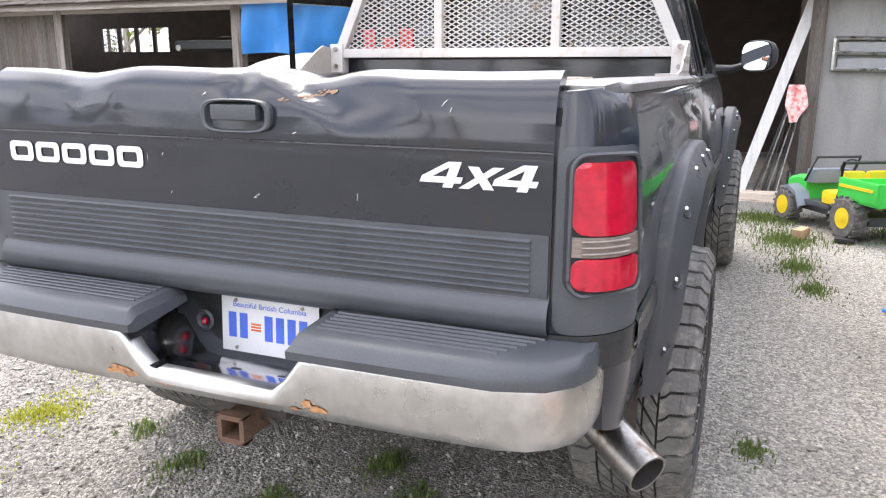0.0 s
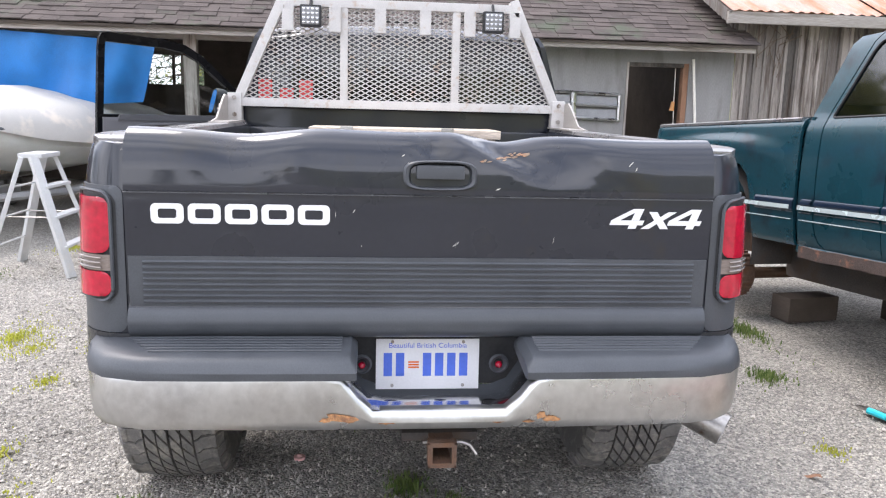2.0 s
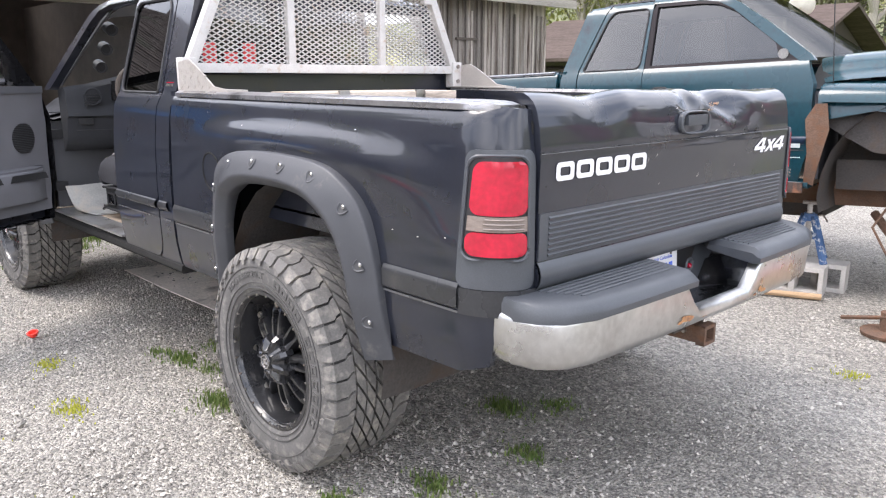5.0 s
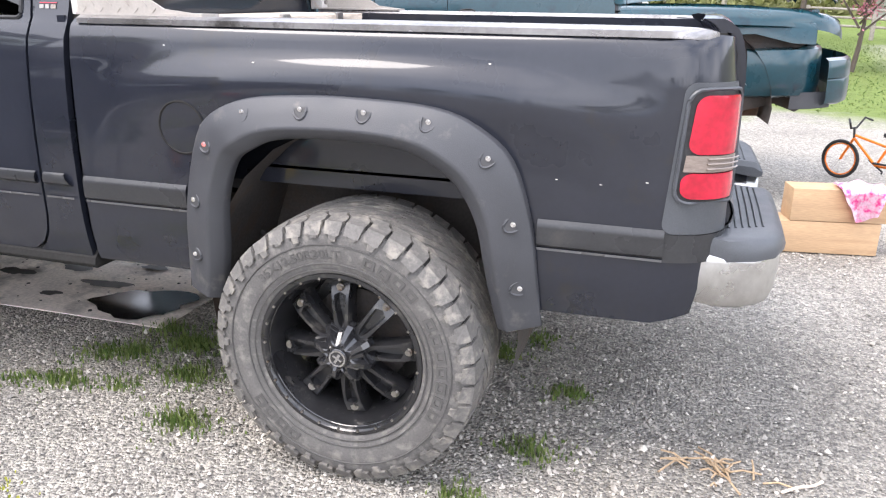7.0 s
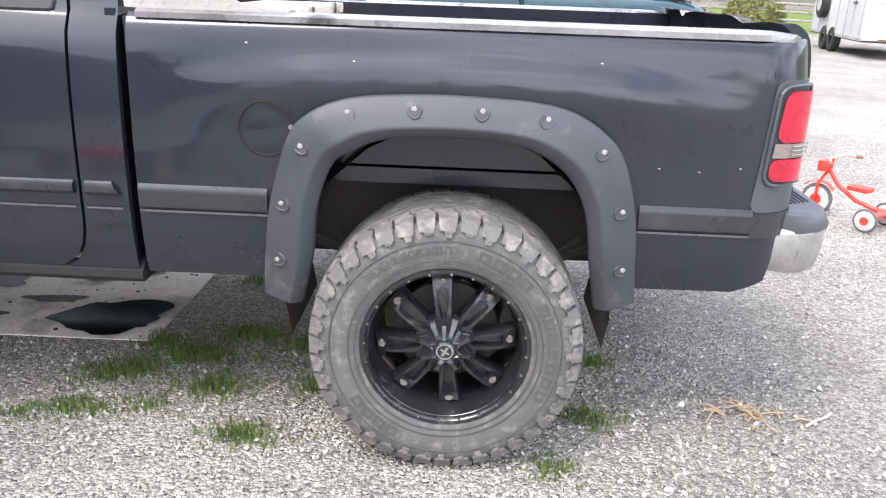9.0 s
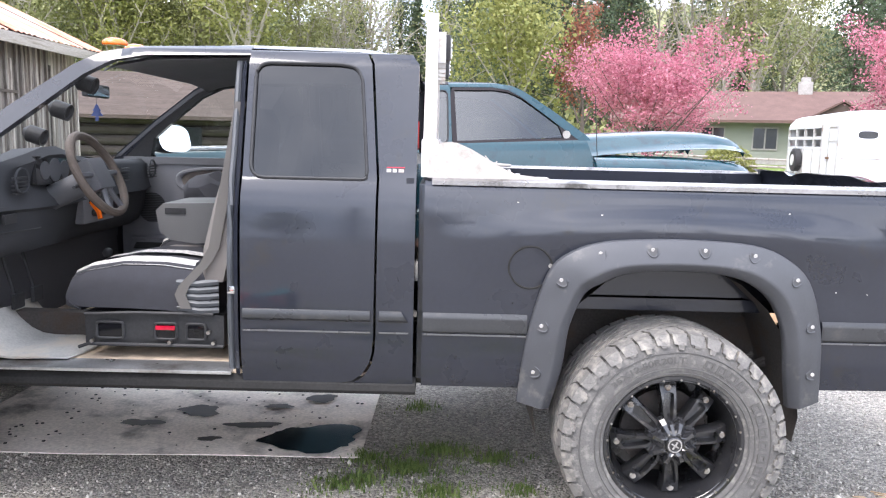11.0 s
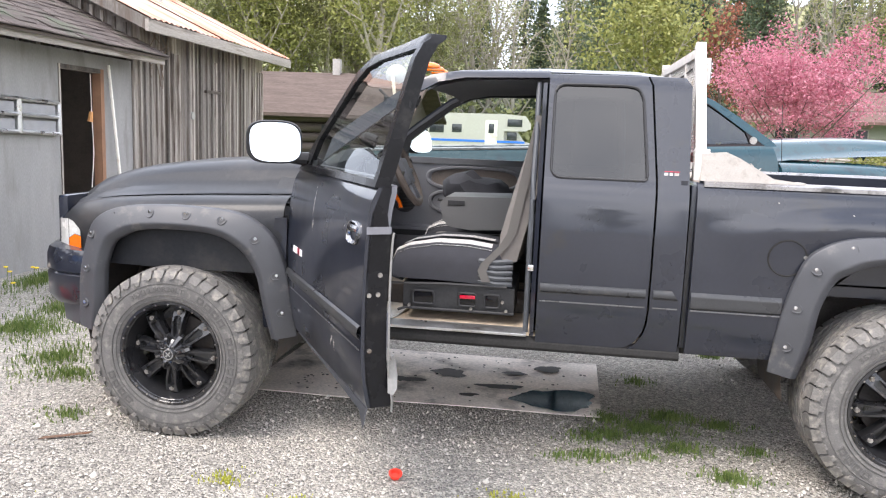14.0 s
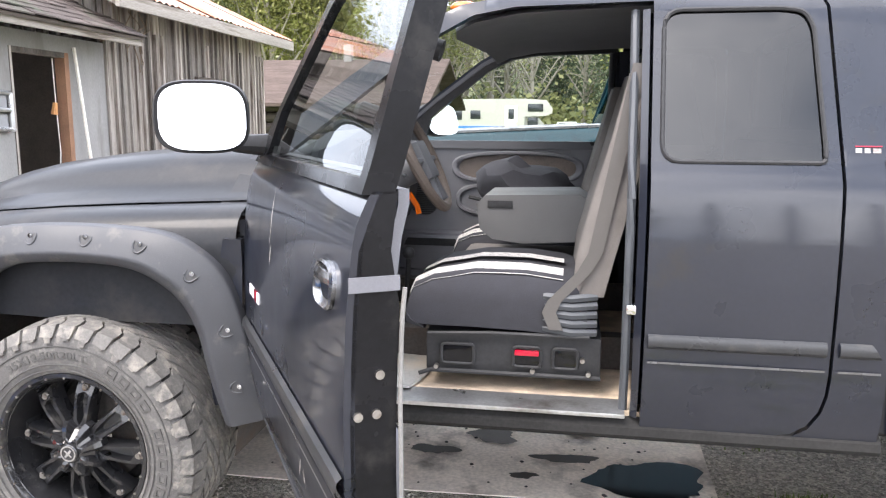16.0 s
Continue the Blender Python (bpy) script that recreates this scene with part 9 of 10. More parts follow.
for y in (-W_, W_):
    o = math.copysign(1, y)
    slab("side_wall", (DX, y - .02, .45), (L_ / 2, y + .02, 1.55), TRAILERWHITE, tr2, bevel=.005)
    slab("side_panel", (-L_ / 2, y - .02, .45), (DX, y + .02, 2.28), TRAILERWHITE, tr2, bevel=.005)
    slab("lower_trim", (-L_ / 2, y - .03, .43), (L_ / 2, y + .03, .50), GREYMETAL_TRIM, tr2, bevel=.005)
    for x in (DX, DX + .75, DX + 1.6, DX + 2.45, L_ / 2 - .04):
        slab("side_post", (x - .03, y - .04, .45), (x + .03, y + .04, 2.28), GREYMETAL_TRIM, tr2, bevel=.005)
    for z in (1.55, 1.85, 2.18):
        slab("side_rail", (DX, y - .03, z), (L_ / 2, y + .03, z + .09), TRAILERWHITE, tr2, bevel=.005)
    # door frame in the front part of the side
    for x in (-2.2, -1.5):
        slab("door_post", (x - .02, y + o * .02 - .015, .55), (x + .02, y + o * .02 + .015, 2.20), GREYMETAL_TRIM, tr2, bevel=.003)
    slab("door_rail", (-2.2, y + o * .02 - .015, 1.78), (-1.5, y + o * .02 + .015, 1.82), GREYMETAL_TRIM, tr2, bevel=.003)
    slab("door_rail", (-2.2, y + o * .02 - .015, 2.17), (-1.5, y + o * .02 + .015, 2.21), GREYMETAL_TRIM, tr2, bevel=.003)
    slab("door_latch", (-1.62, y + o * .04 - .02, 1.30), (-1.40, y + o * .04 + .02, 1.36), RUST, tr2, bevel=.004)
for x, nm in ((-L_ / 2, "front_wall"), (L_ / 2, "rear_gate")):
    slab(nm, (x - .03, -W_, .45), (x + .03, W_, 2.28), TRAILERWHITE, tr2, bevel=.012)
for y in (-.50, .34):
    ring = [(-L_ / 2 - .034, y + .25 * abs(math.cos(t)) ** .6 * math.copysign(1, math.cos(t)), 1.98 + .10 * abs(math.sin(t)) ** .6 * math.copysign(1, math.sin(t))) for t in np.linspace(0, 2 * math.pi, 20, endpoint=False)]
    bm = BM()
    bm.faces.new([bm.verts.new(p) for p in ring])
    part("front_window", bm, TINTED, tr2, smooth=0)
slab("belt_rail", (-L_ / 2 - .045, -W_, 1.33), (-L_ / 2 - .03, W_, 1.36), GREYMETAL_TRIM, tr2, bevel=0)
slab("trailer_floor", (-L_ / 2, -W_, .40), (L_ / 2, W_, .46), UNDER, tr2)
bm = lathe(BM(), [(.16, -.10), (.30, -.11), (.36, -.08), (.36, .08), (.30, .11), (.16, .10)], 24, closed=True)
part("spare_tyre", shift(bm, pose(1.05, W_ + .14, 1.22)), BLACK, tr2)
part("spare_rim", shift(lathe(BM(), [(0, -.03), (.17, -.06), (.17, .06), (0, .03)], 20), pose(1.05, W_ + .20, 1.22)), WHITEMETAL, tr2)
for x in (.1, .9):
    for y in (-W_ + .05, W_ - .05):
        bm = lathe(BM(), [(.16, -.10), (.30, -.11), (.33, -.08), (.33, .08), (.30, .11), (.16, .10)], 24, closed=True)
        part("trailer_tyre", shift(bm, pose(x, y, .33)), BLACK, tr2)
part("tongue", tube(BM(), [(-L_ / 2, -.6, .45), (-L_ / 2 - 1.0, 0, .45), (-L_ / 2, .6, .45)], .05, 6), RUST, tr2)
part("jack_post", rod(BM(), (-L_ / 2 - .75, 0, .12), (-L_ / 2 - .75, 0, 1.05), .04, n=8), ORANGE_RUST, tr2)
slab("jack_block", (-L_ / 2 - .9, -.15, 0), (-L_ / 2 - .6, .15, .13), SAWN, tr2)

# low green house
def hill(x, y):
    t = max(0.0, min(1.0, (y - 26) / 12))
    return .75 * t * t * (3 - 2 * t)


hs = thing("house", "single-storey green house with brown shingle roof and stone chimney", "house", pose(16.5, 36.5, .70, 0, 0, -20))
slab("wall", (-8, -.15, -.6), (8, 5.5, 2.35), HOUSEGREEN, hs, bevel=0)
secs = [[(x, -1.0, 2.30), (x, 2.7, 3.95), (x, 6.4, 2.30)] for x in (-8.6, 8.6)]
part("roof", sheet([[(-8.6, -1.0), (8.6, -1.0), (8.6, 2.7), (-8.6, 2.7)], [(-8.6, 2.7), (8.6, 2.7), (8.6, 6.4), (-8.6, 6.4)]], lambda a, b: Vector((a, b, 2.28 + (1.68 * (1 - abs(b - 2.7) / 3.7)))), (4, 1), .14, (0, 0, -1)), HOUSEROOF, hs, smooth=0)
part("porch_gable", sheet([[(1.2, 2.28), (4.4, 2.28), (2.8, 3.15)]], lambda a, z: Vector((a, -1.35, z)), 1, .1), HOUSEDARK, hs, smooth=0)
for s in (-1, 1):
    part("porch_roof", sheet([[(0, 0), (1.9, 0), (1.9, 3.0), (0, 3.0)]], lambda a, b: Vector((2.8 + s * a, -1.5 + b, 3.28 - a * .55)), 1, .1, (0, 0, -1)), HOUSEROOF, hs, smooth=0)
for x in (1.3, 2.8, 4.3):
    slab("porch_post", (x - .08, -1.3, -.4), (x + .08, -1.14, 2.3), HOUSEDARK, hs)
slab("door_recess", (1.6, -.2, -.2), (4.2, -.155, 2.25), HOUSEDARK, hs)
for x in (-6.4, -3.2, -.6, 6.2):
    w = new("window")
    w.parent = hs
    slab("window_frame", (x - .62, -.22, .75), (x + .62, -.16, 1.95), STONE, w, bevel=.01)
    for k in (-1, 1):
        slab("pane", (x + k * .30 - .26, -.235, .83), (x + k * .30 + .26, -.225, 1.87), TEAL_GLASS_DARK, w, bevel=0)
slab("skirting", (-8.0, -.18, -.6), (8, -.16, .25), STONE, hs, bevel=0)
slab("chimney", (1.0, 2.3, 3.2), (1.7, 3.0, 4.45), STONE, hs, bevel=.03)
slab("chimney_cap", (1.12, 2.42, 4.45), (1.58, 2.88, 4.7), STONE, hs, bevel=.03)

# board fence and gate in front of the house
fn = thing("pasture_fence", "weathered post-and-rail pasture fence before the house", "fence")
for k in range(12):
    x, y = 5.0 + k * 2.2, 30.5 - k * .75
    z = hill(x, y)
    slab("post", (x - .07, y - .07, z - .1), (x + .07, y + .07, z + 1.15), PLANK_H, fn)
    if k < 11:
        for h in (.45, .75, 1.05):
            part("rail", rod(BM(), (x, y, z + h), (x + 2.2, y - .75, hill(x + 2.2, y - .75) + h), .045, n=6), PLANK_H, fn)
RVCREAM = material("cream_coach_panel", (0.52, 0.495, 0.445), 0.5, vary=0.1)
sh_ = thing("shrub", "round clipped green shrub before the house", "shrub", pose(11.2, 28.9, .3))

# motor home and pale car beyond the yard
rv = thing("motor_home", "white motor home with a blue stripe parked on grass", "motor home", pose(-6.6, 44, .15, 0, 0, 4))
secs = [[(x, -1.15, z0), (x, -1.15, z1), (x, 1.15, z1), (x, 1.15, z0)] for x, z0, z1 in ((-3.6, .5, 2.75), (1.7, .5, 2.80), (1.72, 1.75, 2.80), (3.0, 1.80, 2.72), (3.35, 1.95, 2.25))]
part("coach_body", loft(secs, closed=True, caps=True), RVCREAM, rv, smooth=20)
part("van_cab", loft([[(x, -1.0, .5), (x, -1.0, z), (x, 1.0, z), (x, 1.0, .5)] for x, z in ((1.7, 1.85), (2.5, 1.8), (3.0, 1.15), (3.9, 1.0), (3.95, .6))], closed=True, caps=True), RVCREAM, rv, smooth=20)
for x0, x1, z0, z1, nm in ((-2.9, -2.0, 1.55, 2.15, "window"), (-1.5, -.9, 1.6, 2.1, "window"), (.75, 1.1, 1.6, 2.2, "window"), (1.9, 2.8, 2.05, 2.5, "window"), (1.9, 2.5, 1.25, 1.7, "cab_window")):
    slab(nm, (x0, -1.18, z0), (x1, -1.14, z1), TEAL_GLASS_DARK, rv, bevel=.03)
slab("coach_door", (.55, -1.175, .6), (1.3, -1.155, 2.4), CREAM, rv, bevel=.01)
slab("stripe", (-3.6, -1.17, 1.05), (3.0, -1.152, 1.18), BLUEPAINT, rv, bevel=0)
for x in (-2.2, 2.9):
    part("tyre", shift(lathe(BM(), [(0, -1.2), (.38, -1.2), (.38, -.95), (0, -.95)], 20), pose(x, 0, .38)), BLACK, rv)
car = thing("pale_pickup", "small pale pickup parked beside the motor home", "pickup truck", pose(-2.3, 40, .1))
part("car_body", loft([[(x, -.8, .4), (x, -.85, z), (x, .85, z), (x, .8, .4)] for x, z in ((-2.1, .95), (-.7, 1.0), (-.5, 1.5), (.5, 1.52), (1.0, 1.02), (2.0, .9), (2.1, .5))], closed=True, caps=True), TRAILERWHITE, car, smooth=25)
slab("car_window", (-.4, -.86, 1.05), (.55, -.83, 1.42), TEAL_GLASS_DARK, car, bevel=.02)
for x in (-1.3, 1.3):
    part("tyre", shift(lathe(BM(), [(0, -.86), (.32, -.86), (.32, -.65), (0, -.65)], 20), pose(x, 0, .30)), BLACK, car)

# dark log outbuilding behind the barn
ob_ = thing("outbuilding", "low dark log outbuilding with brown shingle roof and stove pipe", "outbuilding")
slab("wall", (-16, 18.2, 0), (-6.4, 24, 2.15), LOGDARK, ob_, bevel=0)
for k in range(7):
    part("log", rod(BM(), (-16, 18.16, .15 + k * .30), (-6.3, 18.16, .15 + k * .30), .14, n=10), LOGDARK, ob_)
part("roof", sheet([[(-16.5, 17.5), (-5.8, 17.5), (-5.8, 21.1), (-16.5, 21.1)], [(-16.5, 21.1), (-5.8, 21.1), (-5.8, 24.7), (-16.5, 24.7)]], lambda a, b: Vector((a, b, 2.05 + 1.45 * (1 - abs(b - 21.1) / 3.6))), (2, .6), .1, (0, 0, -1)), LOGROOF, ob_, smooth=0)
part("gable_wall", sheet([[(18.2, 2.1), (24, 2.1), (21.1, 3.35)]], lambda a, z: Vector((-6.42, a, z)), 1, .1, (-1, 0, 0)), LOGDARK, ob_, smooth=0)
slab("stove_pipe", (-9.2, 20.9, 3.3), (-8.95, 21.15, 3.95), STONE, ob_)
for x in (-12.6, -8.2):
    slab("window", (x - .45, 17.98, 1.05), (x + .45, 18.02, 1.75), TEAL_GLASS_DARK, ob_, bevel=.01)
part("leaning_pole", rod(BM(), (-6.0, 17.6, 0), (-6.5, 18.0, 3.2), .05, n=8), PALEWOOD, ob_)
part("dish", lathe(BM(), [(0, 0), (.2, .03), (.34, .10)], 20, "Y"), CREAM, ob_).matrix_basis = pose(-6.7, 19.5, 3.35, 30, 0, 20)


# ---- trees ----
def leaf_quads(pts, size, rnd, flat=.6):
    """Small leaf faces scattered at points: one mesh from plain lists."""
    n = len(pts)
    P = np.array([tuple(p) for p in pts])
    R = np.random.RandomState(rnd.randint(0, 99999))
    a = R.normal(size=(n, 3))
    a /= np.linalg.norm(a, axis=1)[:, None]
    b = np.cross(a, R.normal(size=(n, 3)))
    b /= np.linalg.norm(b, axis=1)[:, None] + 1e-9
    s = size * R.uniform(.6, 1.35, size=(n, 1))
    V = np.stack([P - a * s, P - b * s * flat, P + a * s, P + b * s * flat], 1).reshape(-1, 3)
    me = bpy.data.meshes.new("leaves")
    F = [(4 * i, 4 * i + 1, 4 * i + 2, 4 * i + 3) for i in range(n)]
    me.from_pydata(V.tolist(), [], F)
    return me


def limbs(rnd, h, spread, n1, n2, low=.3, up=.7, droop=0.0):
    """Trunk and limbs as polylines with radii, and the tips from which leaves grow."""
    lines, tips = [], []
    r0 = h * .018
    lean = Vector((rnd.uniform(-.04, .04), rnd.uniform(-.04, .04), 1))
    trunk = [Vector((lean.x * h * t + .02 * h * math.sin(t * 5 + r0), lean.y * h * t, h * t * .93)) for t in (0, 1 / 6, 1 / 3, .5, 2 / 3, 5 / 6, 1)]
    lines.append((trunk, [r0 * (1 - .9 * t) for t in (0, 1 / 6, 1 / 3, .5, 2 / 3, 5 / 6, 1)]))
    for k in range(n1):
        t = low + (1 - low) * (k + rnd.random()) / n1
        base = trunk[0].lerp(trunk[-1], min(t, .98))
        th = k * 2.4 + rnd.uniform(-.5, .5)
        ln = spread * (1.15 - .75 * (t - low) / (1 - low)) * rnd.uniform(.75, 1.15)
        d = Vector((math.cos(th), math.sin(th), up + rnd.uniform(-.15, .35)))
        pts = [base + d * ln * q + Vector((0, 0, (-droop + .12) * ln * q * q)) for q in (0, .35, .7, 1)]
        rr = r0 * (1 - .8 * t) * .6
        lines.append((pts, [rr, rr * .7, rr * .45, rr * .2]))
        for j in range(n2):
            q = .3 + .7 * (j + rnd.random()) / n2
            b = pts[0].lerp(pts[-1], q)
            e = Vector((rnd.gauss(0, 1), rnd.gauss(0, 1), rnd.gauss(.4, .6))).normalized() * ln * rnd.uniform(.25, .5)
            lines.append(([b, b + e * .6, b + e], [rr * .35, rr * .25, rr * .1]))
            tips += [b + e * f for f in (.4, .7, 1.0)]
        tips += [pts[2], pts[3]]
    return lines, tips


def wood_mesh(lines, n=6):
    bm = BM()
    for pts, rr in lines:
        tube(bm, pts, [max(r, .004) for r in rr], n)
    return bm


def tree(name, label, m, rnd, h, spread, count, size, leaf_mat, bark, n1=12, n2=5, blob=.5, low=.3, up=.7, group="", droop=0.0):
    ob = thing(name, label, "tree", m, group=group)
    lines, tips = limbs(rnd, h, spread, n1, n2, low, up, droop)
    part("trunk", wood_mesh(lines), bark, ob, smooth=60)
    pts = []
    for k in range(count):
        c = rnd.choice(tips)
        pts.append(c + Vector((rnd.gauss(0, blob), rnd.gauss(0, blob), rnd.gauss(0, blob * .8))))
    me = leaf_quads(pts, size, rnd)
    me.materials.append(leaf_mat)
    cr = new("crown", me)
    cr.parent = ob
    return ob


def conifer(name, label, m, rnd, h, count, leaf_mat, bark, group=""):
    ob = thing(name, label, "tree", m, group=group)
    lines = [([Vector((0, 0, 0)), Vector((.05, 0, h * .5)), Vector((0, 0, h))], [h * .014, h * .009, .02])]
    pts = []
    tiers = int(h * 2.2)
    for k in range(tiers):
        t = .12 + .88 * k / tiers
        ln = h * .17 * (1 - t) ** .8 * rnd.uniform(.8, 1.15) + .12
        for j in range(6):
            th = j * 1.05 + k * .7 + rnd.uniform(-.3, .3)
            d = Vector((math.cos(th), math.sin(th), 0))
            z = h * t
            e = Vector((0, 0, z)) + d * ln + Vector((0, 0, -.35 * ln))
            lines.append(([Vector((0, 0, z)), Vector((0, 0, z)) + d * ln * .6 - Vector((0, 0, .12 * ln)), e], [.03, .018, .006]))
            for q in range(max(3, int(count / tiers / 6))):
                f = rnd.uniform(.1, 1.02)
                w = ln * .16
                pts.append(Vector((0, 0, z)) + d * ln * f + Vector((rnd.gauss(0, w), rnd.gauss(0, w), -.33 * ln * f * f - abs(rnd.gauss(0, .12)))))
    part("trunk", wood_mesh(lines, 4), bark, ob, smooth=60)
    me = leaf_quads(pts, .15, rnd, .35)
    me.materials.append(leaf_mat)
    cr = new("crown", me)
    cr.parent = ob
    return ob


rnd = random.Random(77)
# two flowering cherries and a copper-leaved neighbour
tree("cherry_tree", "flowering cherry tree in dense deep-pink blossom", pose(4.4, 16.6, 0), rnd, 3.35, 2.3, 26000, .036, BLOSSOM, DARKBARK, 20, 9, .16, .25, .70, group="flowering cherries")
tree("cherry_tree", "flowering cherry tree in dense deep-pink blossom", pose(16.9, 24.5, 0) @ Matrix.Scale(1.4, 4), rnd, 3.5, 2.2, 22000, .036, BLOSSOM, DARKBARK, 20, 9, .16, .25, .70, group="flowering cherries")
tree("copper_tree", "slender tree with fresh copper-red leaves", pose(4.0, 24.5, .1), rnd, 6.2, .9, 2600, .06, COPPER, DARKBARK, 14, 5, .2, .3, 1.6)
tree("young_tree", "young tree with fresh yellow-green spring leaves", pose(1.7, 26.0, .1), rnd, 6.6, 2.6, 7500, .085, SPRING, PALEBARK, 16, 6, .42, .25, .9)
for x, y, h in ((11.2, 28.9, 1.4),):
    pts = []
    for k in range(2600):
        v = Vector((rnd.gauss(0, 1), rnd.gauss(0, 1), rnd.gauss(0, 1))).normalized() * rnd.uniform(.8, 1.02)
        pts.append(Vector((v.x * 1.25, v.y * 1.1, abs(v.z) * h)))
    me = leaf_quads(pts, .07, rnd)
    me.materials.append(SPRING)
    cr = new("foliage", me)
    cr.parent = sh_
# forest: a few kinds, each built once and set out many times
kinds = [
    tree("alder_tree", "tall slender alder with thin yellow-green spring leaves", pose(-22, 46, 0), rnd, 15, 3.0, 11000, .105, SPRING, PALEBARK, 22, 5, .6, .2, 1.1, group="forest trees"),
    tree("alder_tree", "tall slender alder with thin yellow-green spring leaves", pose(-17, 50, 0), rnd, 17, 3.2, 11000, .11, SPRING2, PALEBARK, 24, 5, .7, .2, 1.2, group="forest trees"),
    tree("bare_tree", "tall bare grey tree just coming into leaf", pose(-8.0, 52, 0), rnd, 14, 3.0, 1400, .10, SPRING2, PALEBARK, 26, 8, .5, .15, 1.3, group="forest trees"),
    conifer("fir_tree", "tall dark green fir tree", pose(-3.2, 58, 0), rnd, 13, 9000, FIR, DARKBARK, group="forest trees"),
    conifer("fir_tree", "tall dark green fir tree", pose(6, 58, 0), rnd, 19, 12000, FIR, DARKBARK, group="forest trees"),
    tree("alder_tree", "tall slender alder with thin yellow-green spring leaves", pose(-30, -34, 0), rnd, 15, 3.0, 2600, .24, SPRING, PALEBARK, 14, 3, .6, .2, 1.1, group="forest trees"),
    conifer("fir_tree", "tall dark green fir tree", pose(30, -36, 0), rnd, 17, 2400, FIR, DARKBARK, group="forest trees"),
]


def plant(k, x, y, s, rz):
    t = copy_thing(kinds[k], pose(x, y, 0 if y < 30 else hill(x, y), 0, 0, rz))
    t.scale = (s, s, s * rnd.uniform(.92, 1.1))
    return t


for x in [-46 + 2.3 * k for k in range(16)]:
    plant(rnd.choice((0, 1, 1, 0)), x + rnd.uniform(-.8, .8), 46 + rnd.uniform(-3, 6), rnd.uniform(.85, 1.15), rnd.uniform(0, 360))
for x, k, s in ((-10.5, 1, 1.0), (-6.5, 2, 1.0), (-5.0, 2, .8), (-1.2, 2, .75), (1.0, 4, .85), (3.2, 3, 1.1), (8.5, 4, 1.05), (10.6, 4, .9), (13, 4, 1.0), (15.5, 2, 1.0), (17.2, 2, 1.05), (18.8, 2, .95), (21, 1, 1.0), (23, 4, 1.05), (25.5, 2, 1), (28, 4, 1.1), (31, 4, .9), (34, 1, 1.1), (37, 4, 1.1), (41, 1, 1.1)):
    plant(k, x, 55 + rnd.uniform(-4, 5), s, rnd.uniform(0, 360))
for k in range(22):
    x = -40 + k * 3.9
    plant(rnd.choice((5, 1, 3, 4, 6)), x, 66 + rnd.uniform(-3, 5), rnd.uniform(.9, 1.1), rnd.uniform(0, 360))
# round the rest of the yard; the outer ring is unseen, added to darken reflections
for k in range(46):
    th = radians(-178 + k * 5.1)
    r = rnd.uniform(68, 82)
    x, y = -1 + r * math.cos(th) * 1.05, r * math.sin(th)
    if y > 30:
        continue
    plant(rnd.choice((5, 5, 6, 6)), x, y, rnd.uniform(.75, 1.0), rnd.uniform(0, 360))
for k in range(14):
    plant(rnd.choice((5, 5, 6)), -26 + rnd.uniform(-4, 4), -26 + k * 4.6, rnd.uniform(.7, .95), rnd.uniform(0, 360))
# wooded hillside far behind
V, F = [], []
cols = 150
for i in range(cols + 1):
    th = radians(-6 + 200 * i / cols)
    R_ = 118 + 8 * noise.noise((i * .13, 0, 3))
    dg = math.degrees(th)
    h = 21 - 9 * bell(dg - 93, 3) - 5 * bell(dg - 60, 3) + 4 * noise.noise((i * .07, 2, 0)) + 3.5 * noise.noise((i * .9, 5, 0))
    for k, (f, o) in enumerate(((-.05, -16), (.35, -8), (.7, -3), (1.0, 0), (.6, 9))):
        V.append(((R_ + o) * math.cos(th) - 4, (R_ + o) * math.sin(th), h * f + 1.2 * noise.noise((i * .7, k * 3.1, 7))))
for i in range(cols):
    for k in range(4):
        a = i * 5 + k
        F.append((a, a + 5, a + 6, a + 1))
me = bpy.data.meshes.new("wooded_hillside")
me.from_pydata(V, [], F)
me.materials.append(RIDGE)
tagged(new("wooded_hillside", me), "distant hillside covered in spring woods", "woods", kind="structure")
# undergrowth that closes the foot of the woods
pts = []
for k in range(16000):
    x = rnd.uniform(-50, 46)
    pts.append(Vector((x, 52 + rnd.uniform(-3.0, 4.0), .6 + abs(rnd.gauss(0, 1.5)))))
# more of it round the unseen outer ring of trees
for k in range(9000):
    th = radians(rnd.uniform(-175, 40))
    r = rnd.uniform(74, 82)
    pts.append(Vector((-1 + r * math.cos(th) * 1.05, r * math.sin(th), abs(rnd.gauss(0, 1.7)))))
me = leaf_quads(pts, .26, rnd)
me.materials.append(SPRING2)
tagged(new("undergrowth", me), "tangled green undergrowth at the foot of the woods", "undergrowth", kind="stuff")


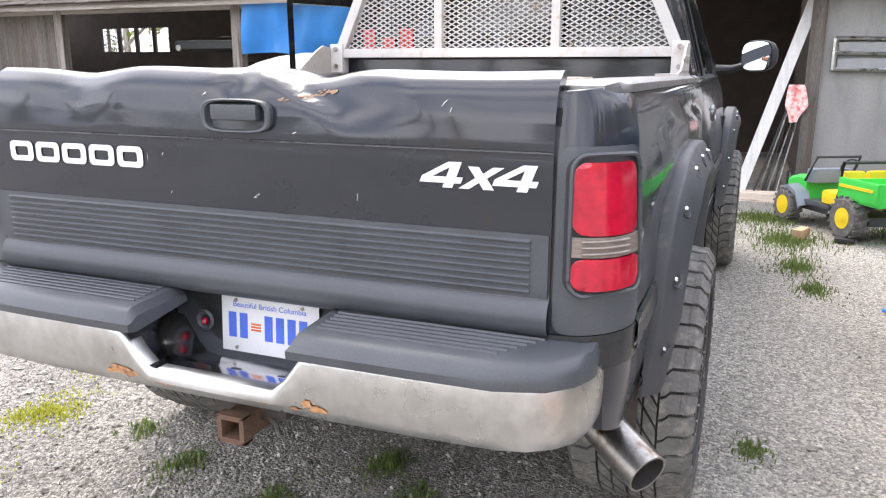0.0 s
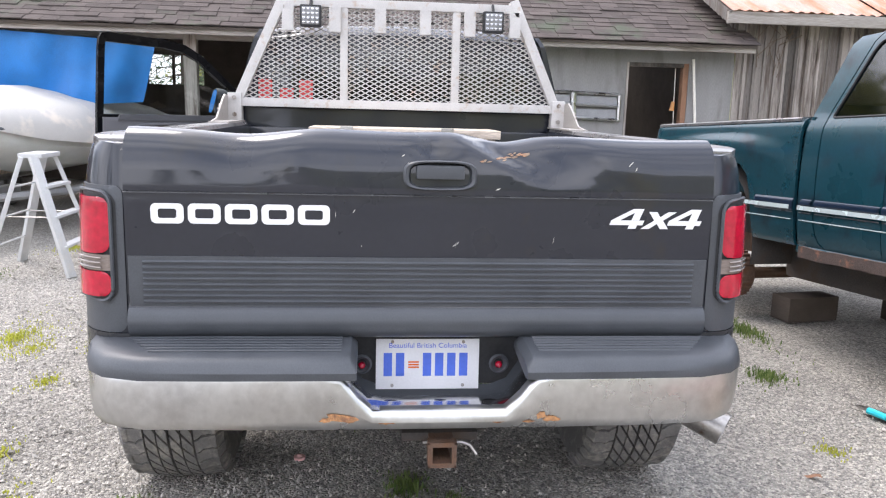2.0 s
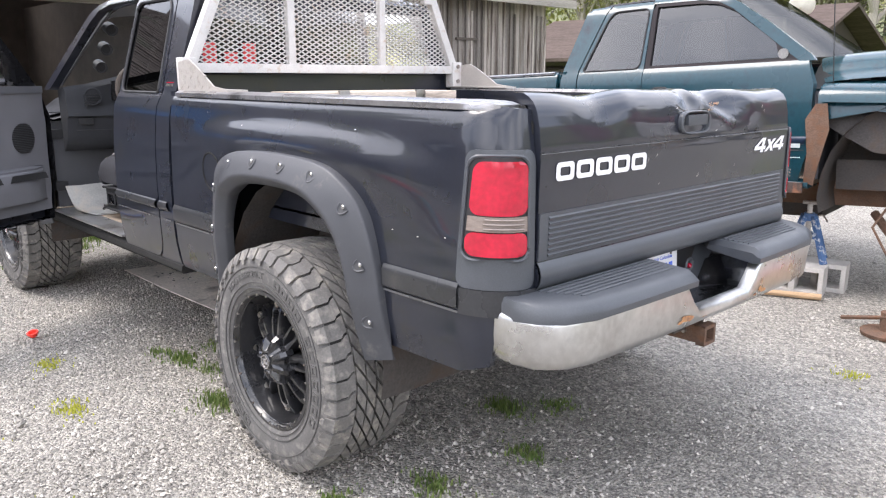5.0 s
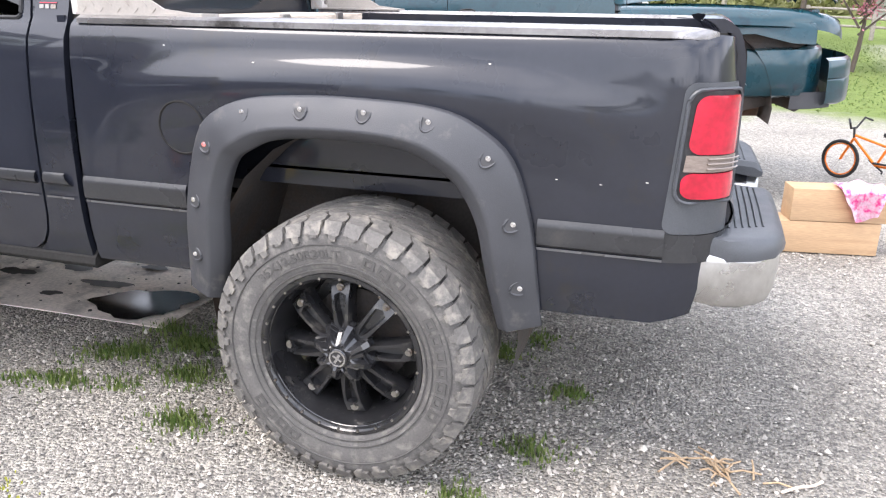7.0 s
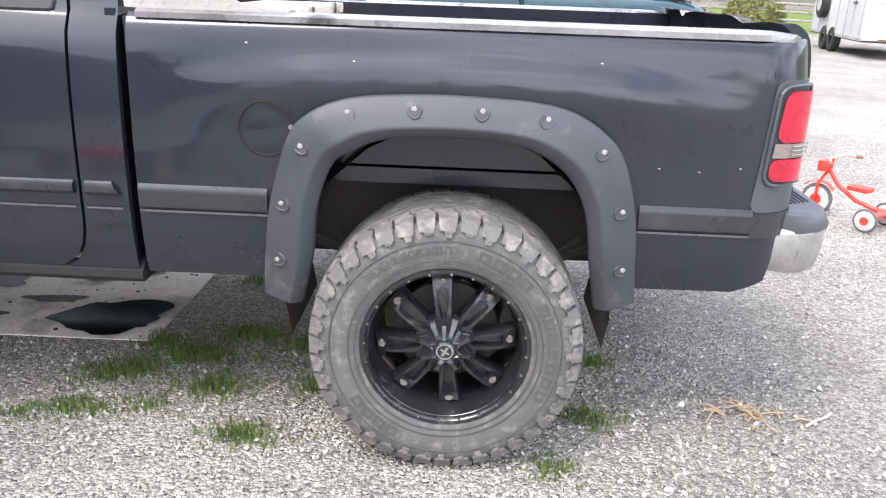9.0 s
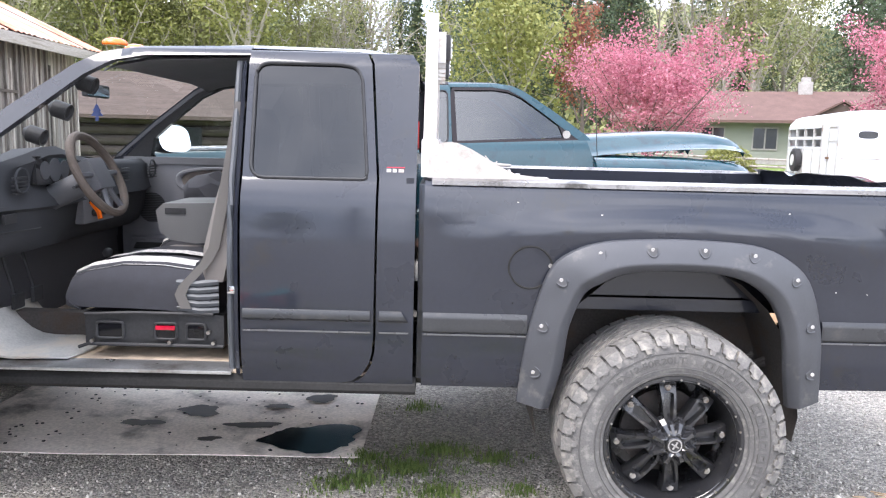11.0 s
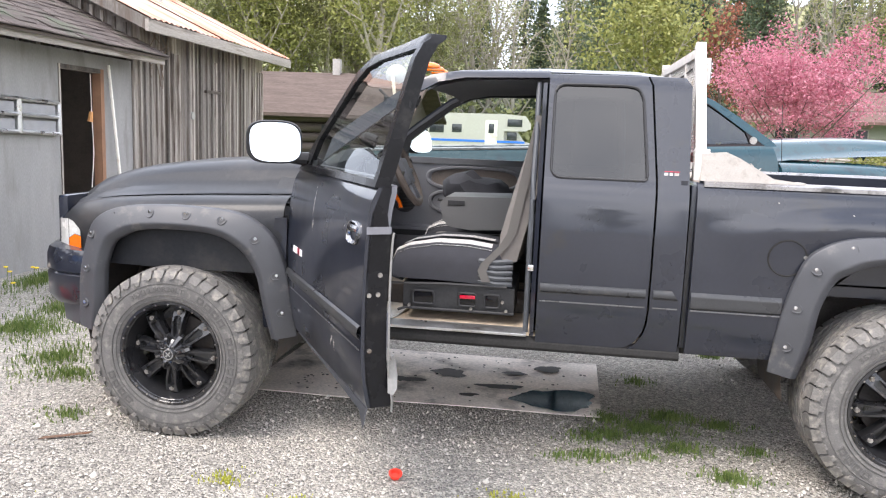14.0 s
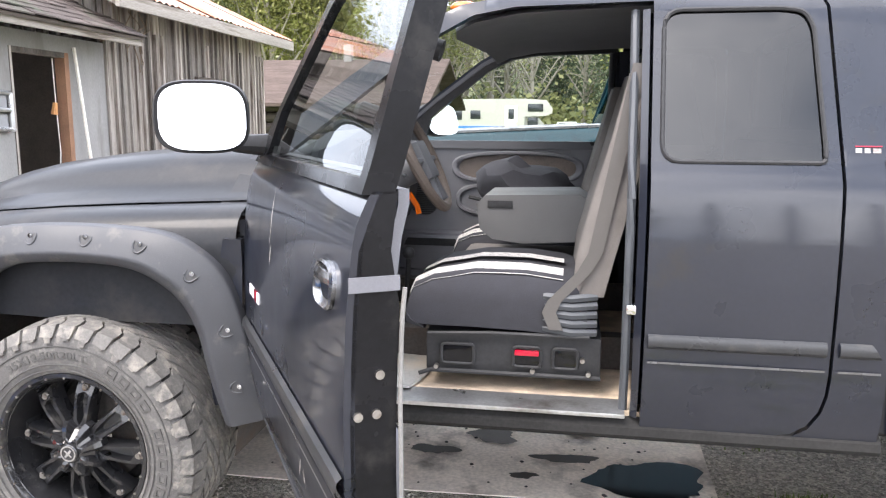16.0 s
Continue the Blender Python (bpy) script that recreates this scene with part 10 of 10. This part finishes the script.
# ---- grass, weeds and loose stones ----
def blades(patches, mat_, name, label, hgt=.09, seed=3):
    r = np.random.RandomState(seed)
    V, F = [], []
    for cx, cy, rx, ry, n, tall in patches:
        for k in range(n):
            a = r.uniform(0, 6.283)
            q = min(1.8, abs(r.normal()) * .62) * (1 + .3 * math.sin(3 * a + 9 * cx))
            x, y = cx + 1.25 * rx * q * math.cos(a) + r.normal() * .03, cy + 1.35 * ry * q * math.sin(a) + r.normal() * .03
            th, h = r.uniform(0, 6.283), .72 * hgt * tall * r.uniform(.4, 1.25) * max(.25, 1.1 - .55 * q)
            w = .0028 + .0022 * r.uniform()
            c, s = math.cos(th), math.sin(th)
            le = h * r.uniform(.2, .9)
            i = len(V)
            lx, ly = r.normal() * le * .5, r.normal() * le * .5
            V += [(x - c * w, y - s * w, -.006), (x + c * w, y + s * w, -.006), (x + lx * .4 + c * w * .8, y + ly * .4 + s * w * .8, h * .6), (x + lx * .4 - c * w * .8, y + ly * .4 - s * w * .8, h * .6), (x + lx, y + ly, h)]
            F += [(i, i + 1, i + 2, i + 3), (i + 3, i + 2, i + 4)]
    me = bpy.data.meshes.new(name)
    me.from_pydata(V, [], F)
    me.materials.append(mat_)
    return tagged(new(name, me), label, "grass", kind="stuff")


blades([(-1.05, -.36, .22, .07, 520, .8), (-.90, -.60, .16, .06, 300, .7), (-1.26, -.50, .14, .07, 260, .7), (-.90, -.14, .18, .07, 330, .8), (-.62, -.22, .14, .06, 200, .7), (-.52, -.57, .09, .05, 130, .6), (-1.38, -.55, .12, .05, 150, .6), (-1.10, -.76, .08, .04, 90, .5), (-1.02, .50, .10, .08, 120, .6), (-1.53, -.84, .07, .03, 70, .5), (-1.26, -.24, .10, .04, 160, .7), (-.70, -.92, .14, .06, 260, .7), (-1.35, -.80, .16, .06, 220, .6), (.55, -.70, .12, .06, 200, .6), (.62, -.25, .10, .05, 150, .6),
        (.25, .01, .09, .05, 260, .7), (.42, .20, .06, .05, 140, .6), (.38, -1.03, .06, .05, 120, .6), (-.38, 1.28, .07, .04, 160, .6), (-2.95, 1.63, .22, .10, 420, .8), (-3.6, 1.55, .35, .15, 700, .8), (-4.6, 1.5, .5, .3, 1500, 1.0), (-5.6, 1.3, .4, .35, 1400, 1.1), (-5.2, 2.5, .6, .3, 1500, 1.0),
        (-1.0, 2.2, .14, .10, 260, .8), (-1.95, 2.55, .35, .08, 420, .8), (-6.6, 2.3, .25, .6, 1400, 1.6), (-6.3, 3.2, .3, .6, 1200, 1.4), (-4.9, .0, .3, .4, 700, .9), (-5.6, .6, .5, .4, 1300, 1.1), (-4.6, -.3, .25, .15, 420, .8), (-4.2, -.9, .14, .07, 160, .6),
        (-6.6, -8.6, .5, 1.2, 2200, 2.0), (-5.4, -6.6, .9, .6, 2600, 1.0), (-4.5, -5.5, .6, .4, 1500, .9), (-6.2, -5.9, .5, .6, 1500, 1.2), (-3.0, -5.4, .5, .2, 700, .8), (-1.5, -3.9, .25, .1, 420, .8), (-1.4, -3.1, .2, .07, 380, .9), (-.35, -2.12, .18, .06, 420, .8), (-4.0, -5.6, .7, .25, 900, .8), (-2.0, -3.6, .5, .14, 700, .6), (-1.0, -3.2, .35, .12, 420, .6), (-3.6, -3.4, .25, .1, 260, .6)], GRASS, "grass_tufts", "tufts of fresh green grass growing through the gravel", .062)
blades([(-.5, -2.84, .5, .16, 1100, .5), (-.9, -2.5, .3, .12, 500, .45), (-1.8, -2.4, .4, .14, 700, .5), (-2.2, -4.7, .7, .3, 1400, .6), (-3.1, -3.9, .6, .25, 900, .5), (-1.4, -3.4, .5, .2, 800, .45), (-1.72, -1.81, .14, .06, 220, .45), (.40, -1.50, .16, .10, 300, .45), (.44, -1.59, .18, .10, 420, .5), (-.10, -1.75, .12, .06, 180, .45), (-1.10, -1.45, .12, .05, 150, .45), (-1.75, -1.35, .10, .05, 120, .4), (-2.65, -1.62, .12, .06, 160, .4), (-3.05, -1.45, .10, .05, 130, .4), (-2.0, -1.75, .14, .05, 150, .4), (-3.5, -1.9, .15, .07, 170, .4), (-1.0, -1.9, .12, .06, 150, .4), (-3.2, -2.3, .2, .08, 220, .4), (-1.6, -2.2, .18, .07, 180, .4), (-.4, -2.2, .15, .07, 170, .4), (-2.4, -3.0, .2, .08, 200, .4), (-1.2, -2.9, .3, .1, 260, .4), (-4.7, -1.9, .2, .1, 200, .5), (-5.0, -3.2, .3, .15, 300, .6), (.9, -1.3, .08, .05, 90, .4), (1.2, 1.6, .08, .05, 90, .4), (0.0, 2.0, .07, .04, 80, .4)], MOSSY, "yellow_weeds", "low yellow-green weeds and moss in the gravel", .05, 9)
# dandelions by the shed
for k in range(16):
    x, y = -6.45 + rnd.uniform(-.25, .5), 1.95 + rnd.uniform(-.5, .8)
    h = rnd.uniform(.12, .28)
    dn = thing("dandelion", "yellow dandelion flowering in the grass by the shed", "flower", pose(x, y, 0), group="dandelions")
    part("stalk", rod(BM(), (0, 0, -.01), (.01, .01, h), .003, n=5), GRASS, dn)
    part("flower_head", lathe(BM(), [(0, h + .008), (.016, h + .006), (.022, h), (.01, h - .008), (0, h - .01)], 10, "Z"), YELLOW, dn)
# far meadow grass as low clumps
pts = []
for k in range(30000):
    x, y = rnd.uniform(-14, 7), rnd.uniform(9.0, 30)
    if x < 4 + .12 * y and not (-16.5 < x < -5.9 and y > 17.4):
        pts.append(Vector((x, y, hill(x, y) + rnd.uniform(0, .07))))
me = leaf_quads(pts, .032, rnd, .3)
me.materials.append(GRASS)
tagged(new("meadow_grass", me), "short meadow grass behind the parked trucks", "grass", kind="stuff")
# loose stones
r_ = np.random.RandomState(12)
V, F = [], []
ico = [(0, 0, 1), (.9, 0, .1), (.25, .85, .05), (-.75, .5, 0), (-.7, -.55, .1), (.3, -.85, 0), (0, 0, -.6)]
fi = [(0, 1, 2), (0, 2, 3), (0, 3, 4), (0, 4, 5), (0, 5, 1), (6, 2, 1), (6, 3, 2), (6, 4, 3), (6, 5, 4), (6, 1, 5)]
for k in range(46000):
    if k < 15000:
        x, y = r_.uniform(-.6, 3.4), r_.uniform(-2.9, 2.6)
    elif k < 36000:
        x, y = r_.uniform(-5.0, 1.4), r_.uniform(-3.4, -.3)
    else:
        x, y = r_.uniform(-7, 4), r_.uniform(-6, 5)
    if -3.45 < x < -1.26 and -.3 < y < .82:
        continue
    s = .003 + .0068 * r_.uniform() ** 2.2 + (.010 if r_.uniform() > .992 else 0)
    M_ = r_.normal(size=(3, 3)) * .25 + np.eye(3)
    P = (np.array(ico) @ M_.T) * s
    i = len(V)
    V += (P + (x, y, s * .35 - .004)).tolist()
    F += [(a + i, b + i, c + i) for a, b, c in fi]
me = bpy.data.meshes.new("loose_gravel")
me.from_pydata(V, [], F)
me.materials.append(STONES)
tagged(new("loose_gravel", me), "loose grey and pale gravel stones", "gravel", kind="stuff")
